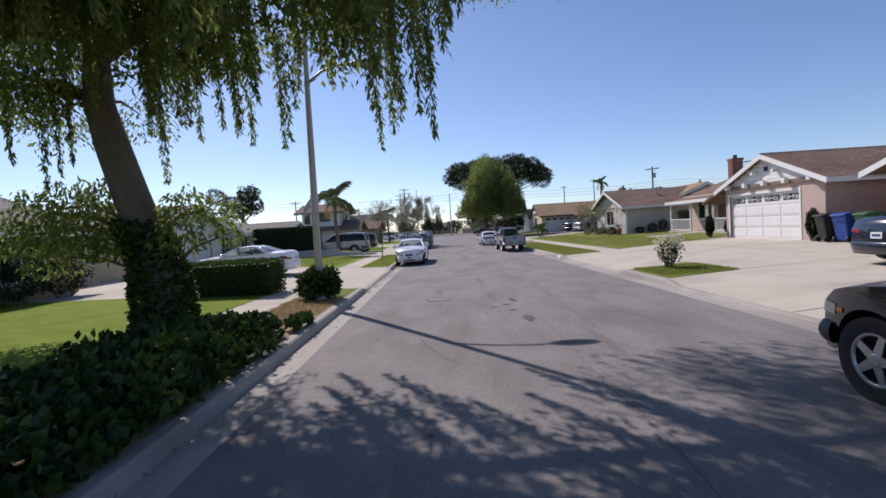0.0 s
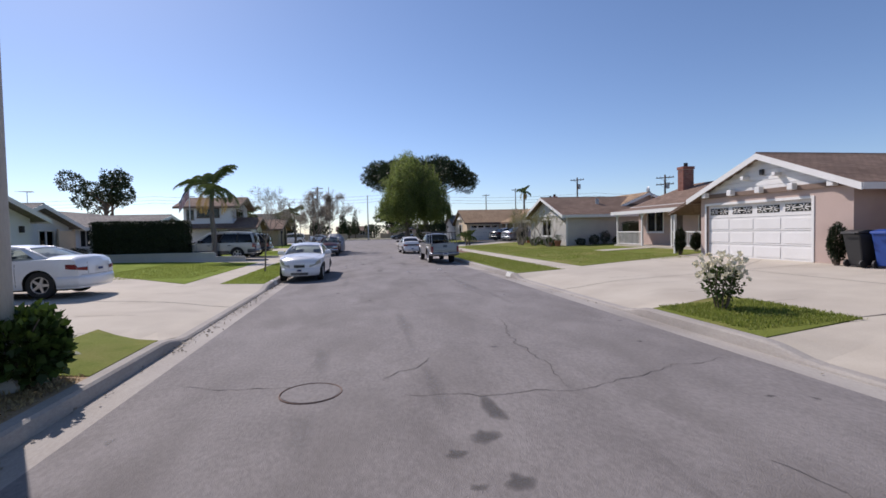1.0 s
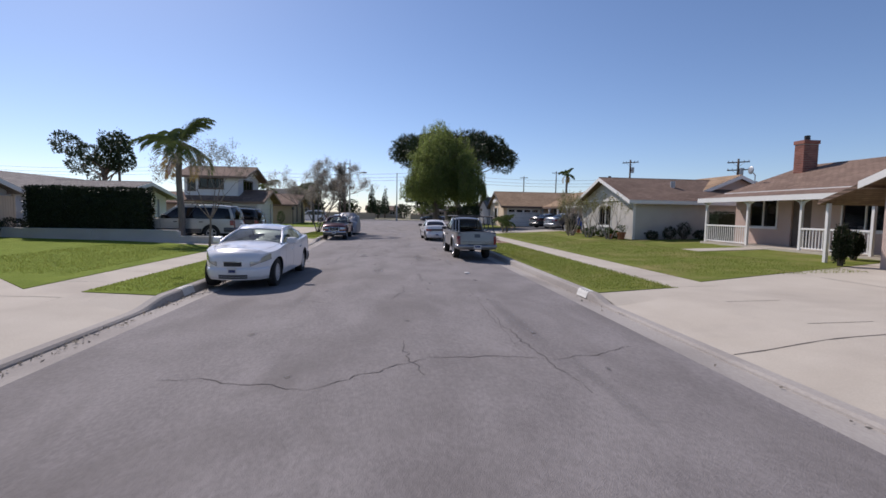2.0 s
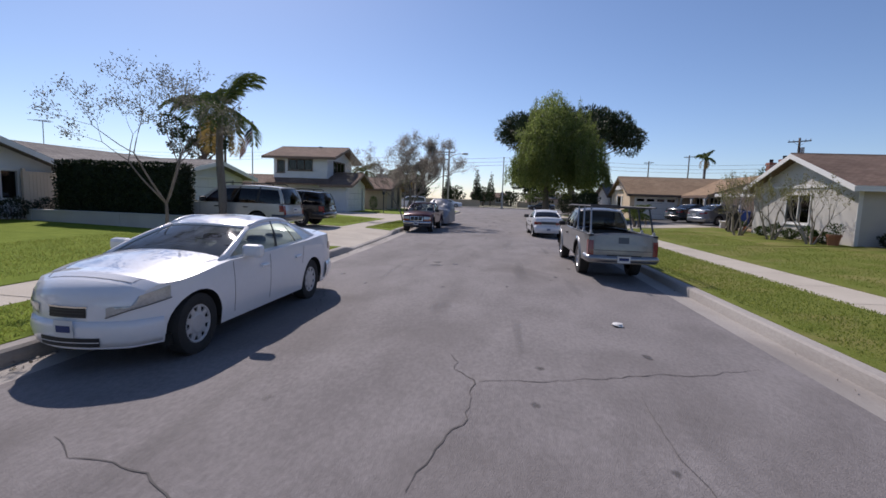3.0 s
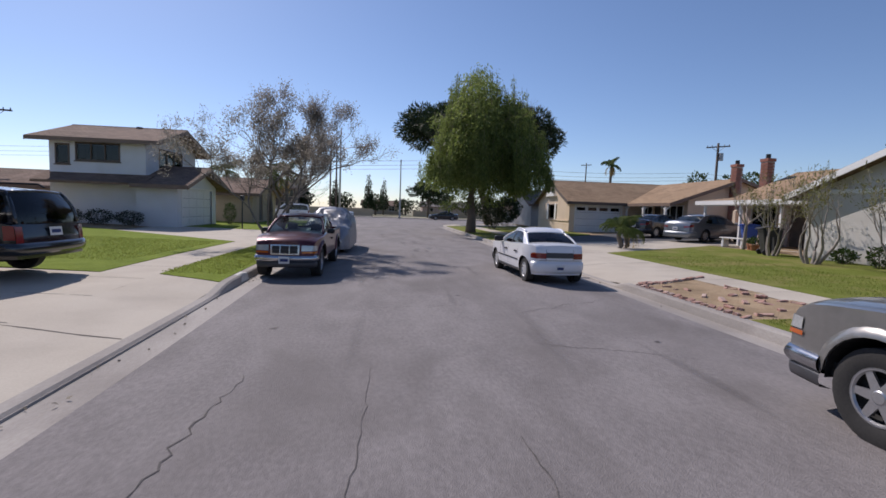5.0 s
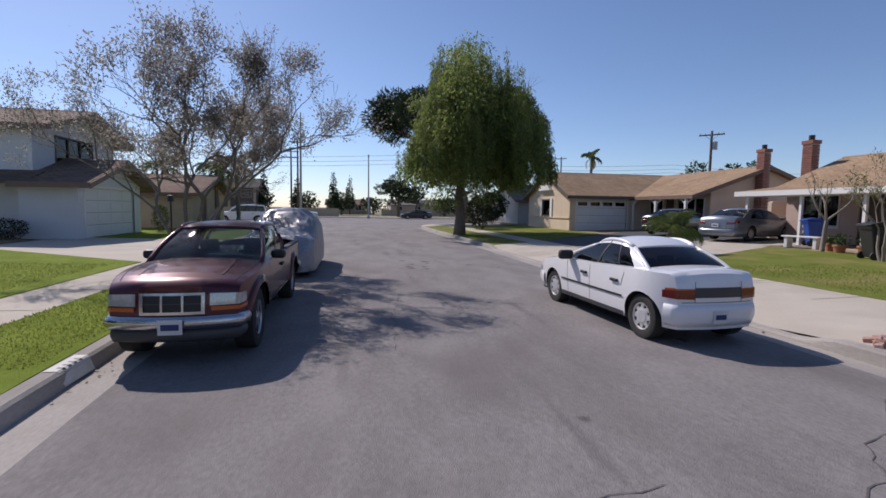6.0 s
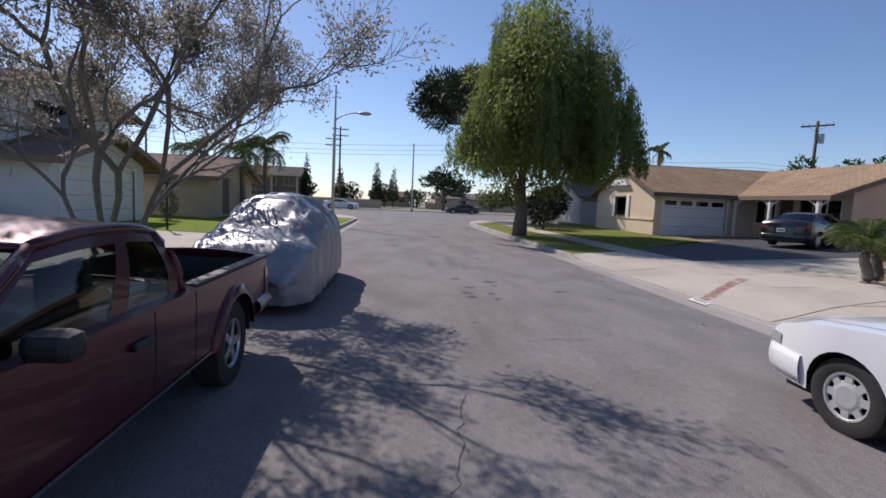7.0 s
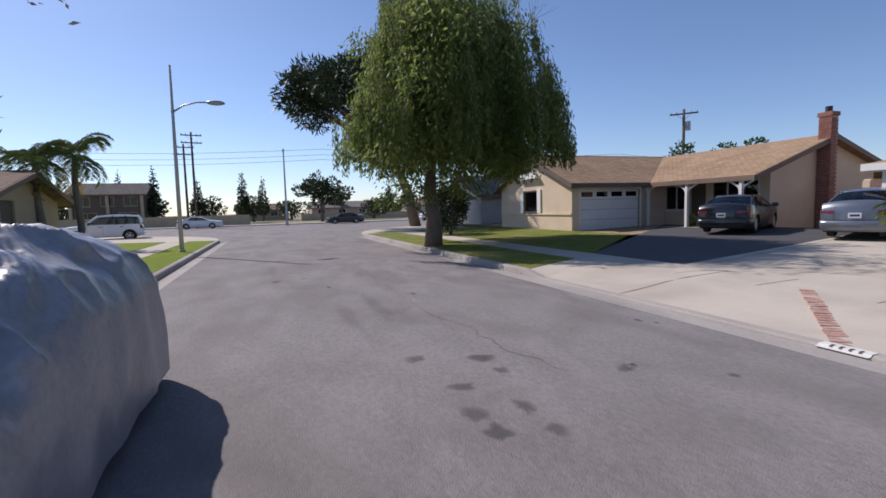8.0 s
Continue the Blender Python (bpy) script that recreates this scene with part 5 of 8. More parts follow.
def sedan(m, label, mat, L=4.8, W=1.8, H=1.47, wb=2.75, fo=0.95, wr=0.325, hood=0.93, deck=1.02, rear_t=0.13, glass=None, rim=None, spokes=7, old=False, coupe=False, tail=None, trim_black=False, category="car"):
    belt = hood - 0.005
    nose = (0.80 if not old else 0.70) * min(1.0, H / 1.4)
    f = L - fo - wb / 2
    if old:
        sh = [(0, deck - 0.16), (0.03, deck - 0.04), (0.10, deck), (0.55, deck + 0.01), (0.95, belt + 0.04), (f, belt + 0.005), (L - 1.1, belt - 0.005), (L - 0.75, belt - 0.04), (L - 0.4, belt - 0.09), (L - 0.15, nose + 0.04), (L - 0.05, nose - 0.01), (L, nose - 0.08)]
    else:
        sh = [(0, deck - 0.20), (0.05, deck - 0.05), (0.14, deck), (0.6, deck + 0.0), (1.1, belt + 0.05), (f, belt + 0.01), (L - 1.1, belt), (L - 0.85, belt - 0.025), (L - 0.6, belt - 0.06), (L - 0.38, belt - 0.10), (L - 0.2, nose + 0.02), (L - 0.09, nose - 0.03), (L - 0.03, nose - 0.08), (L, nose - 0.15)]
    c = Car(m, label, category, L, W, wb, fo, wr, sh, mat, sill=0.22, rear_taper=rear_t, front_taper=0.22 if old else 0.36, spokes=spokes, rim=rim, arch=1.13, nose_curve=0.09 if old else 0.14, crown=0.055 if old else 0.085, lean=0.06)
    if coupe:
        c.cabin(0.50, 1.25, L - 1.85, L - 1.15, H, belt=belt, glass=glass, pillars=((0.38, 0.03),), c_wide=0.14)
    elif old:
        c.cabin(0.36, 0.94, L - 1.96, L - 1.12, H, wt=0.70, arch=0.085, belt=belt, glass=glass, pillars=((0.56, 0.03), (0.30, 0.012)), c_wide=0.13, a_wide=0.045)
    else:
        c.cabin(0.50, 1.30, L - 1.26 - min(fo, 0.8), L - 0.40 - min(fo, 0.8), H, wt=0.70, arch=0.08, belt=belt, glass=glass, pillars=((0.54, 0.028), (0.30, 0.012)), c_wide=0.19, a_wide=0.05)
    for sx in (-1, 1):
        fd = L - fo - wr - 0.28
        mid = (c.axles[0] + c.axles[1]) / 2 - 0.02
        c.seam(sx, fd, 0.30, belt - 0.02, 0.06)
        c.seam(sx, mid if not coupe else c.axles[1] + 0.5, 0.30, belt - 0.02)
        if not coupe:
            c.seam(sx, c.axles[1] + 0.40, 0.62, belt - 0.02, -0.3)
            c.handle(sx, c.axles[1] + 0.55, belt - 0.15, mat if not old else BLACK_PLASTIC)
        c.handle(sx, mid + 0.16 if not coupe else c.axles[1] + 0.65, belt - 0.15, mat if not old else BLACK_PLASTIC)
        if trim_black:
            c.skin("rubbing_strip", sx, c.axles[1] + c.ar + 0.03, c.axles[0] - c.ar - 0.03, 0.47, 0.50, BLACK_PLASTIC, 0.012, 0, 12)
            c.skin("sill_trim", sx, c.axles[1] + c.ar + 0.02, c.axles[0] - c.ar - 0.02, 0.225, 0.28, CHARCOAL_TRIM, 0.008, 0, 12)
        if old:
            c.corner("headlamp", True, sx, 0.55, 0.16, nose - 0.15, nose - 0.04, nose - 0.14, nose - 0.05, CLEAR_LENS)
            c.corner("tail_lamp", False, sx, 0.60, 0.16, deck - 0.29, deck - 0.175, deck - 0.28, deck - 0.19, RED_LENS)
            c.corner("turn_lamp", False, sx, 0.60, 0.13, deck - 0.175, deck - 0.145, deck - 0.19, deck - 0.165, AMBER_LENS, 0.009)
        else:
            c.corner("headlamp", True, sx, 0.66, 0.28, nose - 0.245, nose - 0.165, nose - 0.11, nose + 0.0, CLEAR_LENS)
            c.corner("headlamp_rim", True, sx, 0.65, 0.29, nose - 0.257, nose - 0.247, nose - 0.122, nose - 0.112, CHARCOAL_TRIM, 0.009)
            c.corner("tail_lamp", False, sx, 0.62, 0.24, deck - 0.30, deck - 0.15, deck - 0.24, deck - 0.13, tail or RED_LENS)
    gw = 0.36
    c.endskin("grille", True, -gw, gw, nose - 0.25, nose - 0.165, BLACK_PLASTIC, 0.008)
    for k in range(3):
        c.endskin("grille_bar", True, -gw, gw, nose - 0.24 + k * 0.026, nose - 0.233 + k * 0.026, CHARCOAL_TRIM if not old else CHROME, 0.014)
    if not old:
        c.endskin("grille_rim", True, -gw - 0.02, gw + 0.02, nose - 0.165, nose - 0.15, CHROME, 0.012)
    c.endskin("lower_grille", True, -0.60, 0.60, 0.25, 0.33, BLACK_PLASTIC, 0.035)
    c.endskin("lower_grille_bar", True, -0.60, 0.60, 0.287, 0.294, mat, 0.04)
    c.bumper(True, 0.24, 0.47, mat, 0.03)
    c.bumper(False, 0.26, 0.52, mat, 0.035)
    c.plate(True, 0.335, 0, 0.045)
    c.plate(False, 0.60 if not old else 0.30, 0, 0.02 if not old else 0.045)
    c.mirror(L - 1.42, belt + 0.0, mat if not old else BLACK_PLASTIC)
    c.wipers()
    if old:
        c.endskin("dark_panel", False, -0.60, 0.60, deck - 0.27, deck - 0.15, CHARCOAL_TRIM, 0.007)
    for sg in (-1, 1):
        c.top_line("hood_gap", L - 1.02, sg * 0.86, L - 0.14, sg * 0.74)
        c.top_line("deck_gap", 0.10, sg * 0.72, 0.52, sg * 0.78)
    c.top_line("hood_gap", L - 0.13, -0.74, L - 0.13, 0.74)
    c.endskin("trunk_gap", False, -0.9, 0.9, 0.545, 0.552, UNDER, 0.006)
    for sg in (-1, 1):
        c.endskin("trunk_gap", False, sg * 0.60 - 0.006, sg * 0.60 + 0.006, 0.55, deck - 0.08, UNDER, 0.005, 1)
    return c


def suv(m, label, mat, L=4.8, W=1.85, H=1.8, wb=2.9, fo=0.9, wr=0.37, hood=1.08, belt=1.12, glass=None, rim=None, spokes=5, trim=None, rack=True, front=(RED_LENS, CLEAR_LENS)):
    sh = [(0, belt - 0.25), (0.05, belt - 0.04), (0.2, belt), (L - 1.5, belt), (L - 1.3, hood + 0.02), (L - 0.5, hood - 0.07), (L - 0.15, hood - 0.14), (L, hood - 0.24)]
    c = Car(m, label, "car", L, W, wb, fo, wr, sh, mat, sill=0.36, rear_taper=0.07, front_taper=0.16, spokes=spokes, rim=rim, arch=1.16, body_mid=0.75, lean=0.03, two_tone=trim)
    c.cabin(0.06, 0.26, L - 2.05, L - 1.3, H, wt=0.76, belt=belt, glass=glass or TINT_GLASS, pillars=((0.30, 0.03), (0.62, 0.03)), c_wide=0.03, a_wide=0.05)
    for sx in (-1, 1):
        c.seam(sx, c.axles[0] - wr - 0.22, 0.42, belt - 0.02)
        c.seam(sx, (c.axles[0] + c.axles[1]) / 2, 0.42, belt - 0.02)
        c.handle(sx, (c.axles[0] + c.axles[1]) / 2 + 0.15, belt - 0.14, BLACK_PLASTIC)
        c.handle(sx, c.axles[1] + 0.42, belt - 0.14, BLACK_PLASTIC)
        c.skin("tail_lamp", sx, 0.0, 0.16, belt - 0.28, belt - 0.05, RED_LENS, 0.006)
        c.corner("headlamp", True, sx, 0.62, 0.22, hood - 0.38, hood - 0.25, hood - 0.37, hood - 0.27, CLEAR_LENS)
        c.skin("side_marker", sx, L - 0.34, L - 0.24, hood - 0.34, hood - 0.29, AMBER_LENS, 0.008)
        if trim:
            c.skin("lower_cladding", sx, c.axles[1] + c.ar, c.axles[0] - c.ar, 0.37, 0.55, trim, 0.012)
        if rack:
            bm = bmesh.new()
            tube(bm, [(sx * W * 0.33, c.y0 + 0.5, H - 0.0), (sx * W * 0.33, c.y0 + 0.6, H + 0.06), (sx * W * 0.33, c.y0 + L - 2.3, H + 0.06), (sx * W * 0.33, c.y0 + L - 2.2, H)], 0.02, 6)
            part("roof_rail", bm, BLACK_PLASTIC, c.ob)
    for sg in (-1, 1):
        c.endskin("tail_lamp", False, sg * 1.0, sg * 0.84, belt - 0.42, belt - 0.06, RED_LENS)
    c.endskin("grille", True, -0.5, 0.5, hood - 0.4, hood - 0.26, BLACK_PLASTIC)
    c.bumper(True, 0.42, 0.62, trim or mat, 0.05)
    c.bumper(False, 0.42, 0.62, trim or mat, 0.06)
    c.plate(False, 0.72)
    c.mirror(L - 1.6, belt + 0.02, BLACK_PLASTIC, big=1.15)
    return c


def pickup(m, label, mat, L, W, H, wb, fo, wr, hood, bedside, bed_len, rim, spokes, bumper_mat=CHROME, flare=0.04, tail="tall", glass=None, front_style=0):
    b1 = bed_len
    belt = hood - 0.0
    sh = [(0, bedside - 0.03), (0.03, bedside), (b1 - 0.02, bedside), (b1, belt), (L - 1.35, belt + 0.01), (L - 1.2, belt), (L - 0.75, belt - 0.02), (L - 0.45, belt - 0.045), (L - 0.22, belt - 0.075), (L - 0.10, belt - 0.105), (L - 0.03, belt - 0.135), (L, belt - 0.175)]
    c = Car(m, label, "pickup truck", L, W, wb, fo, wr, sh, mat, sill=0.42, rear_taper=0.03, front_taper=0.15, spokes=spokes, rim=rim, arch=1.2, body_mid=0.78, lean=0.03, bed=(0.05, b1 - 0.06), flare=flare, name="pickup_truck", nose_curve=0.09, crown=0.065, tyre_w=0.24, rim_share=0.6)
    c.cabin(b1 + 0.06, b1 + 0.14, L - 1.15 - fo, L - 0.42 - fo, H, wb=0.91, wt=0.74, belt=belt, glass=glass, pillars=((0.40, 0.09),), c_wide=0.09, a_wide=0.07, rail=0.84)
    # load bed: floor, inner sides, tailgate, rail caps
    y0 = c.y0
    x = W / 2 - 0.10
    inner = boxes((-x, y0 + 0.06, 0.60, x, y0 + b1 - 0.05, 0.64), (-x - 0.03, y0 + 0.05, 0.6, -x, y0 + b1 - 0.05, bedside - 0.01), (x, y0 + 0.05, 0.6, x + 0.03, y0 + b1 - 0.05, bedside - 0.01), (-x, y0 + b1 - 0.09, 0.6, x, y0 + b1 - 0.05, bedside - 0.01), (-x, y0 + 0.05, 0.6, x, y0 + 0.09, bedside - 0.02))
    part("load_bed", inner, BLACK_PLASTIC, c.ob)
    for sx in (-1, 1):
        a, b = sorted((sx * (x - 0.02), sx * (W / 2 - 0.012)))
        part("bed_rail_cap", boxes((a, y0 + 0.02, bedside - 0.012, b, y0 + b1 - 0.04, bedside + 0.022)), BLACK_PLASTIC, c.ob, bevel=0.012)
        c.seam(sx, b1 - 0.01, 0.45, bedside - 0.02)
        c.seam(sx, b1 + 0.52, 0.45, belt - 0.02)
        c.seam(sx, c.axles[0] - wr - 0.26, 0.45, belt - 0.02, 0.03)
        c.handle(sx, b1 + 0.68, belt - 0.15, BLACK_PLASTIC)
        c.skin("tail_lamp", sx, 0.0, 0.14, bedside - 0.42, bedside - 0.1, RED_LENS, 0.008)
    for sg in (-1, 1):
        c.endskin("tail_lamp", False, sg * 1.0, sg * 0.86, bedside - 0.42, bedside - 0.1, RED_LENS)
        c.corner("headlamp", True, sg, 0.56, 0.14, belt - 0.315, belt - 0.19, belt - 0.305, belt - 0.205, CLEAR_LENS, 0.01)
        c.corner("turn_lamp", True, sg, 0.58, 0.16, belt - 0.365, belt - 0.325, belt - 0.36, belt - 0.32, AMBER_LENS, 0.012)
    c.endskin("grille", True, -0.50, 0.50, belt - 0.385, belt - 0.185, BLACK_PLASTIC, 0.012)
    c.bumper(True, 0.39, 0.53, bumper_mat, 0.05)
    c.bumper(True, 0.27, 0.385, CHARCOAL_TRIM, 0.02)
    c.bumper(False, 0.44, 0.58, DULL_CHROME if bumper_mat is CHROME else bumper_mat, 0.065, 0.97)
    c.endskin("step_pad", False, -0.5, 0.5, 0.575, 0.60, BLACK_PLASTIC, 0.085)
    c.plate(True, 0.36, 0, 0.085)
    c.plate(False, 0.44, 0, 0.085)
    c.endskin("tailgate_gap", False, -0.84, -0.835, 0.68, bedside - 0.02, UNDER, 0.004, 1)
    c.endskin("tailgate_gap", False, 0.835, 0.84, 0.68, bedside - 0.02, UNDER, 0.004, 1)
    c.endskin("tailgate_gap", False, -0.84, 0.84, 0.675, 0.685, UNDER, 0.004, 4)
    c.endskin("tailgate_crease", False, -0.7, 0.7, 0.80, 0.83, mat, 0.018, 4)
    c.mirror(L - 1.5, belt + 0.0, BLACK_PLASTIC, big=0.8)
    for sg in (-1, 1):
        c.top_line("hood_gap", L - 1.2, sg * 0.90, L - 0.1, sg * 0.86)
        c.skin("sill_strip", sg, c.axles[1] + c.ar + 0.05, c.axles[0] - c.ar - 0.05, 0.425, 0.445, CHROME, 0.008, 0, 10)
        c.top_line("hood_crease", L - 1.15, sg * 0.5, L - 0.2, sg * 0.62, 0.02, 0.008, mat)
    c.wipers()
    return c


def heading(x, y, deg, dz=0.0):
    """A pose on the ground whose y axis points deg clockwise from the street's far end."""
    return pose(x, y, ground_z(x, y) + dz, 0, 0, -deg)


WHITE_CAR = paint("white car paint", (0.82, 0.82, 0.83), 0.0, 0.28, 0.04)
SILVER_TRUCK = paint("grey-beige metallic paint", (0.26, 0.25, 0.235), 0.55, 0.36)
MAROON = material("maroon metallic paint", (0.085, 0.009, 0.018), 0.30, 0.4, colour2=(0.066, 0.008, 0.014), scale=1.2, fine=14, coat=0.4)
BLACK_CAR = paint("black car paint", (0.012, 0.013, 0.017), 0.0, 0.22)
NAVY_CAR = paint("dark navy paint", (0.012, 0.016, 0.035), 0.2, 0.22)
GREY_CAR = paint("grey-blue metallic paint", (0.22, 0.24, 0.27), 0.6, 0.32)
GREIGE = paint("pale silver paint", (0.50, 0.50, 0.48), 0.3, 0.35)
CHARCOAL = paint("charcoal cladding", (0.06, 0.06, 0.062), 0.0, 0.55)

sedan(heading(-2.88, 25.82, 180.8), "white sedan parked at the kerb, facing up the street", WHITE_CAR, L=4.25, W=1.54, H=1.32, wb=2.72, fo=0.60, wr=0.31, hood=0.89, deck=0.97, rim=HUBCAP, spokes=9)
sedan(heading(2.86, 43.585, -2), "older white sedan with tinted windows and black side strips", WHITE_CAR, L=3.75, W=1.42, H=1.26, wb=2.465, fo=0.80, wr=0.285, hood=0.83, deck=0.875, rear_t=0.24, glass=TINT_GLASS, rim=HUBCAP, spokes=8, old=True, trim_black=True)
nis = pickup(heading(3.28, 32.62, -0.5), "grey-beige extended-cab pickup with a steel ladder rack", SILVER_TRUCK, 5.1, 1.42, 1.53, 2.95, 0.84, 0.36, 1.0, 0.98, 2.28, ALLOY, 6, flare=0.014, glass=DUSK_GLASS)
ran = pickup(heading(-3.12, 44.24, 180), "maroon compact pickup with chrome bumpers, facing up the street", MAROON, 4.68, 1.42, 1.42, 3.06, 0.62, 0.345, 0.94, 0.95, 1.80, ALLOY, 5, flare=0.02)
sedan(heading(-9.6, 20.5, -88), "white two-door coupe parked on the concrete driveway", WHITE_CAR, L=4.05, W=1.75, H=1.3, wb=2.45, fo=0.78, wr=0.325, hood=0.88, deck=0.94, rim=ALLOY, spokes=5, coupe=True)
suv(heading(-9.25, 37.05, -90.5), "large pale silver sport utility vehicle with dark cladding", GREIGE, L=4.6, W=1.82, H=1.66, wb=2.75, fo=0.85, wr=0.35, hood=0.97, belt=1.0, trim=CHARCOAL)
suv(heading(-9.05, 40.5, -90), "black sport utility vehicle parked on the driveway", BLACK_CAR, L=4.45, W=1.8, H=1.55, wb=2.6, fo=0.85, wr=0.35, hood=0.93, belt=0.95)
suv(heading(3.28, 2.6, 0), "black off-road sport utility vehicle at the kerb", BLACK_CAR, L=4.6, W=1.76, H=1.76, wb=2.68, fo=0.64, wr=0.38, rim=ALLOY, hood=1.08, trim=BLACK_PLASTIC)
sedan(heading(11.3, 11.3, 90), "dark navy sedan parked on the near driveway", NAVY_CAR, L=4.6, H=1.45)
sedan(heading(16.2, 60.0, 66), "black sedan parked before the cream house", BLACK_CAR, L=4.7, H=1.43, rim=ALLOY)
sedan(heading(16.5, 55.7, 72), "grey-blue metallic sedan on the concrete driveway", GREY_CAR, L=4.85, H=1.47, rim=ALLOY)

RACK = material("dull dark steel", (0.05, 0.05, 0.052), 0.55, 0.3, colour2=(0.08, 0.075, 0.072), scale=6, fine=40)
# ladder rack of the grey-beige pickup: each upright and bar on its own
yb = nis.y0
for yy, lean in ((0.16, 0.30), (1.0, 0.26), (1.8, 0.22)):
    for sx in (-1, 1):
        x = sx * 0.635
        # pale left, dark right uprights: sunlit and shaded sides put into the material
        part("rack_upright", tube(bmesh.new(), [(x, yb + yy, 0.98), (x * 0.94, yb + yy + lean, 1.56)], 0.019, 6), STEEL if sx < 0 else RACK, nis.ob)
        part("rack_foot", boxes((x - 0.06, yb + yy - 0.08, 0.995, x + 0.05, yb + yy + 0.08, 1.01), (x - 0.02, yb + yy - 0.04, 1.01, x + 0.02, yb + yy + 0.05, 1.07)), STEEL, nis.ob)
    part("rack_crossbar", tube(bmesh.new(), [(-0.64, yb + yy + lean, 1.56), (0.64, yb + yy + lean, 1.56)], 0.016, 6), RACK, nis.ob)
for sx in (-1, 1):
    part("rack_rail", tube(bmesh.new(), [(sx * 0.65, yb + 0.2, 1.58), (sx * 0.65, yb + 2.7, 1.58), (sx * 0.66, yb + 3.3, 1.56)], 0.017, 6), RACK, nis.ob)
part("rack_crossbar", tube(bmesh.new(), [(-0.64, yb + 3.0, 1.59), (0.64, yb + 3.0, 1.59)], 0.02, 6), RACK, nis.ob)
nis.endskin("gate_badge", False, -0.15, 0.15, 0.80, 0.955, CHARCOAL, 0.012, 3)
for k, u in enumerate((-0.47, -0.16, 0.16, 0.47)):
    w = 0.028 if k in (0, 3) else 0.018
    ran.endskin("grille_bar", True, u - w, u + w, 0.55, 0.76, CHROME, 0.024, 1)
for z, w in ((0.545, 0.028), (0.645, 0.012), (0.735, 0.026)):
    ran.endskin("grille_bar", True, -0.5, 0.5, z, z + w, CHROME if w > 0.02 else CHARCOAL_TRIM, 0.024 if w > 0.02 else 0.018, 6)


# car under a cover: one draped sheet
def covered_car(m, label, L=4.0, W=1.66):
    ob = thing("covered_car", m, label, "covered car")
    prof = [(0, 0.72), (0.06, 0.84), (0.3, 0.92), (0.8, 1.02), (1.1, 1.12), (1.6, 1.42), (1.9, 1.51), (2.4, 1.56), (3.0, 1.55), (3.5, 1.48), (3.8, 1.32), (3.96, 1.05), (4.0, 0.86)]
    n, k = 150, 96
    verts, faces = [], []
    for i in range(n + 1):
        s = L * i / n
        top = lerp_table(prof, s)
        near, back = min(1.0, s / 0.55), min(1.0, (L - s) / 0.4)
        w = W / 2 * (0.60 + 0.40 * math.sqrt(1 - (1 - near) ** 2)) * (0.72 + 0.28 * math.sqrt(1 - (1 - back) ** 2))
        top *= 0.62 + 0.38 * math.sqrt(1 - (1 - min(1.0, s / 0.3)) ** 2)
        for j in range(k + 1):
            a = math.pi * j / k
            c, sn = math.cos(a), math.sin(a)
            zr = abs(sn) ** 0.55
            x = w * math.copysign(abs(c) ** (0.42 if top > 1.2 else 0.34), c)
            z = 0.16 + (top - 0.16) * zr
            hi = smoothstep(1.0, 1.5, z)
            x *= 1 - 0.20 * hi
            z += 0.0
            q = Vector((x * 1.4, s * 1.4, z * 1.4))
            up = smoothstep(0.55, 1.0, z / max(top, 0.5))
            r = 0.02 * noise.noise(q * 1.3) + 0.010 * noise.noise(q * 3.3) + up * (0.26 * (0.30 - abs(noise.noise(q * 1.05 + Vector((3, 1, 7)))) ** 0.8) + 0.07 * (0.35 - abs(noise.noise(Vector((q.x * 4.6, q.y * 2.4, q.z * 3.0))))) + 0.014 * (0.35 - abs(noise.noise(q * 8.0))))
            fold = 0.007 * math.sin(s * 9 + 3.0 * noise.noise(q)) * (1 - zr) * 2
            out = Vector((c, 0, sn * 0.6))
            p = Vector((x, s - L / 2, z)) + out * (r + fold)
            p.y += (0.06 * noise.noise(q * 2 + Vector((9, 0, 0))))
            p.z = max(p.z, 0.10 + 0.05 * noise.noise((s * 2, 5, 1)))
            verts.append(p)
    for i in range(n):
        for j in range(k):
            a = i * (k + 1) + j
            faces.append((a, a + 1, a + k + 2, a + k + 1))
    faces.append(list(range(k + 1)))
    faces.append([n * (k + 1) + j for j in range(k, -1, -1)])
    sheet = raw_part("cover", verts, faces, FABRIC, ob, smooth=True)
    for s in (0.78, 3.2):
        for sx in (-1, 1):
            t, b, f = wheel_meshes(0.31, 0.19, 0.19, 7, ALLOY)
            b.free(), f.free()
            w = part("tyre", t, TYRE, ob, smooth=True)
            w.matrix_basis = pose(sx * 0.54, s - L / 2, 0.31)
    return ob


covered_car(heading(-3.06, 49.75, 0), "small car under a wrinkled silver-grey cloth cover")

# ---- trees and plants ----
rng = np.random.default_rng(7)


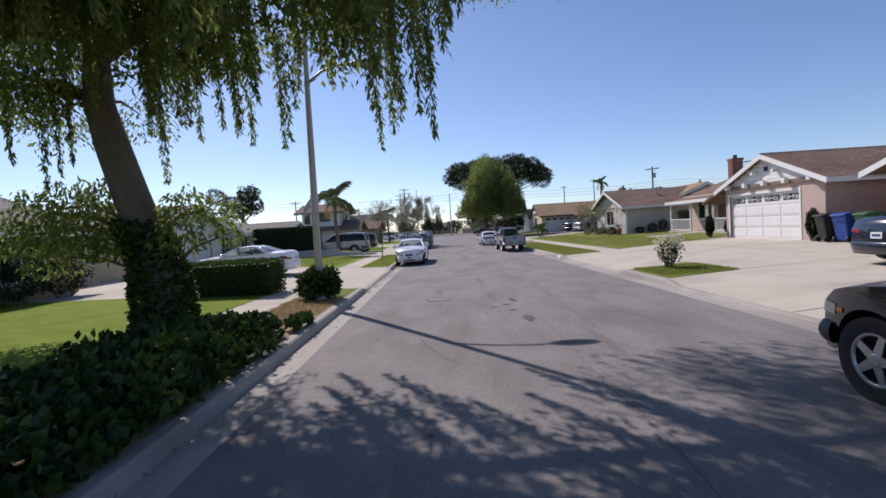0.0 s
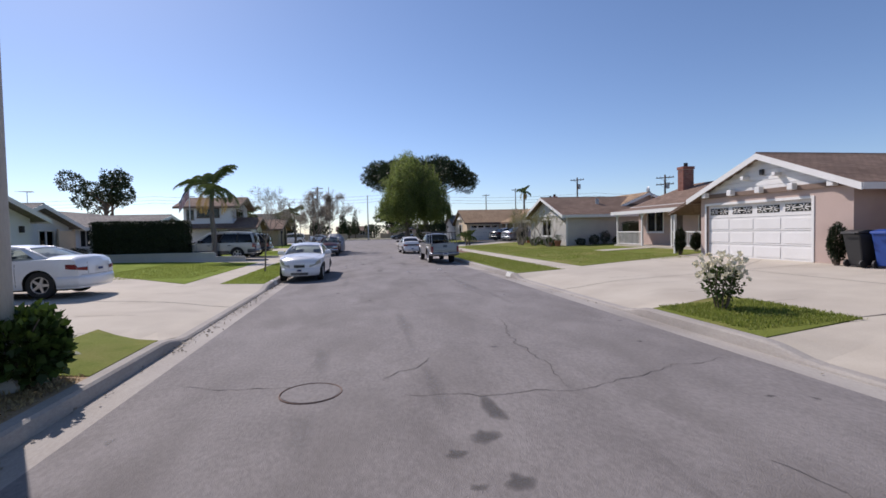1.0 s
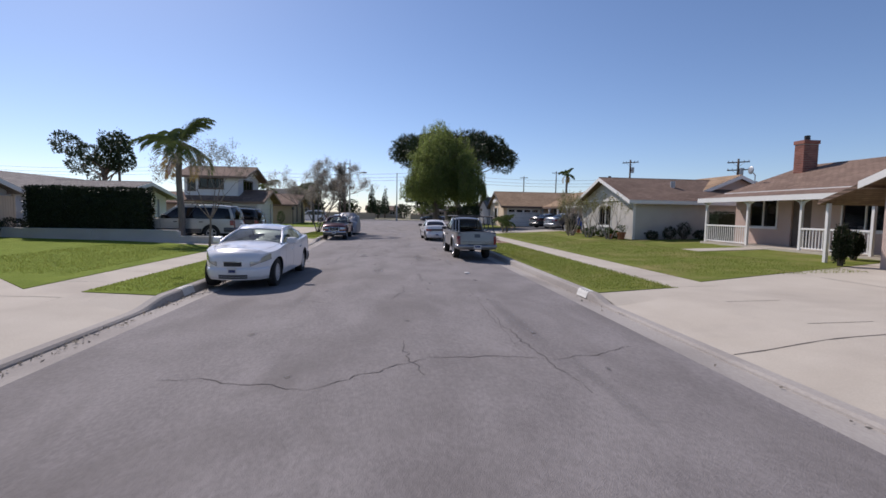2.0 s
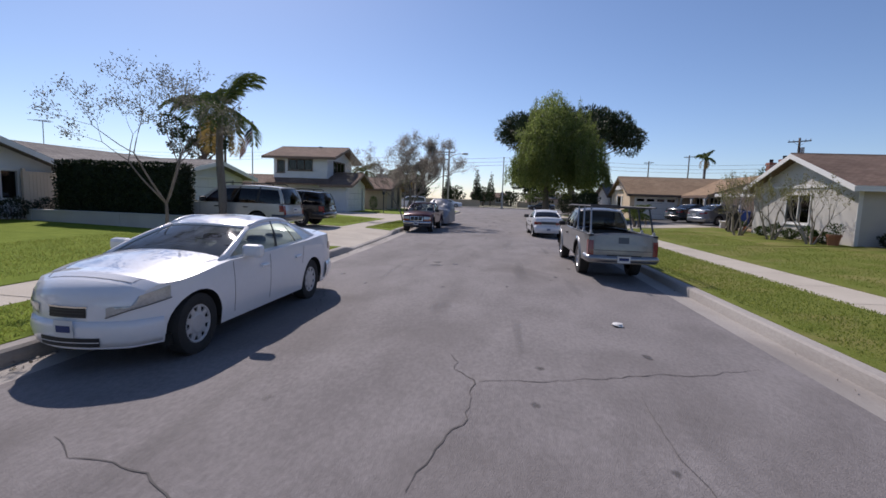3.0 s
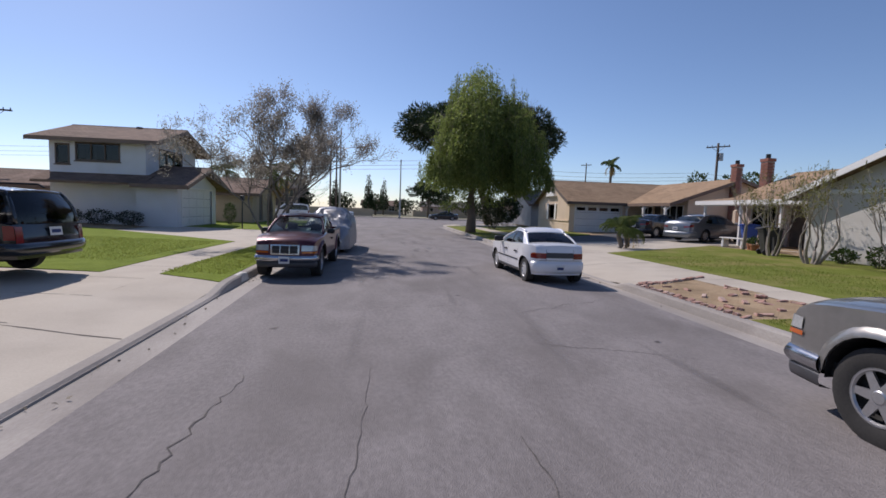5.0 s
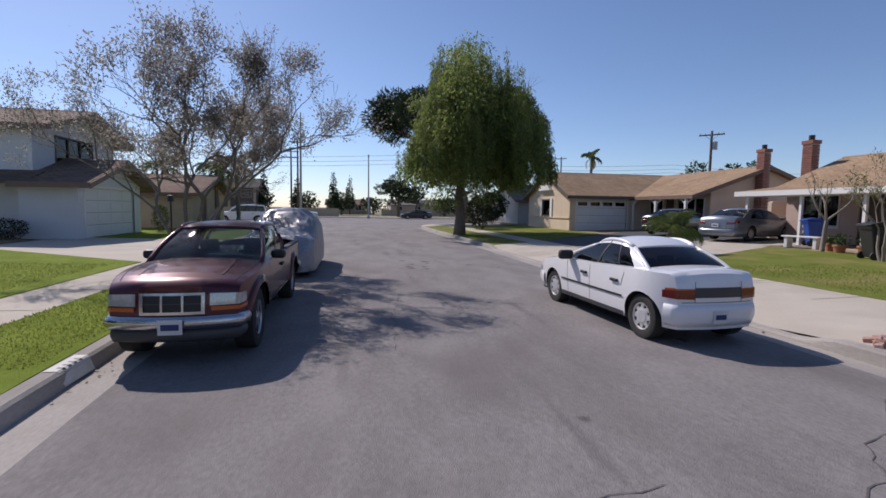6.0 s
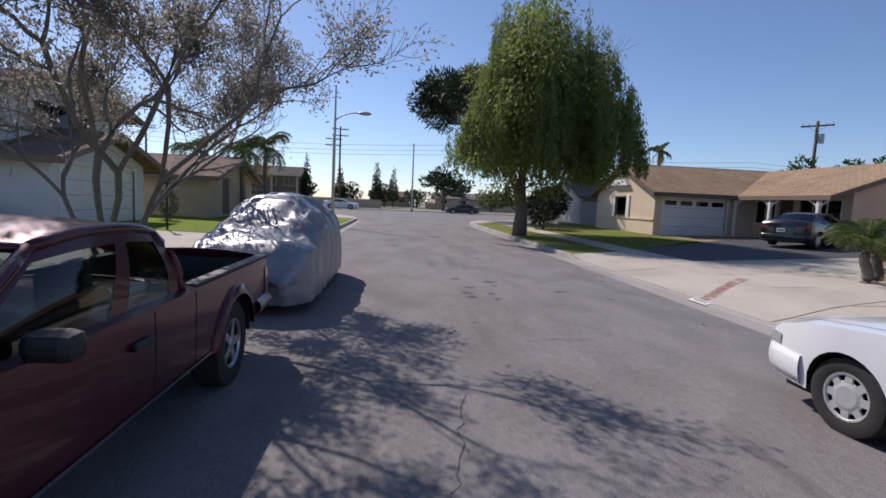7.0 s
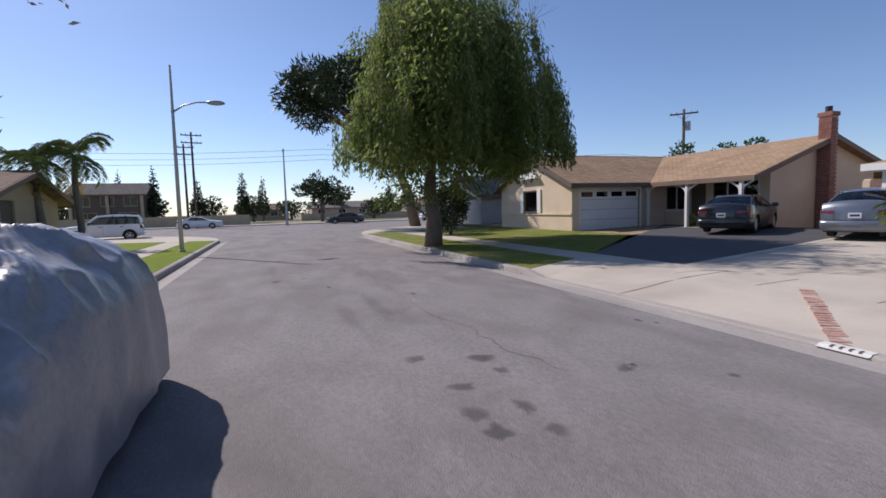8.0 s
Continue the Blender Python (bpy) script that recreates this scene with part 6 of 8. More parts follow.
def leaf_mesh(name, pos, way, length, width, mat, parent=None, jitter=0.5, curl=0.0):
    """Many leaves in one mesh: each a folded four-cornered blade at pos, growing along way."""
    pos, way = np.asarray(pos, float), np.asarray(way, float)
    n = len(pos)
    way = way + rng.normal(0, jitter, (n, 3))
    way /= np.linalg.norm(way, axis=1)[:, None] + 1e-9
    ref = rng.normal(0, 1, (n, 3))
    side = np.cross(way, ref)
    side /= np.linalg.norm(side, axis=1)[:, None] + 1e-9
    ln = (length * rng.uniform(0.7, 1.3, n))[:, None]
    wd = (width * rng.uniform(0.7, 1.3, n))[:, None]
    nor = np.cross(way, side)
    a = pos
    b = pos + way * ln * 0.45 + side * wd * 0.5 + nor * wd * 0.15
    c = pos + way * ln
    d = pos + way * ln * 0.45 - side * wd * 0.5 + nor * wd * 0.15
    v = np.stack([a, b, c, d], 1).reshape(-1, 3)
    me = bpy.data.meshes.new(name)
    me.vertices.add(4 * n)
    me.vertices.foreach_set("co", v.ravel())
    me.loops.add(4 * n)
    me.loops.foreach_set("vertex_index", np.arange(4 * n, dtype=np.int32))
    me.polygons.add(n)
    me.polygons.foreach_set("loop_start", np.arange(n, dtype=np.int32) * 4)
    me.polygons.foreach_set("loop_total", np.full(n, 4, dtype=np.int32))
    me.update(calc_edges=True)
    me.materials.append(mat)
    ob = new(name, me)
    if parent is not None:
        ob.parent = parent
    return ob


def branches(bm, p, way, length, radius, depth, tips, spread=0.6, up=0.15, split=(2, 3), shrink=0.72, wob=0.18, sides=7, rnd=random):
    """Grows a forking limb; ends go into tips as (place, direction)."""
    n = 4
    pts, rad = [p.copy()], [radius]
    d = way.normalized()
    for i in range(n):
        d = (d + Vector((rnd.gauss(0, wob), rnd.gauss(0, wob), rnd.gauss(0, wob) + up * 0.3))).normalized()
        pts.append(pts[-1] + d * length / n)
        rad.append(radius * (1 - 0.42 * (i + 1) / n))
    tube(bm, pts, rad, max(4, sides), depth == 0)
    if depth == 0:
        tips.append((pts[-1], d))
        tips.append((pts[-2], d))
        return
    for k in range(rnd.randint(*split)):
        ax = d.orthogonal().normalized()
        ax = Matrix.Rotation(rnd.uniform(0, math.tau), 3, d) @ ax
        nd = (d + ax * spread * rnd.uniform(0.6, 1.25) + Vector((0, 0, up))).normalized()
        branches(bm, pts[-1], nd, length * shrink * rnd.uniform(0.8, 1.15), rad[-1] * 0.8, depth - 1, tips, spread, up, split, shrink, wob, sides - 1, rnd)


def weeping_tree(x, y, label, trunk_pts, trunk_r, crown, bundles, hang, leaf, leaf_w, per_m, clumps, clump_r, clump_n, mat, low, seed, boughs=(), bundle_w=0.11, gap=-0.22, ragged=0.3, hubs=(), rise=0.45):
    """A pepper tree: bent trunk, limbs, a crown of leafy clumps and tapering bundles of leaflets hanging from it."""
    rnd = random.Random(seed)
    g = np.random.default_rng(seed)
    z0 = ground_z(x, y)
    ob = thing("pepper_tree", pose(x, y, z0), label, "tree")
    bm = bmesh.new()
    tube(bm, trunk_pts, trunk_r, 14)
    tips = []
    top = Vector(trunk_pts[-1])
    cx, cy, cz, rx, ry, rz = crown
    for k in range(8):
        a = k * math.tau / 8 + rnd.uniform(-0.3, 0.3)
        aim = Vector((cx + rx * 0.6 * math.cos(a), cy + ry * 0.6 * math.sin(a), cz + rz * 0.5)) - top
        branches(bm, top, aim, aim.length * 0.5, trunk_r[-1] * 0.6, 4, tips, 0.45, 0.02, (2, 2), 0.7, 0.12, 8, rnd)
    for bx, by, bz, br, bn in boughs:
        k = min(range(len(trunk_pts)), key=lambda i: abs(trunk_pts[i][2] - bz + 0.5))
        s0 = Vector(trunk_pts[k])
        end = Vector((bx, by, bz))
        if hubs and (end - s0).length > 3.6:
            s0 = min((Vector(h) for h in hubs), key=lambda h: (h - end).length)
            tube(bm, [s0, s0.lerp(end, 0.5) + Vector((0, 0, 0.1)), end], [0.022, 0.014, 0.006], 5)
        else:
            tube(bm, [s0, s0.lerp(end, 0.5) + Vector((0, 0, 0.15)), end], [0.05, 0.03, 0.01], 6)
    for h in hubs:
        h = Vector(h)
        tube(bm, [top - Vector((0, 0, 0.4)), top.lerp(h, 0.35) + Vector((0, 0, 0.5)), top.lerp(h, 0.7) + Vector((0.2, 0.1, 0.4)), h], [0.13, 0.10, 0.065, 0.025], 8)
    part("trunk", bm, BARK, ob, smooth=True)
    tw = bmesh.new()
    pos, way = [], []
    for i in range(bundles):
        u, th = g.uniform(0.0, 1.0) ** 0.5, g.uniform(0, math.tau)
        bx, by = cx + rx * u * math.cos(th), cy + ry * u * math.sin(th)
        if noise.noise((bx * 0.5, by * 0.5, seed)) < gap:
            continue
        bz = cz + rz * math.sqrt(max(0.0, 1 - u * u)) * (0.85 + ragged * noise.noise((bx * 0.4, by * 0.4, 3 + seed))) * g.uniform(0.1, 0.95) + 0.25
        ln = min(hang * g.uniform(0.45, 1.0), bz - low * (1.0 + rise * g.uniform(0.0, 1.0) ** 1.5))
        if ln < 0.4:
            continue
        ox, oy = 0.16 * math.cos(th), 0.16 * math.sin(th)
        w0 = bundle_w * g.uniform(0.7, 1.35)
        tube(tw, [(bx, by, bz + 0.2), (bx + ox * 0.7, by + oy * 0.7, bz - ln * 0.4), (bx + ox, by + oy, bz - ln)], [0.009, 0.006, 0.002], 3, False)
        n = int(ln * per_m)
        f = g.uniform(0, 1, n)
        sub_a = g.integers(0, 4, n) * 1.57 + th
        rr = w0 * (1.05 - 0.85 * f)
        px = bx + ox * f + rr * (0.7 * np.cos(sub_a) + g.normal(0, 0.45, n))
        py = by + oy * f + rr * (0.7 * np.sin(sub_a) + g.normal(0, 0.45, n))
        pz = bz - ln * f * (1 - 0.22 * (g.integers(0, 4, n) == 1))
        pos.append(np.stack([px, py, pz], 1))
        way.append(np.stack([g.normal(0, 0.45, n), g.normal(0, 0.45, n), np.full(n, -1.0)], 1))
    part("hanging_growth", tw, BARK, ob)
    leaf_mesh("hanging_leaves", np.concatenate(pos), np.concatenate(way), leaf, leaf_w, mat, ob, 0.15)
    pos, way = [], []
    cl = [(bx, by, bz, br, bn) for bx, by, bz, br, bn in boughs]
    while len(cl) < clumps + len(boughs):
        d = g.normal(0, 1, 3)
        d /= np.linalg.norm(d)
        if d[2] < -0.05:
            continue
        r = g.uniform(0.35, 1.0) ** 0.5
        lump = 0.80 + 1.6 * ragged * noise.noise((d[0] * 1.9, d[1] * 1.9, d[2] * 1.9 + seed))
        p = (cx + d[0] * rx * r * lump, cy + d[1] * ry * r * lump, cz + d[2] * rz * r * lump)
        if noise.noise((p[0] * 0.55, p[1] * 0.55, p[2] * 0.55 + seed)) < gap - 0.03:
            continue
        cl.append((*p, clump_r * g.uniform(0.6, 1.3), clump_n))
    for bx, by, bz, br, bn in cl:
        n = int(bn)
        d = g.normal(0, 1, (n, 3))
        d /= np.linalg.norm(d, axis=1)[:, None]
        d *= (br * g.uniform(0.2, 1.0, n) ** 0.6)[:, None]
        d[:, 2] *= 0.75
        d[:, 2] -= 0.35 * (d[:, 0] ** 2 + d[:, 1] ** 2) / br
        pos.append(d + np.array((bx, by, bz)))
        way.append(np.stack([d[:, 0] / br, d[:, 1] / br, np.full(n, -0.75)], 1))
    leaf_mesh("crown_leaves", np.concatenate(pos), np.concatenate(way), leaf * 1.15, leaf_w * 1.6, mat, ob, 0.4)
    return ob


# big pepper tree over the start of the street; its crown also reaches back over the garden
gn = random.Random(17)
NW_LOBE = [(gn.uniform(-5.8, -0.4), gn.uniform(-1.4, 2.4), gn.uniform(4.5, 7.0), gn.uniform(0.65, 0.95), 300) for k in range(42)]
# unseen clumps added high above the view to cast shade on the road
E_SHADE_LOBE = [(gn.uniform(2.4, 9.6), gn.uniform(-5.2, 4.2), gn.uniform(7.9, 8.9), gn.uniform(0.6, 1.05), 430) for k in range(150)]
weeping_tree(-6.4, 8.95, "large weeping pepper tree with ivy round its trunk", [(0, 0, -0.1), (-0.05, 0.0, 1.0), (-0.22, 0.05, 1.75), (-0.52, 0.1, 2.6), (-0.80, 0.15, 3.5), (-0.98, 0.15, 4.3), (-0.9, 0.1, 5.4)], [0.40, 0.35, 0.32, 0.31, 0.29, 0.26, 0.2], (1.05, -3.0, 4.6, 4.8, 3.6, 3.4), 235, 2.5, 0.115, 0.032, 165, 290, 0.60, 170, LEAF_WILLOW, 2.6, 3,
             NW_LOBE + E_SHADE_LOBE + [(-1.0, 0.1, 2.5, 0.6, 520), (-1.6, 0.1, 2.5, 0.65, 520), (-2.3, 0.0, 2.35, 0.65, 460), (-1.9, -0.2, 1.95, 0.6, 420), (-1.2, -0.3, 1.9, 0.55, 420), (-2.8, 0.0, 1.9, 0.5, 220), (-0.6, -0.3, 1.75, 0.5, 420), (0.5, 0.1, 2.35, 0.5, 320), (1.0, 0.2, 2.2, 0.5, 180), (0.45, -0.2, 1.8, 0.5, 320), (1.3, 0.1, 1.75, 0.35, 80), (-2.0, 0.0, 1.5, 0.5, 200)], gap=-0.16, hubs=((3.4, 0.2, 8.0), (5.3, -1.0, 8.3), (5.2, 2.4, 8.2), (7.4, 0.6, 8.2), (6.8, -3.4, 8.3), (3.6, -3.6, 8.2)))
# pepper tree at the cream house
weeping_tree(4.75, 64.0, "tall weeping pepper tree on the grass verge", [(0, 0, -0.1), (0.05, 0, 1.0), (-0.05, 0.1, 2.2), (0.1, 0.1, 3.6), (0.1, 0, 5.5)], [0.38, 0.30, 0.26, 0.22, 0.16], (0.85, 0, 3.3, 4.6, 4.5, 8.7), 1550, 3.6, 0.18, 0.045, 84, 290, 0.9, 120, LEAF_WILLOW, 2.9, 5, [(-0.9, -0.6, 2.2, 0.9, 300), (1.3, -0.4, 2.5, 0.9, 300), (0.4, 0.9, 3.0, 1.0, 300), (-1.6, 0.2, 1.9, 0.6, 160)], 0.19, gap=-0.15, ragged=0.36, rise=1.5)


def clump_tree(name, x, y, label, category, trunk_pts, trunk_r, blobs, count, leaf, width, leaf_mat, bark=BARK, seed=1, limb=True, part_name="crown"):
    """A tree whose crown is made of many lumpy clusters of leaves or needles."""
    g = np.random.default_rng(seed)
    rnd = random.Random(seed)
    ob = thing(name, pose(x, y, ground_z(x, y) if abs(x) < 40 and y < 76 else 0.0), label, category)
    bm = bmesh.new()
    tube(bm, trunk_pts, trunk_r, 9)
    if limb:
        for bx, by, bz, r, rz in blobs:
            start = Vector(trunk_pts[-2]).lerp(Vector(trunk_pts[-1]), rnd.uniform(0, 1))
            midp = start.lerp(Vector((bx, by, bz)), 0.5) + Vector((rnd.gauss(0, 0.2), rnd.gauss(0, 0.2), -0.2))
            tube(bm, [start, midp, (bx, by, bz)], [trunk_r[-1] * 0.7, trunk_r[-1] * 0.4, trunk_r[-1] * 0.15], 6)
    part("trunk", bm, bark, ob, smooth=True)
    pos, way = [], []
    tot = sum(b[3] ** 2 for b in blobs)
    for bx, by, bz, r, rz in blobs:
        n = int(count * r * r / tot)
        d = g.normal(0, 1, (n, 3))
        d /= np.linalg.norm(d, axis=1)[:, None]
        rr = g.uniform(0.5, 1.0, n) ** 0.5
        for k in range(n):
            lump = 0.78 + 0.42 * noise.noise((d[k][0] * 1.7 + bx, d[k][1] * 1.7 + by, d[k][2] * 1.7 + bz))
            pos.append((bx + d[k][0] * r * rr[k] * lump, by + d[k][1] * r * rr[k] * lump, bz + d[k][2] * rz * rr[k] * lump))
            way.append(d[k])
    leaf_mesh(part_name, pos, way, leaf, width, leaf_mat, ob, 0.6)
    return ob


# umbrella pine behind it
g0 = random.Random(11)
blobs = []
for k in range(60):
    a, r = g0.uniform(0, math.tau), 8.4 * math.sqrt(g0.uniform(0.02, 1))
    blobs.append((r * math.cos(a), r * 0.8 * math.sin(a), 9.0 + 3.7 * math.sqrt(max(0, 1 - (r / 8.8) ** 2)) + g0.uniform(-1.3, 0.5), g0.uniform(1.7, 2.6), g0.uniform(1.3, 1.9)))
clump_tree("pine_tree", 9.2, 86.0, "broad dark umbrella pine with a leaning trunk", "tree", [(1.5, 0, 0), (0.9, 0, 3), (-0.3, 0, 6), (-0.5, 0, 8.5)], [0.5, 0.42, 0.36, 0.26], blobs, 36000, 0.5, 0.12, LEAF_DARK, BARK, 4)


def grow(bm, p, d, length, r, depth, spots, rnd, wob, spread, up, side_share, shrink, ends=2, first=99.0):
    """A wandering limb that forks at its end and sends out side limbs; twigs' points go into spots."""
    n = 6
    pts, rad, dirs = [p.copy()], [r], [d.normalized()]
    d = d.normalized()
    for i in range(n):
        d = (d + Vector((rnd.gauss(0, wob), rnd.gauss(0, wob), rnd.gauss(0, wob) + up * 0.4))).normalized()
        pts.append(pts[-1] + d * length / n)
        rad.append(max(0.0045, r * (1 - 0.40 * (i + 1) / n)))
        dirs.append(d.copy())
    tube(bm, pts, rad, 9 if depth > 4 else (6 if depth > 2 else 4), False)
    if depth <= 1:
        spots.extend((q, w) for q, w in zip(pts[2:], dirs[2:]))
    if depth == 0:
        return
    kids = [(n, k) for k in range(ends)]
    if ends == 2 and length < first:
        kids += [(i, 9) for i in range(2, n) if rnd.random() < side_share]
    for i, k in kids:
        ax = dirs[i].orthogonal().normalized()
        ax = Matrix.Rotation(rnd.uniform(0, math.tau) if k == 9 else k * math.tau / ends + rnd.uniform(-0.5, 0.5), 3, dirs[i]) @ ax
        nd = dirs[i] + ax * spread * rnd.uniform(0.7, 1.3) * (1.35 if k == 9 else 1.0) + Vector((0, 0, up))
        grow(bm, pts[i], nd, length * shrink * rnd.uniform(0.75, 1.15), rad[i] * (0.78 if k != 9 else 0.6), depth - 1, spots, rnd, wob, spread, up, side_share, shrink, 2, first)


def sparse_tree(name, x, y, label, stems, r, length, depth, leaf_mat, leaves, leaf, width, seed, fit, spread=0.55, up=0.12, shrink=0.64, wob=0.15, side_share=0.4, fluff=0.06, bark=GREY_BARK, lean=(0, 0), ends=2, tilt=0.42, floor=0.0, clump=None, starts=()):
    """A half-bare tree: open limbs and fine twigs with few leaves, brought to a radius and a height."""
    rnd = random.Random(seed)
    g = np.random.default_rng(seed)
    ob = thing(name, pose(x, y, ground_z(x, y)), label, "tree")
    bm = bmesh.new()
    spots = []
    for k in range(stems):
        a = k * math.tau / stems + 0.7
        w = Vector((math.cos(a) * tilt, math.sin(a) * tilt, 1)) if stems > 1 else Vector((0, 0, 1))
        base = Vector((math.cos(a) * 0.14, math.sin(a) * 0.14, -0.05)) if stems > 1 else Vector((0, 0, -0.05))
        if starts:
            w = Vector(starts[k])
            base = Vector((w.x * 0.3, w.y * 0.3, -0.05))
        grow(bm, base, w, length, r, depth, spots, rnd, wob if stems > 1 else 0.04, spread, up, side_share if stems > 1 else 0.0, shrink, ends, length * 0.99)
    far = sorted(math.hypot(p.x, p.y) for p, d in spots)[int(len(spots) * 0.93)]
    kx, kz = fit[0] / far, fit[1] / max(p.z for p, d in spots)

    def move(p):
        k = kx * (0.38 + 0.62 * smoothstep(0.2, 2.8, p.z * kz)) if starts else kx
        return Vector((p.x * k + lean[0] * p.z * kz, p.y * k + lean[1] * p.z * kz, p.z * kz))

    for v in bm.verts:
        v.co = move(v.co)
    spots = [(p, d) for p, d in spots if p.z * kz > floor and (clump is None or noise.noise(p * 1.15 + Vector((seed, 0, 0))) > clump)]
    part("trunk", bm, bark, ob, smooth=True)
    pos, way = [], []
    for p, d in spots:
        p = move(p)
        for k in range(leaves):
            pos.append((p.x + g.normal(0, fluff), p.y + g.normal(0, fluff), p.z + g.normal(0, fluff)))
            way.append((d.x + g.normal(0, 0.6), d.y + g.normal(0, 0.6), d.z + g.normal(0, 0.6)))
    leaf_mesh("crown", pos, way, leaf, width, leaf_mat, ob, 0.5)
    return ob


sparse_tree("jacaranda_tree", -5.1, 48.7, "spreading half-bare jacaranda with several grey stems", 5, 0.125, 2.3, 5, LEAF_SPARSE, 6, 0.066, 0.028, 12, (2.95, 5.3), 0.66, 0.12, 0.70, 0.15, 0.42, 0.085, lean=(0.12, -0.13), floor=2.3, clump=-0.12, starts=((-0.80, -0.1, 1.0), (-0.25, -0.75, 1.0), (0.12, 0.35, 1.0), (0.42, -0.75, 1.0), (0.85, 0.0, 0.95)))
sparse_tree("street_tree", -4.72, 27.2, "young half-bare street tree with thin branches", 1, 0.065, 2.3, 5, LEAF_TWIG, 6, 0.04, 0.018, 23, (1.32, 3.4), 0.72, 0.10, 0.66, 0.13, 0.5, 0.05, ends=5)
PALE_BARK = material("pale bare bark", (0.25, 0.215, 0.185), 0.95, colour2=(0.33, 0.29, 0.25), scale=5, fine=25, bump=0.6, bump_scale=40)
for px, py, ps, ph, pr, lb in ((12.4, 44.9, 31, 3.2, 1.7, "bare plumeria with stubby forked branches"), (12.6, 42.4, 35, 3.0, 1.6, "bare plumeria against the grey wall"), (12.9, 40.2, 36, 2.9, 1.4, "bare plumeria at the corner of the grey house"), (13.2, 47.4, 37, 3.1, 1.5, "bare plumeria beside the porch")):
    sparse_tree("plumeria_tree", px, py, lb, 5, 0.055, 1.1, 4, LEAF_BARE, 1, 0.10, 0.03, ps, (pr, ph), 0.7, 0.16, 0.78, 0.10, 0.10, 0.04, PALE_BARK)
sparse_tree("pruned_tree", 14.3, 50.2, "pruned bare tree before the porch", 1, 0.07, 1.15, 3, LEAF_BARE, 1, 0.10, 0.04, 41, (1.1, 2.9), 0.7, 0.15, 0.75, 0.12, 0.15, 0.05, PALE_BARK, ends=4)


def palm(x, y, label, height, fronds, frond_len, trunk_r, seed, leaflets=26, dry=3, droop=1.0, trunks=((0, 0),), leaf_w=0.05, z=None):
    rnd = random.Random(seed)
    ob = thing("palm_tree", pose(x, y, ground_z(x, y) if z is None else z), label, "palm")
    for tx, ty in trunks:
        bm = bmesh.new()
        n = 14
        tube(bm, [(tx * (1 + 0.6 * i / n) + 0.05 * math.sin(i * 0.5), ty * (1 + 0.6 * i / n), -0.05 + height * i / n) for i in range(n + 1)], [trunk_r * (1.25 - 0.35 * i / n) * (1 + 0.06 * (i % 2)) for i in range(n + 1)], 10)
        part("trunk", bm, GREY_BARK, ob, smooth=True)
        hx, hy = tx * 1.6 + 0.05 * math.sin(7), ty * 1.6
        for k in range(fronds):
            a = k * 2.39996 + rnd.uniform(-0.2, 0.2)
            el = -0.25 + 1.7 * ((k * 0.618) % 1.0) if droop < 1.6 else rnd.uniform(0.1, 1.2)
            isdry = k < dry
            if isdry:
                el = rnd.uniform(-1.0, -0.5)
            ca, sa = math.cos(a), math.sin(a)
            L = frond_len * rnd.uniform(0.8, 1.1)
            pts = []
            p = Vector((hx, hy, height))
            e = el
            m = 9
            for i in range(m + 1):
                pts.append(p.copy())
                p = p + Vector((ca * math.cos(e), sa * math.cos(e), math.sin(e))) * L / m
                e -= droop * (0.10 + 0.17 * i / m)
            verts, faces = [], []
            def blade(q, w, ln, wd):
                s = w.cross(Vector((0, 0, 1)))
                if s.length < 1e-3:
                    s = Vector((1, 0, 0))
                s.normalize()
                b = len(verts)
                tip = q + w * ln + Vector((0, 0, -0.28 * ln))
                up = Vector((0, 0, wd * 0.5))
                verts.extend((q - up, q + w * ln * 0.5 + up * 0.9 + s * 0.004, tip, q + w * ln * 0.5 - up * 1.1))
                faces.append((b, b + 1, b + 2, b + 3))
            fm = bmesh.new()
            for i in range(leaflets):
                f = 0.12 + 0.88 * i / leaflets
                j = min(m - 1, int(f * m))
                q = pts[j].lerp(pts[j + 1], f * m - j)
                d = (pts[j + 1] - pts[j]).normalized()
                s = d.cross(Vector((0, 0, 1))).normalized()
                ln = L * 0.30 * math.sin(math.pi * (0.12 + 0.80 * f)) + 0.05
                for sg in (-1, 1):
                    w = (s * sg + d * 0.55 + Vector((0, 0, rnd.uniform(-0.25, 0.15)))).normalized()
                    blade(q, w, ln, leaf_w)
            for i in range(m):
                b = len(verts)
                d = Vector((0, 0, 0.018 * (1 - i / m) + 0.006))
                verts.extend((pts[i] - d, pts[i + 1] - d, pts[i + 1] + d, pts[i] + d))
                faces.append((b, b + 1, b + 2, b + 3))
            fm.free()
            raw_part("frond", verts, faces, LEAF_PALM_DRY if isdry else LEAF_PALM, ob)
    return ob


palm(-9.1, 35.85, "slender king palm with a few yellowed fronds", 4.25, 22, 1.95, 0.12, 3, 46, 2, 0.95, ((0, 0),), 0.045)
palm(9.2, 50.9, "small pygmy date palm with two trunks", 0.85, 20, 0.95, 0.09, 5, 22, 1, 1.1, ((-0.13, 0), (0.14, 0.05)), 0.03)
palm(-10.5, 71.6, "queen palm at the street corner", 3.95, 17, 1.9, 0.13, 7, 34, 2, 1.5, ((0, 0),), 0.05)
palm(-9.35, 72.4, "queen palm at the street corner", 4.2, 17, 2.0, 0.12, 9, 34, 2, 1.5, ((0, 0),), 0.05)
palm(-16.6, 80.0, "queen palm at the street corner", 4.8, 22, 2.4, 0.16, 13, 30, 3, 1.5, ((0, 0),), 0.05, -0.1)
palm(33.5, 103.0, "distant fan palm above the roofs", 9.6, 26, 1.8, 0.2, 15, 14, 4, 1.0, ((0, 0),), 0.14, 0.0)


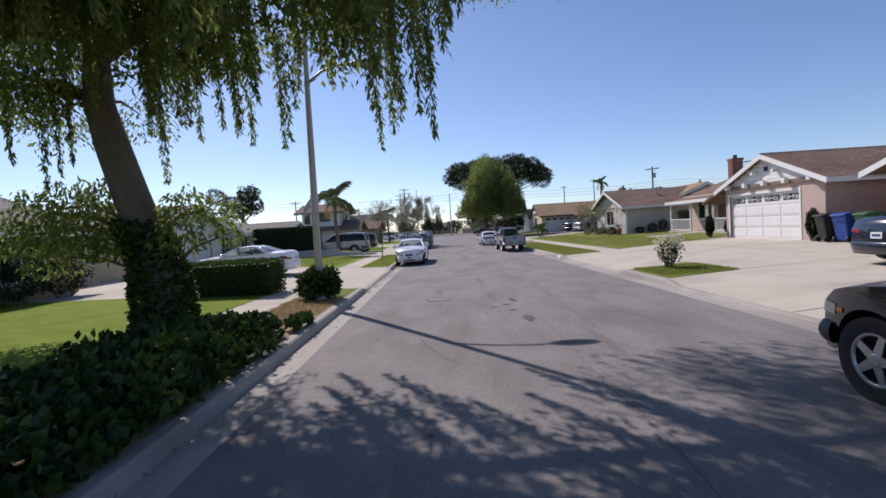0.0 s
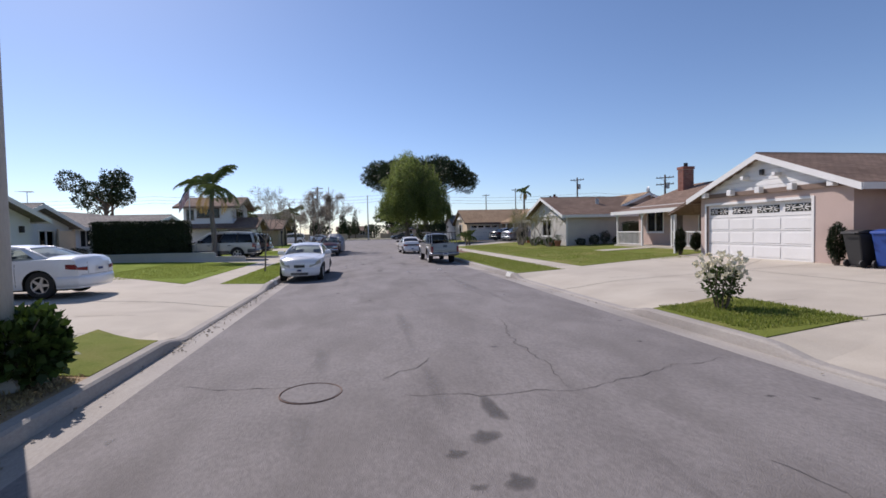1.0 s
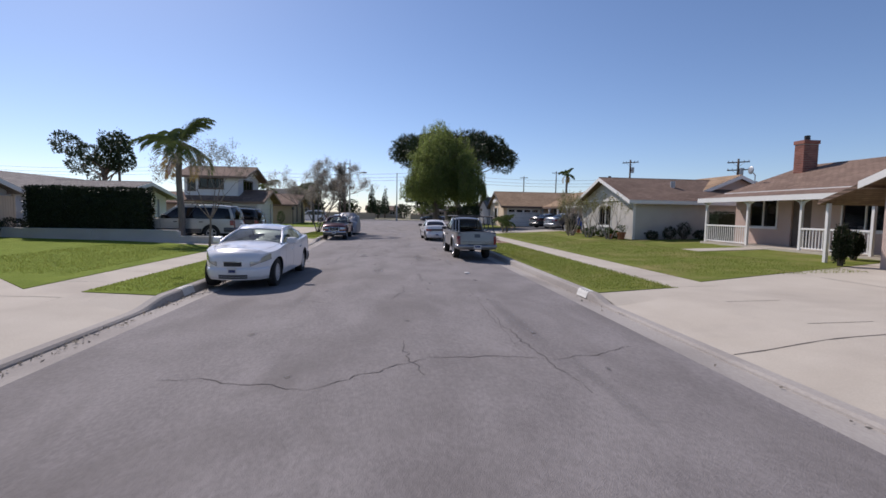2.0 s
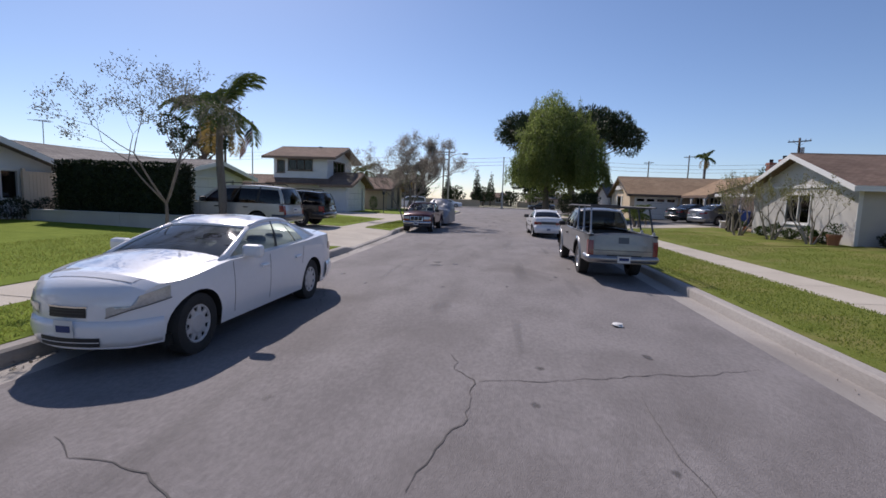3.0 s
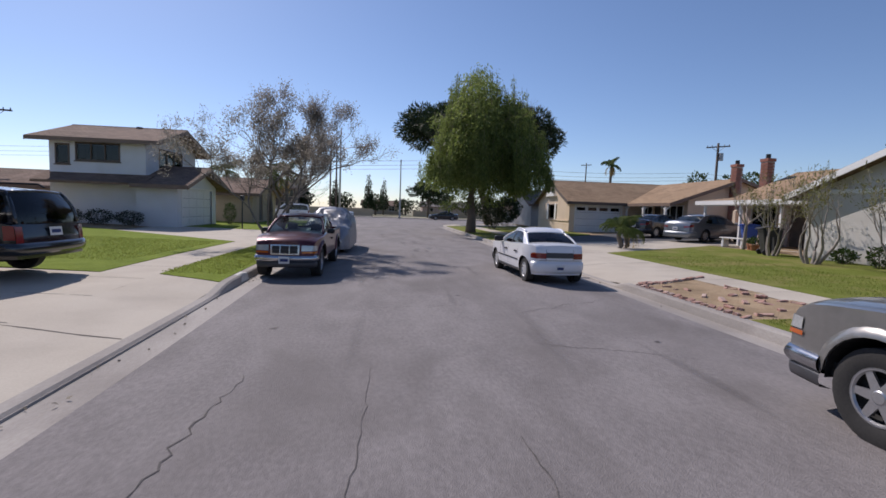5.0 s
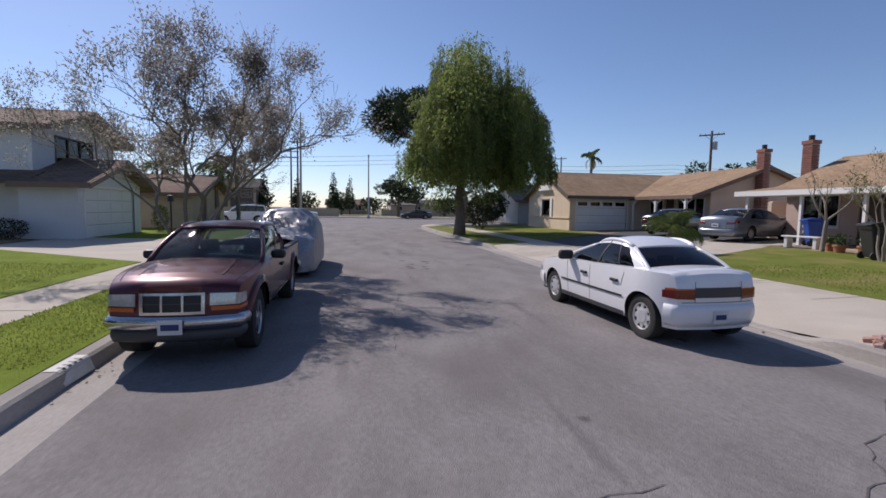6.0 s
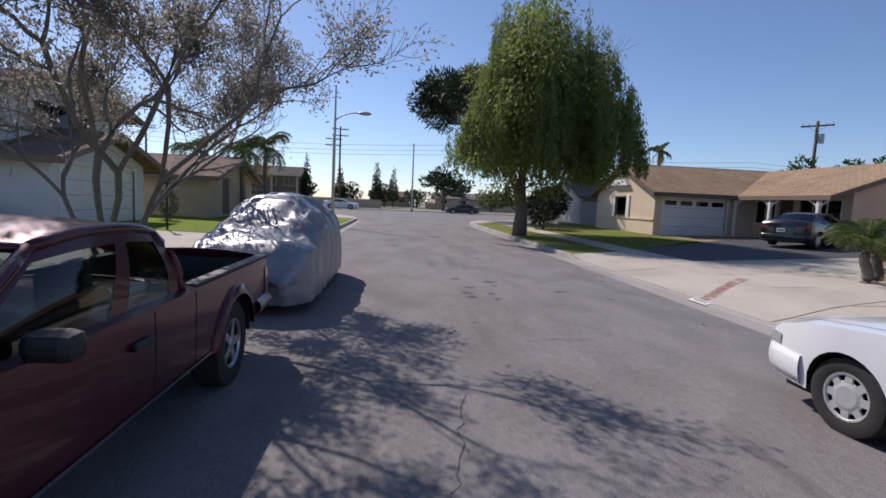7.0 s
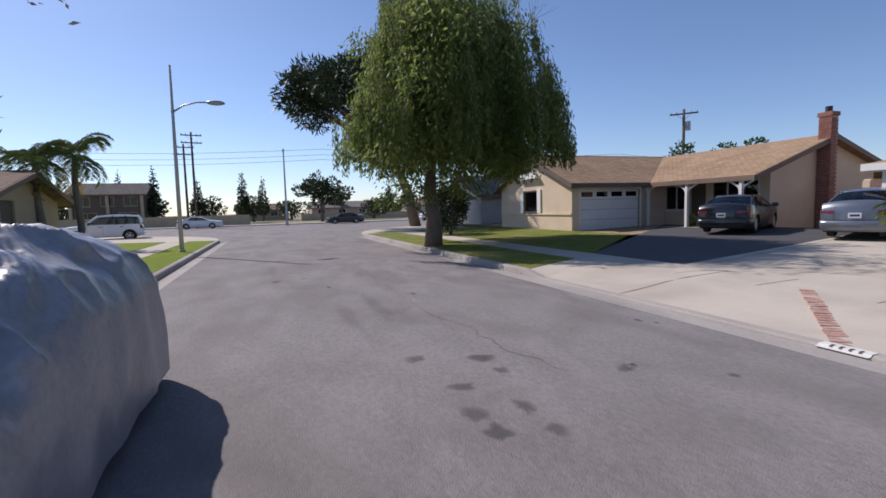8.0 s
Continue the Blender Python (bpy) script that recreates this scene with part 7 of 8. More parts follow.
def shrub(name, x, y, label, size, count, leaf, width, mat, seed, boxy=False, bare=0.0, category="shrub", dz=0.0, core=None):
    """Leaves filling a rounded or clipped form round a twiggy core."""
    g = np.random.default_rng(seed)
    ob = thing(name, pose(x, y, ground_z(x, y) + dz), label, category)
    sx, sy, sz = size
    bm = bmesh.new()
    for k in range(9):
        a = k * math.tau / 9
        tube(bm, [(0.1 * sx * math.cos(a), 0.1 * sy * math.sin(a), -0.03), (0.25 * sx * math.cos(a), 0.25 * sy * math.sin(a), sz * 0.45), (0.36 * sx * math.cos(a + 0.3), 0.36 * sy * math.sin(a + 0.3), sz * 0.85)], [0.016, 0.012, 0.006], 5)
    part("woody_core", bm, BARK, ob)
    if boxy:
        # solid dark box behind the leaves: the hedge's inner shade put into colour
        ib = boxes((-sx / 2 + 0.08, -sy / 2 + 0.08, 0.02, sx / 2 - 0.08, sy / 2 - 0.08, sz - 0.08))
        part("shade_core", ib, LEAF_DEEP, ob)
        pos, way = [], []
        areas = [(sy * sz, 0), (sy * sz, 1), (sx * sz, 2), (sx * sz, 3), (sx * sy, 4)]
        tot = sum(a for a, k in areas)
        for ar, k in areas:
            n = int(count * ar / tot)
            u, v, w = g.uniform(-0.5, 0.5, n), g.uniform(0, 1, n), g.uniform(-0.10, 0.03, n)
            for i in range(n):
                b = 0.05 * noise.noise((u[i] * sx * 1.2, v[i] * sz * 1.5, k + seed)) + w[i]
                if k < 2:
                    s = -1 if k == 0 else 1
                    pos.append((s * (sx / 2 + b), u[i] * sy, v[i] * sz)); way.append((s, 0, 0.4))
                elif k < 4:
                    s = -1 if k == 2 else 1
                    pos.append((u[i] * sx, s * (sy / 2 + b), v[i] * sz)); way.append((0, s, 0.4))
                else:
                    pos.append((u[i] * sx, (v[i] - 0.5) * sy, sz + b)); way.append((0, 0, 1))
    else:
        d = g.normal(0, 1, (count, 3))
        d /= np.linalg.norm(d, axis=1)[:, None]
        r = g.uniform(0.35 if bare else 0.6, 1.0, count)
        pos, way = [], []
        for k in range(count):
            lump = 0.85 + 0.3 * noise.noise((d[k][0] * 2 + seed, d[k][1] * 2, d[k][2] * 2))
            z = sz * 0.5 + d[k][2] * sz * 0.5 * r[k] * lump
            pos.append((d[k][0] * sx / 2 * r[k] * lump, d[k][1] * sy / 2 * r[k] * lump, max(0.01, z)))
            way.append((d[k][0], d[k][1], d[k][2] + 0.3))
    leaf_mesh("leaves", pos, way, leaf, width, mat, ob, 0.6)
    return ob


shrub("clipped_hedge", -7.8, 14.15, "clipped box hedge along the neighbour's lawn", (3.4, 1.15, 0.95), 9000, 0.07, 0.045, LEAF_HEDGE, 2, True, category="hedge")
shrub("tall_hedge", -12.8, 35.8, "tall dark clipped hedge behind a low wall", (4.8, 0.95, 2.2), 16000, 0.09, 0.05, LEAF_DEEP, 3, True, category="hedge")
rose = shrub("rose_bush", 5.45, 14.25, "open rose bush with cream blossoms on the grass island", (0.72, 0.72, 0.92), 620, 0.07, 0.05, LEAF_HEDGE, 4, bare=1)
gp = np.random.default_rng(5)
pp = []
for k in range(88):
    a, r = gp.uniform(0, math.tau), gp.uniform(0.15, 0.42)
    c = np.array((r * math.cos(a), r * math.sin(a), gp.uniform(0.55, 1.0)))
    for q in range(9):
        pp.append((c, gp.normal(0, 1, 3) + np.array((0, 0, 0.4))))
leaf_mesh("blossoms", [p for p, w in pp], [w for p, w in pp], 0.06, 0.055, PETAL, rose, 0.2)
shrub("ivy_mound", -4.42, 12.3, "mound of ivy round the foot of the lamp post", (1.25, 1.2, 0.85), 2600, 0.11, 0.09, LEAF_IVY, 6, category="ivy")
for k, (px, py, sx, sz) in enumerate(((13.42, 18.98, 0.55, 1.4), (13.3, 26.0, 0.5, 1.3), (15.2, 27.4, 0.6, 1.0))):
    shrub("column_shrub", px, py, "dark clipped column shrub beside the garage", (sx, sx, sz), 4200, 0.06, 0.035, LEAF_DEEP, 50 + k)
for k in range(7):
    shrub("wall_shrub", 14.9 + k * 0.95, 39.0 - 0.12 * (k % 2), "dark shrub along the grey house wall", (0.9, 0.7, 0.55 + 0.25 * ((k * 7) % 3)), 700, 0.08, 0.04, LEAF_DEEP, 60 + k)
for k in range(5):
    shrub("wall_shrub", 13.5, 40.3 + k * 1.15, "green shrub at the foot of the gable wall", (0.6, 0.9, 0.5 + 0.2 * (k % 2)), 500, 0.09, 0.045, LEAF_HEDGE, 70 + k)
for k in range(3):
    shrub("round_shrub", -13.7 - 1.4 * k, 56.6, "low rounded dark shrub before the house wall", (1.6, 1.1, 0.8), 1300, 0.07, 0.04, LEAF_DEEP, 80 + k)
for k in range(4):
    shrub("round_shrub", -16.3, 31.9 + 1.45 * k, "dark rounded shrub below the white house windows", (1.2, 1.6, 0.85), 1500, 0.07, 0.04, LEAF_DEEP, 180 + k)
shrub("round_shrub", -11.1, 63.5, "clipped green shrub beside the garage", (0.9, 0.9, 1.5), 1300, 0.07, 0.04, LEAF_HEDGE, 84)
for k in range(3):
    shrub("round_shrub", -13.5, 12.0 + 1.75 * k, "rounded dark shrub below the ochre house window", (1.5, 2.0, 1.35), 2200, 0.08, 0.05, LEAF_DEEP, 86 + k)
for k in range(4):
    shrub("door_shrub", 17.3, 60.9 + 0.8 * k, "small green plant before the porch", (0.6, 0.6, 0.55), 320, 0.12, 0.04, LEAF_HEDGE, 90 + k)
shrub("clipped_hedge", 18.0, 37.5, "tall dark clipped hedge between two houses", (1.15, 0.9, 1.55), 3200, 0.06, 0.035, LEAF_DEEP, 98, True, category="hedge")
shrub("side_tree", 10.8, 78.0, "dense dark shrubs beyond the cream house", (3.0, 4.0, 3.2), 4000, 0.2, 0.1, LEAF_FAR, 95)
shrub("side_tree", 7.6, 70.0, "low dark tree under the pepper tree", (2.4, 2.4, 2.6), 2600, 0.16, 0.08, LEAF_DEEP, 96)

# ivy over the verge bed and up the trunk
gi = np.random.default_rng(12)
pos, way = [], []
for k in range(15000):
    yy = 9.2 - 13.5 * gi.uniform() ** 1.5
    xx = gi.uniform(-6.2, -3.78)
    edge = smoothstep(-3.75, -4.5, xx) * smoothstep(9.3, 8.0, yy)
    hgt = 0.10 + 0.36 * edge * (0.7 + 0.6 * noise.noise((xx * 1.3, yy * 1.3, 0)))
    if yy > 7.6 and noise.noise((xx * 2, yy * 2, 5)) < -0.1:
        continue
    pos.append((xx, yy, 0.16 + hgt * gi.uniform(0.35, 1.0)))
    way.append((0.35, -0.1, 0.8))
ivy = tagged(leaf_mesh("ivy_bed", pos, way, 0.13, 0.11, LEAF_IVY, None, 0.7), "dense ivy covering the verge bed", "ivy", kind="stuff")
pos, way = [], []
for k in range(2200):
    a, zz = gi.uniform(0, math.tau), gi.uniform(0.1, 2.1) ** 1.0
    r = 0.36 + 0.10 * (2.2 - zz) * gi.uniform(0.2, 1)
    lean = -0.05 * min(zz, 1.2) - 0.35 * max(0, zz - 1.2)
    pos.append((-6.4 + lean + r * math.cos(a), 8.98 + r * math.sin(a), 0.15 + zz))
    way.append((math.cos(a), math.sin(a), 0.3))
tagged(leaf_mesh("trunk_ivy", pos, way, 0.13, 0.10, LEAF_IVY, None, 0.6), "ivy climbing the pepper tree trunk", "ivy", kind="stuff")


# blades along the edges and over the nearest lawns
def grass(name, areas, count, height, label, mat=GRASS_BLADE, spread=0.45):
    g = np.random.default_rng(len(name))
    pos, way = [], []
    tot = sum((x1 - x0) * (y1 - y0) for x0, x1, y0, y1 in areas)
    for x0, x1, y0, y1 in areas:
        n = int(count * (x1 - x0) * (y1 - y0) / tot)
        xs, ys = g.uniform(x0, x1, n), g.uniform(y0, y1, n)
        for x, y in zip(xs, ys):
            pos.append((x, y, ground_z(x, y) + 0.005))
            way.append((0, 0, 1))
    return tagged(leaf_mesh(name, pos, way, height, 0.016, mat, None, spread), label, "grass", kind="stuff")


grass("island_grass", [(4.6, 6.6, 12.7, 14.85)], 7000, 0.06, "uneven grass of the small island")
grass("dry_grass", [(-5.15, -3.86, 9, 12.6)], 6500, 0.06, "dry straw and dead grass on the bare verge", STRAW, 1.3)
grass("verge_grass", [(4.6, 6.4, 22.92, 37.75)], 20000, 0.035, "short grass on the verge by the east kerb")
grass("west_verge_grass", [(-5.15, -3.84, 22.6, 32.99), (-5.5, -4.2, 41.51, 49.18)], 16000, 0.035, "short grass on the verge by the west kerb")

grass("lawn_grass", [(7.8, 12.8, 24.6, 38.2), (7.8, 11.0, 38.8, 47.5)], 26000, 0.036, "short patchy grass of the east front lawns")
grass("west_lawn_grass", [(-10.6, -6.7, 24.6, 33.0), (-11.5, -7.0, 43.0, 49.4)], 26000, 0.036, "short mown grass of the west front lawns")

# ---- poles, street furniture, far side of the cross street ----
def street_lamp(x, y, label, h, r0, arm_z, arm, way, mat, lean=0.0):
    ob = thing("street_lamp", pose(x, y, ground_z(x, y), 0, lean, 0), label, "street lamp", "street lamps")
    part("pole", tube(bmesh.new(), [(0, 0, -0.1), (0, 0, h * 0.5), (0, 0, h)], [r0, r0 * 0.8, r0 * 0.5], 12), mat, ob, smooth=True)
    part("base", tube(bmesh.new(), [(0, 0, -0.05), (0, 0, 0.06), (0, 0, 0.12)], [r0 * 1.6, r0 * 1.5, r0 * 1.05], 12), CONCRETE, ob)
    part("arm", tube(bmesh.new(), [(0, 0, arm_z), (way * arm * 0.3, 0, arm_z + 0.28), (way * arm * 0.65, 0, arm_z + 0.42), (way * arm, 0, arm_z + 0.45)], [0.04, 0.035, 0.03, 0.03], 8), STEEL, ob, smooth=True)
    bm = bmesh.new()
    bmesh.ops.create_uvsphere(bm, u_segments=14, v_segments=8, radius=1.0)
    bmesh.ops.scale(bm, vec=(0.36, 0.15, 0.10), verts=bm.verts)
    bmesh.ops.translate(bm, vec=(way * (arm + 0.25), 0, arm_z + 0.44), verts=bm.verts)
    part("lamp_head", bm, STEEL, ob, "grey cobra-head lamp", smooth=True)
    part("band", tube(bmesh.new(), [(0, 0, arm_z - 0.06), (0, 0, arm_z + 0.06)], r0 * 0.72, 12), STEEL, ob)
    return ob


street_lamp(-4.38, 12.2, "tall spun concrete lamp post in a mound of ivy", 7.5, 0.10, 5.4, 1.2, 1, POLE_CONCRETE, 0.5)
street_lamp(-4.6, 67.8, "tall concrete lamp post on the corner verge", 7.3, 0.085, 5.5, 1.3, 1, POLE_CONCRETE, 0.3)


def utility_pole(x, y, h, label, arms=1, turn=0, box_on=False):
    ob = thing("utility_pole", pose(x, y, -0.1, 0, 0, turn), label, "utility pole", "utility poles")
    part("pole", tube(bmesh.new(), [(0, 0, 0), (0, 0, h)], [0.17, 0.11], 10), POLE_WOOD, ob, smooth=True)
    for k in range(arms):
        z = h - 0.4 - 0.9 * k
        arm = part("crossarm", boxes((-1.15, -0.06, z - 0.06, 1.15, 0.06, z + 0.06)), POLE_WOOD, ob)
        for xx in (-1.05, -0.6, 0.6, 1.05):
            part("insulator", tube(bmesh.new(), [(xx, 0, z + 0.06), (xx, 0, z + 0.22)], [0.05, 0.035], 7), STEEL, arm)
        part("brace", tube(bmesh.new(), [(-0.6, 0.07, z - 0.05), (0, 0.09, z - 0.55), (0.6, 0.07, z - 0.05)], 0.02, 5), STEEL, arm)
    if box_on:
        part("transformer", tube(bmesh.new(), [(0.35, 0, h - 1.9), (0.35, 0, h - 1.1)], 0.22, 10), STEEL, ob)
    return ob


POLES = [(34.3, 79.8, 10.0, 1, True), (33.0, 132.0, 11.5, 1, False), (40.0, 128.0, 12.6, 1, False), (-10.8, 114.0, 10.6, 2, False), (-9.6, 112.0, 11.8, 2, False), (-31.0, 72.0, 8.6, 1, False), (40.5, 66.0, 8.8, 2, True), (-34.0, 108.0, 10.0, 1, False)]
for px, py, ph, n_arm, bx in POLES:
    utility_pole(px, py, ph, "dark wooden utility pole with crossarm above the roofs", n_arm, -50 if px > 0 else 10, bx)
far_pole = thing("signal_mast", pose(0.9, 110.0, 0.0), "slender grey steel mast beyond the cross street", "mast")
part("pole", tube(bmesh.new(), [(0, 0, 0), (0, 0, 9.4)], [0.14, 0.08], 10), STEEL, far_pole)
part("base", tube(bmesh.new(), [(0, 0, -0.05), (0, 0, 0.3)], 0.25, 10), CONCRETE, far_pole)
part("cap", tube(bmesh.new(), [(0, 0, 9.2), (0, 0, 9.6)], 0.12, 8), STEEL, far_pole)
wires = thing("power_lines", pose(0, 112, 8.0), "thin dark power lines along the cross street", "power line")
for k, z in enumerate((1.9, 1.2, 0.6)):
    part("wire", tube(bmesh.new(), [(-90 + 6 * i, 0.3 * k, z - 0.9 * math.sin(math.pi * ((i * 6) % 48) / 48)) for i in range(31)], 0.022, 4), BLACK_PLASTIC, wires)


# far houses, walls and trees
def far_house(x0, x1, y0, y1, eave, top, wall, roof, label, axis="x", trim=BROWN_TRIM):
    h = House((x0 + x1) / 2, (y0 + y1) / 2, label)
    h.o.z = 0.0
    h.ob.matrix_basis = pose(*h.o)
    n = max(1, int((x1 - x0) / 4.5))
    hs = [(x0 + (x1 - x0) * (k + 0.3) / n, x0 + (x1 - x0) * (k + 0.3) / n + 1.5, 1.0, 2.1) for k in range(n)]
    h.wing(axis, x0, x1, y0, y1, eave, top, wall, roof, {"s": hs}, 0.5, 0.4, trim=trim, base=0.1)
    for a, b, c, d in hs:
        h.window("x", -1, y0, a, b, c, d, 2)
    return h


far_house(13.5, 25.0, 78.5, 86.0, 2.6, 4.0, STUCCO_GREY, ROOF_GREY_X, "low grey house beyond the cream house")
far_house(-58, -42, 148, 156, 2.6, 4.0, STUCCO_TAN, ROOF_BROWN_X, "low tan house across the cross street")
far_house(8.0, 22.0, 158, 166, 2.5, 3.8, STUCCO_PINK, ROOF_GREY_X, "low rosy house across the cross street")
far_house(-8.0, 3.0, 160, 167, 2.4, 3.6, STUCCO_TAN, ROOF_BROWN_X, "low tan house across the cross street")
far_house(30.0, 44.0, 156, 164, 2.5, 3.9, STUCCO_GREY, ROOF_BROWN_X, "low grey house across the cross street")
h = House(-24.5, 138.0, "dark two-storey house with tiled roof across the cross street")
h.o.z = 0.0
h.ob.matrix_basis = pose(*h.o)
h.wing("x", -30.0, -20.0, 135.0, 143.0, 5.4, 7.0, DARK_WOOD, ROOF_TILE_X, {"s": [(-29.0, -27.3, 3.4, 4.8), (-25.8, -24.1, 3.4, 4.8), (-22.7, -20.9, 3.4, 4.8), (-29.0, -26.5, 0.6, 2.3), (-23.5, -21.0, 0.6, 2.3)]}, 0.8, 0.6, trim=BROWN_TRIM, base=0.1)
for a, b, c, d in ((-29.0, -27.3, 3.4, 4.8), (-25.8, -24.1, 3.4, 4.8), (-22.7, -20.9, 3.4, 4.8), (-29.0, -26.5, 0.6, 2.3), (-23.5, -21.0, 0.6, 2.3)):
    h.window("x", -1, 135.0, a, b, c, d, 2, trim=STUCCO_TAN)
for xx in (-29.8, -24.9, -20.2):
    h.add("column", boxes((xx - 0.2, 134.6, 0, xx + 0.2, 135.0, 5.3)), STUCCO_TAN)


def block_wall(name, x0, y0, x1, y1, z0, height, label, mat=STUCCO_TAN, thick=0.18):
    ob = thing(name, pose(x0, y0, z0, 0, 0, math.degrees(math.atan2(y1 - y0, x1 - x0))), label, "wall")
    L = math.hypot(x1 - x0, y1 - y0)
    part("wall", boxes((0, -thick / 2, -0.6, L, thick / 2, height)), mat, ob)
    part("coping", boxes((-0.02, -thick / 2 - 0.03, height, L + 0.02, thick / 2 + 0.03, height + 0.06)), mat, ob, bevel=0.01)
    n = max(2, int(L / 2.6))
    for k in range(n + 1):
        part("pilaster", boxes((L * k / n - 0.1, -thick / 2 - 0.025, -0.6, L * k / n + 0.1, thick / 2 + 0.025, height)), mat, ob)
    return ob


block_wall("boundary_wall", -70, 124, -4, 124, -0.1, 1.5, "long tan boundary wall beyond the cross street")
block_wall("boundary_wall", 5, 146, 70, 146, -0.1, 1.3, "low wall before the far houses")
block_wall("low_wall", -16.0, 35.2, -8.9, 35.0, ground_z(-12, 35.90), 0.42, "low grey block wall before the hedge", STUCCO_GREY)
block_wall("low_wall", -8.88, 35.0, -7.3, 34.950, ground_z(-8, 35.70), 0.24, "lower end of the grey block wall", STUCCO_GREY)
block_wall("garden_fence", 19.6, 57.6, 27.0, 57.6, ground_z(20, 57), 1.75, "cream garden wall beside the chimney", STUCCO_CREAM)
block_wall("side_wall", -16.0, 22.0, -16.0, 16.0, ground_z(-16, 20), 1.7, "ochre garden wall beside the driveway", STUCCO_TAN)

gf = random.Random(3)
for k in range(26):
    fx, fy = -95 + k * 7.6 + gf.uniform(-2, 2), gf.uniform(135, 170)
    hh = gf.uniform(3.2, 6.5)
    bl = [(gf.gauss(0, 1.4), gf.gauss(0, 1.0), hh * gf.uniform(0.5, 0.95), gf.uniform(1.2, 2.3), gf.uniform(1.0, 1.8)) for q in range(6)]
    clump_tree("far_tree", fx, fy, "distant grey-green tree behind the far houses", "tree", [(0, 0, 0), (0.1, 0, hh * 0.4), (0.1, 0, hh * 0.6)], [0.25, 0.2, 0.12], bl, 700, 0.6, 0.35, LEAF_FAR, BARK, 200 + k)
for k, (fx, fy, hh) in enumerate(((-5.5, 140, 9.0), (-13, 142, 8.0), (-19, 138, 9.5), (-2.2, 150, 8.5), (14.5, 160, 7.5), (24, 150, 8.0), (-27, 150, 10.0))):
    bl = [(0, 0, hh * (0.25 + 0.1 * q), 1.5 * (1 - q / 8.5), 0.9) for q in range(8)]
    clump_tree("cypress_tree", fx, fy, "distant dark pointed conifer", "tree", [(0, 0, 0), (0, 0, hh * 0.5), (0, 0, hh)], [0.2, 0.15, 0.04], bl, 900, 0.5, 0.25, LEAF_DARK, BARK, 300 + k, False)
bl = [(gf.gauss(0, 1.7), gf.gauss(0, 1.4), 5.2 + gf.uniform(-1.7, 1.9), gf.uniform(1.2, 1.9), gf.uniform(1.0, 1.5)) for q in range(12)]
clump_tree("dark_tree", 7.0, 126.5, "dark rounded tree beyond the mast", "tree", [(0, 0, 0), (0, 0, 2.5), (0, 0, 4.5)], [0.3, 0.25, 0.15], bl, 2600, 0.5, 0.25, LEAF_DARK, BARK, 400)
bl = [(gf.gauss(0, 1.8), gf.gauss(0, 1.4), 6.4 + gf.uniform(-1.4, 1.2), gf.uniform(1.1, 1.8), gf.uniform(0.9, 1.4)) for q in range(11)]
clump_tree("dark_tree", -27.0, 62.0, "dark tree behind the hedged house", "tree", [(0, 0, 0), (0, 0, 2.5), (0, 0, 5.0)], [0.3, 0.25, 0.15], bl, 7500, 0.22, 0.13, LEAF_DARK, BARK, 401)
bl = [(gf.gauss(0, 1.2), gf.gauss(0, 1.2), 4.6 + gf.uniform(-0.8, 0.6), gf.uniform(0.8, 1.3), gf.uniform(0.6, 0.9)) for q in range(8)]
clump_tree("garden_tree", 30.0, 74.0, "leafy garden tree behind the cream house", "tree", [(0, 0, 0), (0, 0, 2.0), (0, 0, 3.6)], [0.2, 0.16, 0.1], bl, 1800, 0.3, 0.15, LEAF_HEDGE, BARK, 402)

sedan(heading(-9.0, 109.5, 90, 0.0), "white car passing stop at the far kerb", WHITE_CAR, L=4.7, H=1.45)
sedan(heading(8.2, 110.0, -90, 0.0), "dark sedan parked along the cross street", BLACK_CAR, L=4.7, H=1.45)
suv(heading(21.0, 110.0, -90, 0.0), "white van parked along the cross street", WHITE_CAR, L=4.8, H=1.8)
suv(pose(-11.8, 84.5, 0.0, 0, 0, 100), "white utility vehicle parked at the street corner", WHITE_CAR, L=4.6, H=1.8, glass=CAR_GLASS)


# bins
def wheelie_bin(x, y, mat, label, turn=0.0):
    ob = thing("wheelie_bin", pose(x, y, ground_z(x, y), 0, 0, turn), label, "bin", "bins by the garage")
    bm = bmesh.new()
    lo = [(-0.23, -0.24, 0.06), (0.23, -0.24, 0.06), (0.23, 0.2, 0.06), (-0.23, 0.2, 0.06)]
    hi = [(-0.29, -0.33, 0.98), (0.29, -0.33, 0.98), (0.29, 0.36, 0.98), (-0.29, 0.36, 0.98)]
    a, b = [bm.verts.new(p) for p in lo], [bm.verts.new(p) for p in hi]
    bm.faces.new(a[::-1]), bm.faces.new(b)
    for k in range(4):
        bm.faces.new((a[k], a[(k + 1) % 4], b[(k + 1) % 4], b[k]))
    part("body", bm, mat, ob, bevel=0.03)
    part("lid", prism(bmesh.new(), [(-0.31, -0.37, 0.985), (-0.31, 0.40, 0.985), (-0.31, 0.40, 1.03), (-0.31, 0.1, 1.09), (-0.31, -0.37, 1.03)], (0.62, 0, 0)), mat, ob, bevel=0.02)
    part("handle", tube(bmesh.new(), [(-0.24, 0.44, 0.98), (0.24, 0.44, 0.98)], 0.02, 8), mat, ob)
    for sx in (-1, 1):
        part("wheel", tube(bmesh.new(), [(sx * 0.24, 0.22, 0.11), (sx * 0.29, 0.22, 0.11)], 0.11, 14), BLACK_PLASTIC, ob)
    return ob


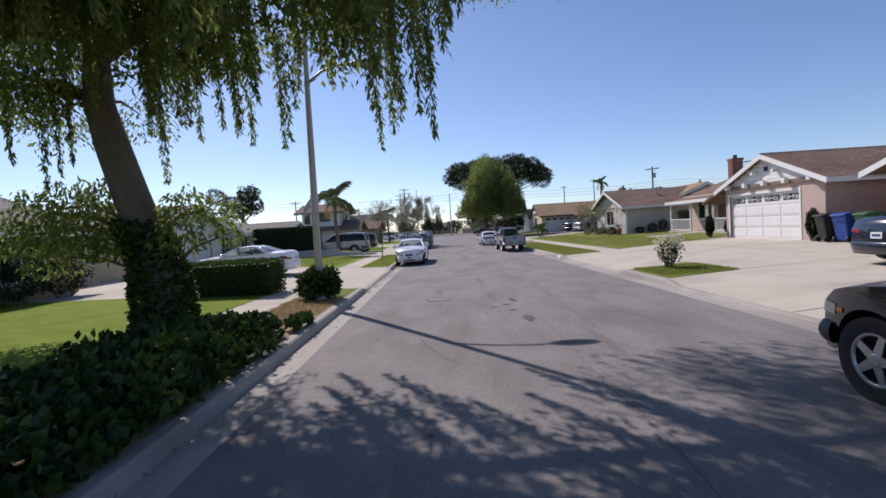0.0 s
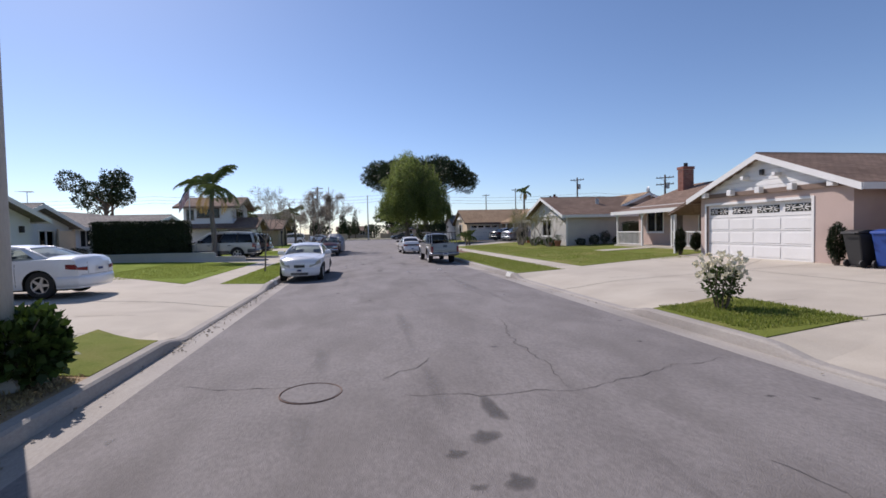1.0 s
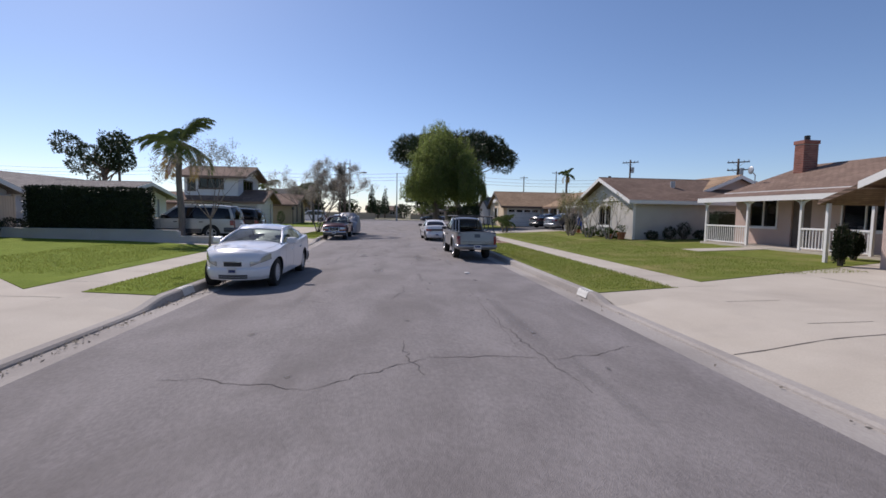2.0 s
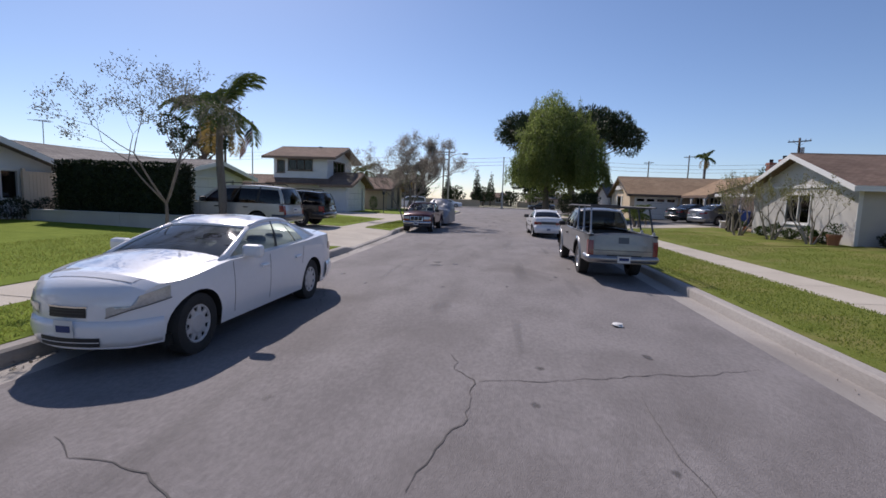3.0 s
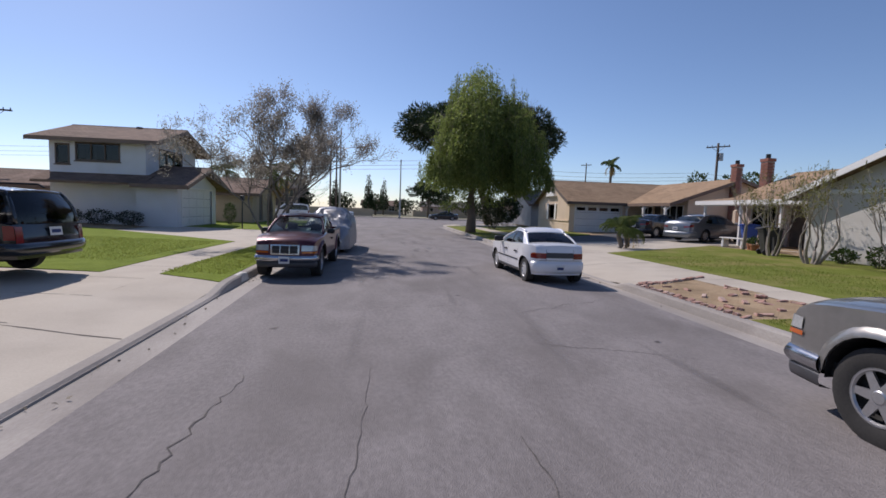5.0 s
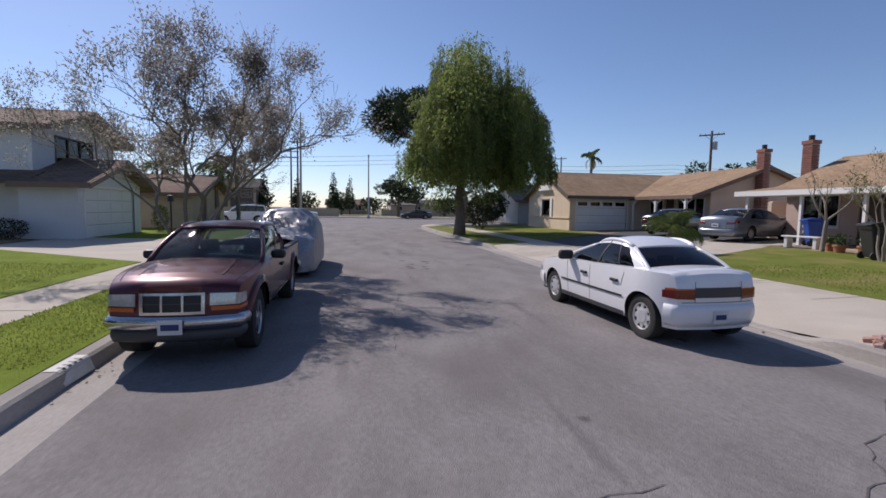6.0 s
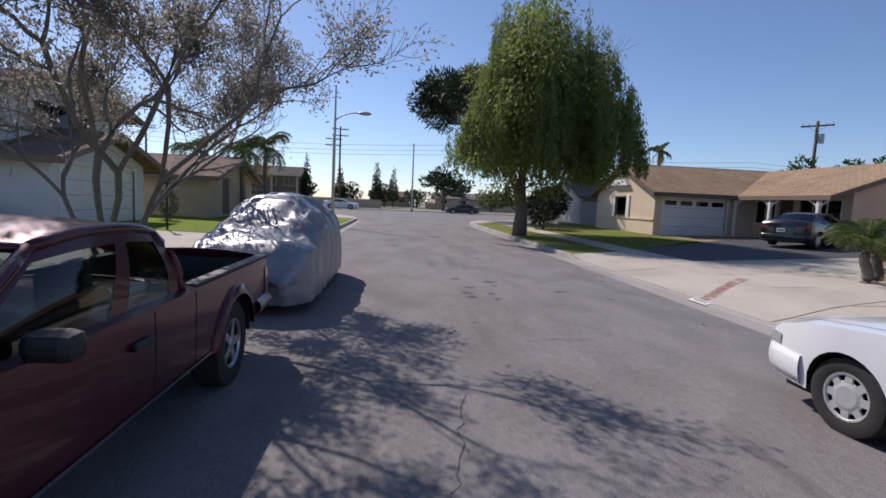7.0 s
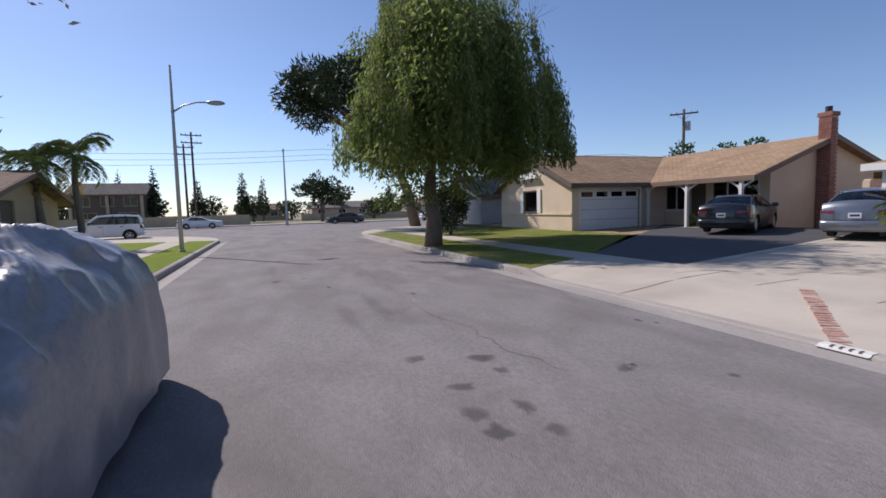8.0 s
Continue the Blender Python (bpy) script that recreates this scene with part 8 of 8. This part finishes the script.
wheelie_bin(13.45, 18.25, BLACK_PLASTIC, "black wheeled bin beside the garage", 80)
wheelie_bin(13.55, 17.55, BLUE_PLASTIC, "blue wheeled recycling bin beside the garage", 95)
wheelie_bin(13.7, 16.75, GREEN_PLASTIC, "dark green wheeled bin beside the garage", 90)
wheelie_bin(13.5, 47.9, BLACK_PLASTIC, "black wheeled bin at the lawn's edge", 70)
wheelie_bin(16.0, 52.0, BLUE_PLASTIC, "blue bin on the porch edge", 60)


def flower_pot(x, y, r, hgt, label):
    ob = thing("flower_pot", pose(x, y, ground_z(x, y)), label, "flower pot")
    part("pot", tube(bmesh.new(), [(0, 0, 0), (0, 0, hgt * 0.8), (0, 0, hgt * 0.8), (0, 0, hgt)], [r * 0.7, r * 0.95, r * 1.08, r * 1.08], 16), TERRACOTTA, ob)
    part("soil", tube(bmesh.new(), [(0, 0, hgt), (0, 0, hgt + 0.01)], r * 0.95, 14), SOIL, ob)
    g = np.random.default_rng(int(x * 10 + y))
    p = [(g.normal(0, r * 0.5), g.normal(0, r * 0.5), hgt + g.uniform(0, r * 1.6)) for k in range(120)]
    leaf_mesh("plant", p, [(a, b, 0.3) for a, b, c in p], 0.12, 0.05, LEAF_HEDGE, ob, 0.4)


flower_pot(13.45, 39.75, 0.24, 0.42, "terracotta pot at the corner of the grey house")
flower_pot(13.2, 40.5, 0.15, 0.28, "small terracotta pot by the gable wall")
for k in range(4):
    flower_pot(14.4 + 0.25 * (k % 2), 48.6 + 0.55 * k, 0.13 + 0.03 * (k % 3), 0.26, "small terracotta pot by the porch")

ob = thing("garden_bench", pose(14.8, 51.4, ground_z(14.8, 51.4), 0, 0, 100), "white garden bench before the porch", "bench")
part("seat", boxes((-0.65, -0.2, 0.4, 0.65, 0.2, 0.45)), WHITE_PAINT, ob, bevel=0.008)
for sx in (-1, 1):
    part("leg", boxes((sx * 0.5 - 0.06, -0.16, 0, sx * 0.5 + 0.06, 0.16, 0.4)), WHITE_PAINT, ob, bevel=0.01)

ob = thing("wooden_gate", pose(-17.0, 37.2, ground_z(-17, 37)), "tan wooden side gate beside the hedge", "gate")
for k in range(9):
    part("board", boxes((0.02, -1.3 + k * 0.145, 0.05, 0.05, -1.3 + k * 0.145 + 0.135, 1.75)), STUCCO_CREAM, ob)
for zz in (0.3, 1.4):
    part("rail", boxes((-0.02, -1.3, zz, 0.02, 0.0, zz + 0.1)), STUCCO_CREAM, ob)
for yy in (-1.4, 0.02):
    part("post", boxes((-0.04, yy, 0, 0.06, yy + 0.1, 1.85)), STUCCO_CREAM, ob)

FLAG_RED = material("flag red", (0.35, 0.04, 0.05), 0.8, colour2=(0.28, 0.03, 0.04), scale=3, fine=20)
FLAG_BLUE = material("flag blue", (0.03, 0.045, 0.16), 0.8, colour2=(0.025, 0.035, 0.12), scale=3, fine=20)
ob = thing("flagpole", pose(-13.85, 46.7, ground_z(-13.85, 46.7)), "white flagpole with a drooping striped flag", "flagpole")
part("pole", tube(bmesh.new(), [(0, 0, 0), (0, 0, 5.3)], [0.045, 0.028], 10), WHITE_PAINT, ob)
bm = bmesh.new()
bmesh.ops.create_uvsphere(bm, u_segments=10, v_segments=6, radius=0.07)
bmesh.ops.translate(bm, vec=(0, 0, 5.35), verts=bm.verts)
part("finial", bm, CHROME, ob)
for k in range(9):
    bm = bmesh.new()
    rows = []
    for i in range(10):
        f = i / 9
        x = -0.75 * f
        drop = 1.15 * f ** 1.2
        sway = 0.09 * math.sin(f * 9 + k * 0.25)
        rows.append([bm.verts.new((x, sway, 5.2 - drop - (k + q) * 0.10)) for q in (0, 1)])
    for a, b in zip(rows, rows[1:]):
        bm.faces.new((a[0], b[0], b[1], a[1]))
    part("flag_stripe", bm, FLAG_BLUE if k < 2 else (FLAG_RED if k % 2 else WHITE_PAINT), ob)

ob = thing("garden_lamp", pose(-8.9, 58.6, ground_z(-8.9, 58.6)), "dark garden lamp post on the corner lawn", "garden lamp")
part("post", tube(bmesh.new(), [(0, 0, 0), (0, 0, 1.55)], 0.035, 8), BLACK_PLASTIC, ob)
part("lantern", boxes((-0.1, -0.1, 1.55, 0.1, 0.1, 1.82)), BLACK_PLASTIC, ob, bevel=0.03)

ob = thing("roof_antenna", pose(-21.5, 41.0, ground_z(-18, 42) + 3.36), "thin roof antenna on the hedged house", "antenna")
part("mast", tube(bmesh.new(), [(0, 0, -0.1), (0, 0, 1.0)], 0.02, 6), STEEL, ob)
for k in range(4):
    part("rod", tube(bmesh.new(), [(-0.5 + 0.08 * k, 0.2 * k - 0.3, 0.98), (0.5 - 0.08 * k, 0.2 * k - 0.3, 0.98)], 0.01, 5), STEEL, ob)
part("boom", tube(bmesh.new(), [(0, -0.4, 0.97), (0, 0.4, 0.97)], 0.014, 5), STEEL, ob)
ob = thing("satellite_dish", pose(18.6, 36.1, ground_z(18, 31) + 2.95), "small grey satellite dish on the roof edge", "satellite dish")
part("arm", tube(bmesh.new(), [(0, 0, -0.2), (0, 0, 0.5), (-0.2, 0, 0.7)], 0.025, 6), STEEL, ob)
bm = bmesh.new()
bmesh.ops.create_uvsphere(bm, u_segments=14, v_segments=8, radius=0.2)
bmesh.ops.scale(bm, vec=(0.18, 1, 1), verts=bm.verts)
bmesh.ops.translate(bm, vec=(-0.25, 0, 0.75), verts=bm.verts)
part("dish", bm, STEEL, ob, smooth=True)

# ---- road surface marks ----
def on_ground(x, y, lift):
    return (x, y, ground_z(x, y) + lift)


def crack(a, b, seed, width=0.007, wander=0.1):
    """A wandering crack between two ends, with a branch or two."""
    rnd = random.Random(seed)
    a, b = Vector((*a, 0)), Vector((*b, 0))
    n = max(6, int((b - a).length / 0.09))
    nrm = Vector((-(b - a).y, (b - a).x, 0)).normalized()
    verts, faces = [], []
    off = 0.0
    for i in range(n + 1):
        f = i / n
        off = off * 0.88 + rnd.gauss(0, wander * 0.33)
        p = a.lerp(b, f) + nrm * off * math.sin(math.pi * f) ** 0.5
        w = width * rnd.uniform(0.35, 1.25) * (0.35 + 0.65 * math.sin(math.pi * min(1, 0.06 + f * 0.9)))
        for s in (-1, 1):
            q = p + nrm * s * w
            verts.append(on_ground(q.x, q.y, 0.0045))
    for i in range(n):
        faces.append((2 * i, 2 * i + 1, 2 * i + 3, 2 * i + 2))
    return verts, faces


ENDS = [((-2.85, 12.42), (-1.25, 11.94)), ((-0.45, 11.48), (1.22, 11.21)), ((1.22, 11.21), (3.56, 12)), ((1.6, 15.11), (1.24, 11.25)), ((-0.63, 12.06), (-0.02, 12.81)),
        ((-1.89, 18.2), (-0.43, 17.83)), ((-0.43, 17.83), (0.78, 18.8)), ((0.78, 18.8), (2.16, 18.67)), ((2.16, 18.67), (3.54, 19.25)), ((2.02, 21.64), (2.23, 17.65)), ((0.51, 19.51), (0.69, 18.19))]
ENDS_2 = [((0.31, 24.75), (0.6, 23.69)), ((0.6, 23.69), (0.32, 22.37)), ((0.65, 24.04), (3.47, 25.03)), ((-2.04, 22.57), (-0.64, 21.88)), ((-2.87, 31.85), (-2.3, 33.67)), ((-2.3, 33.67), (-0.86, 33.27)),
          ((-2.3, 33.69), (-2.25, 35.89)), ((-2.42, 32.65), (-2.04, 31.91)), ((1.63, 32.57), (1.15, 31.17)), ((0.03, 34.53), (-0.11, 31.93))]
ENDS_3 = [((-1.25, 38.85), (-0.42, 38.94)), ((-0.28, 38.9), (0.43, 39.14)), ((1.17, 38.58), (3.25, 40.04)), ((0.42, 46.81), (1.25, 46.94)), ((-3.5, 65.4), (0.58, 64.58)), ((-2.0, 8.4), (-1.1, 6.2)), ((1.9, 9.6), (2.4, 7.2)), ((-2.3, 28.16), (-1.7, 25.99)), ((2.6, 36.29), (0.9, 36.87)), ((0.9, 53.13), (1.3, 50.09)), ((-0.9, 42.04), (-0.5, 45.32))]
for k, (a, b) in enumerate(ENDS + ENDS_2 + ENDS_3):
    v, f = crack(a, b, 500 + k)
    tagged(raw_part("road_crack", v, f, CRACK), "dark crack in the asphalt", "crack", kind="structure")
# worn seam lines along the street
for k, (x, y0, y1) in enumerate(((0.35, 2, 9), (1.9, 19, 24), (-1.2, 29, 36), (0.9, 52, 60))):
    v, f = crack((x, y0), (x + 0.12, y1), 600 + k, 0.004, 0.05)
    tagged(raw_part("road_crack", v, f, CRACK), "thin seam along the asphalt", "crack", kind="structure")


def stain(x, y, rx, ry, seed, name="oil_stain", label="dark oil stain on the asphalt", strong=0.85):
    """A soft-edged blot: full in the middle, fading out towards an uneven rim."""
    n = 20
    verts, val = [on_ground(x, y, 0.003)], [strong]
    for f, w in ((0.45, strong * 0.9), (0.8, strong * 0.5), (1.15, 0.0)):
        for k in range(n):
            a = k * math.tau / n
            r = f * (0.8 + 0.5 * noise.noise((math.cos(a) * 1.3 + seed, math.sin(a) * 1.3, seed * 0.7 + f * 0.5)))
            verts.append(on_ground(x + rx * r * math.cos(a), y + ry * r * math.sin(a), 0.003))
            val.append(w)
    faces = [(0, 1 + k, 1 + (k + 1) % n) for k in range(n)]
    for j in range(2):
        faces += [(1 + j * n + k, 1 + (j + 1) * n + k, 1 + (j + 1) * n + (k + 1) % n, 1 + j * n + (k + 1) % n) for k in range(n)]
    ob = raw_part(name, verts, faces, STAIN)
    at = ob.data.attributes.new("fade", "FLOAT", "POINT")
    at.data.foreach_set("value", val)
    return tagged(ob, label, "stain", kind="structure")


gs0 = random.Random(77)
for k, (x, y) in enumerate(((0.12, 51.06), (0.27, 50.16), (0.13, 49.61), (0.16, 49.27), (0.54, 49.58), (0.74, 50.84), (0.55, 49.17), (1.87, 49.98), (0.75, 50.41), (-1.19, 57.83))):
    stain(x, y, gs0.uniform(0.08, 0.17), gs0.uniform(0.1, 0.2), 3.1 * k, strong=gs0.uniform(0.4, 0.8))
for k, (x, y, rx, ry) in enumerate(((-0.75, 31.69, 0.07, 0.16), (-0.7, 31.19, 0.13, 0.16), (-0.29, 31.47, 0.05, 0.1), (0.08, 10.38, 0.08, 0.1), (-0.19, 10.15, 0.06, 0.06), (0.12, 9.69, 0.07, 0.09), (0.29, 10.9, 0.07, 0.25), (0.27, 8.79, 0.08, 0.3))):
    stain(x, y, rx * 1.7, ry * 1.5, 1.7 * k + 40, strong=0.75)
gs = random.Random(8)
for k in range(60):
    stain(gs.uniform(-3.0, 3.8), gs.uniform(3, 60), gs.uniform(0.03, 0.08), gs.uniform(0.03, 0.12), 90 + k, strong=gs.uniform(0.35, 0.8))
# drips and tyre-worn streaks along the lanes
for k in range(34):
    lane = (-1.35, 0.05, 1.1, 2.35)[k % 4]
    stain(lane + gs.gauss(0, 0.18), gs.uniform(2, 62), gs.uniform(0.07, 0.2), gs.uniform(0.5, 2.2), 170 + k, "worn_streak", "faint dark streak worn along the lane", gs.uniform(0.06, 0.2))

# round iron cover in its ring
RUST = material("rusty iron", (0.15, 0.095, 0.075), 0.85, colour2=(0.21, 0.14, 0.115), scale=6, fine=40)
ob = thing("manhole_cover", pose(*on_ground(-1.38, 11.78, 0.003)), "round concrete-filled manhole cover in the road", "manhole cover")
part("plate", tube(bmesh.new(), [(0, 0, -0.02), (0, 0, 0.004)], 0.29, 28), ASPHALT, ob)
bm = bmesh.new()
tube(bm, [(0.31 * math.cos(k * math.tau / 28), 0.31 * math.sin(k * math.tau / 28), 0.0) for k in range(29)], 0.008, 6, False)
part("ring", bm, RUST, ob, "rusty iron ring")

ob = thing("paper_litter", pose(*on_ground(2.4, 26.4, 0.0)), "crumpled white paper on the road", "litter")
bm = bmesh.new()
bmesh.ops.create_icosphere(bm, subdivisions=3, radius=0.09)
for v in bm.verts:
    v.co *= 0.8 + 0.5 * noise.noise(v.co * 17)
    v.co.z = max(0.0, v.co.z * 0.35 + 0.02)
part("paper", bm, WHITE_PAINT, ob)

# painted house-number panels on the kerb: plain bars
NUMBER_WHITE = material("kerb paint", (0.68, 0.67, 0.63), 0.8, colour2=(0.56, 0.55, 0.51), scale=8, fine=50)
for side, yy in ((1, 23), (1, 49.54), (-1, 23.24), (-1, 41.69)):
    kh = kerb_height(side, yy)
    ob = thing("kerb_number", pose(kerb_x(side, 0, yy), yy, 0.0), "white painted panel with dark bars on the kerb", "painted panel")

    def over_kerb(name, y0, y1, d0, d1, lift, mat):
        """A painted patch that follows the kerb's face and top between two depths."""
        ds = [d for d in (-0.036, -0.02, -0.004, 0.012, 0.03, 0.08, 0.14, 0.2) if d0 <= d <= d1]
        prof = [(-0.036, 0.004), (-0.015, max(0.01, kh * 0.35)), (0.0, kh - 0.025), (0.03, kh), (0.16, kh + 0.004), (0.3, kh + 0.008)]
        verts = []
        for d in ds:
            z = max(lerp_table(prof, d), ground_z(kerb_x(side, d, yy), yy) if d < -0.03 else 0) + lift
            for q in (y0, y1):
                verts.append((side * (d - lift * 0.8), q, z))
        faces = [(2 * i, 2 * i + 1, 2 * i + 3, 2 * i + 2) for i in range(len(ds) - 1)]
        return raw_part(name, verts, faces, mat, ob)

    over_kerb("panel", -0.25, 0.25, -0.04, 0.15, 0.006, NUMBER_WHITE)
    for k in range(4):
        over_kerb("bar", -0.165 + k * 0.09, -0.135 + k * 0.09, 0.005, 0.08, 0.010, CHARCOAL_TRIM)

# concrete joints
JOINT = material("dark joint", (0.13, 0.115, 0.10), 0.95)


def joint(name, side, d0, y0, d1, y1, w=0.012):
    n = max(2, int(math.hypot(d1 - d0, y1 - y0) / 0.5))
    a, b = Vector((d0, y0)), Vector((d1, y1))
    t = (b - a).normalized()
    nr = Vector((-t.y, t.x)) * w
    verts = []
    for i in range(n + 1):
        p = a.lerp(b, i / n)
        for s in (-1, 1):
            q = p + nr * s
            verts.append((kerb_x(side, q.x, q.y), q.y, land(side, q.x, q.y) + 0.004))
    faces = [(2 * i, 2 * i + 1, 2 * i + 3, 2 * i + 2) for i in range(n)]
    return tagged(raw_part(name, verts, faces, JOINT), "dark joint between concrete slabs", "joint", kind="structure")


for k in range(44):
    joint("pavement_joint", 1, 2.02, 1.0 + k * 1.7, 3.08, 1.0 + k * 1.7, 0.008)
    joint("pavement_joint", -1, 1.52, 1.6 + k * 1.7, 2.58, 1.6 + k * 1.7, 0.008)
for side, d0, y0, d1, y1 in ((1, 0.18, 8, 14.0, 8.4), (1, 2.4, 12.9, 9.0, 13.4), (1, 0.18, 18.78, 9.0, 19.68), (1, 3.1, 17.43, 9.2, 21.86), (1, 6.2, 14.62, 6.4, 23.98), (1, 0.18, 45.32, 3.0, 45.42), (1, 0.18, 48.06, 9.0, 50.9), (1, 0.18, 53.13, 3.0, 53.31), (1, 5.6, 49.89, 6.0, 55.54), (1, 3.1, 54.15, 13.5, 56.29),
                             (-1, 0.18, 18.33, 12.0, 21.22), (-1, 5.5, 15.18, 5.6, 25.04), (-1, 0.18, 37.07, 8.0, 37.85), (-1, 2.6, 34.93, 6.0, 36.68), (-1, 0.18, 53.69, 8.0, 54.8)):
    joint("driveway_joint", side, d0, y0, d1, y1)

# brick strip and broken bricks
bm = boxes((-0.1, -0.05, -0.03, 0.1, 0.05, 0.03))
bmesh.ops.bevel(bm, geom=bm.edges, offset=0.006, segments=1, affect="EDGES")
FADED_BRICK = material("faded worn brick", (0.36, 0.175, 0.13), 0.92, colour2=(0.46, 0.30, 0.245), scale=4, fine=30, bump=0.4, bump_scale=80, stain=(0.55, 0.47, 0.41), stain_scale=3.0, stain_amount=0.8)
brick_me = bpy.data.meshes.new("brick")
bm.to_mesh(brick_me)
bm.free()
brick_me.materials.append(FADED_BRICK)
strip_ob = thing("brick_strip", pose(*on_ground(5.4, 50.4, 0.0)), "narrow strip of red bricks set in the driveway", "brick edging")
base_z = strip_ob.matrix_basis.translation.z
ang = math.degrees(math.atan2(1.75, 2.1))
gb = random.Random(4)
for k in range(26):
    f = k / 25
    x, y = 4.5 + 2.0 * f, 49.65 + 1.65 * f
    o = new("brick", brick_me)
    o.parent = strip_ob
    o.matrix_basis = pose(x - 5.4 + gb.uniform(-0.015, 0.015), y - 50.4, ground_z(x, y) - base_z - 0.022 + gb.uniform(-0.004, 0.004), gb.uniform(-2, 2), gb.uniform(-2, 2), ang + 90 + gb.uniform(-4, 4))
rubble = thing("broken_bricks", pose(*on_ground(5.4, 39.9, 0.0)), "broken red bricks lying on the bare soil bed", "bricks")
base_z = rubble.matrix_basis.translation.z
for k in range(70):
    if k < 34:
        f = k / 33
        x, y = (4.55 + 2.1 * f, 41.1 + 1.0 * f) if k % 2 else (4.52, 37.95 + 3.2 * f)
    else:
        x, y = gb.uniform(4.6, 6.4), gb.uniform(38.0, 41.3)
    o = new("brick", brick_me)
    o.parent = rubble
    o.matrix_basis = pose(x - 5.4, y - 39.9, ground_z(x, y) - base_z + 0.01, gb.uniform(-14, 14), gb.uniform(-14, 14), gb.uniform(0, 180) if k >= 34 else gb.uniform(-12, 12) + 25) @ Matrix.Diagonal((gb.uniform(0.5, 1), gb.uniform(0.7, 1), gb.uniform(0.6, 1), 1))

# fallen leaves and weeds in the gutters
gl = np.random.default_rng(21)
pos, way = [], []
for k in range(520):
    y = gl.uniform(14, 26) if k % 2 else gl.uniform(2, 60)
    s = -1 if gl.uniform() < 0.9 else 1
    x = kerb_x(s, -abs(gl.normal(0.06, 0.1)) - 0.03, y)
    pos.append((x, y, ground_z(x, y) + 0.006))
    way.append((gl.normal(), gl.normal(), 0.25))
tagged(leaf_mesh("gutter_leaves", pos, way, 0.05, 0.03, LEAF_SPARSE, None, 0.3), "dry leaves and weeds along the gutters", "leaves", kind="stuff")
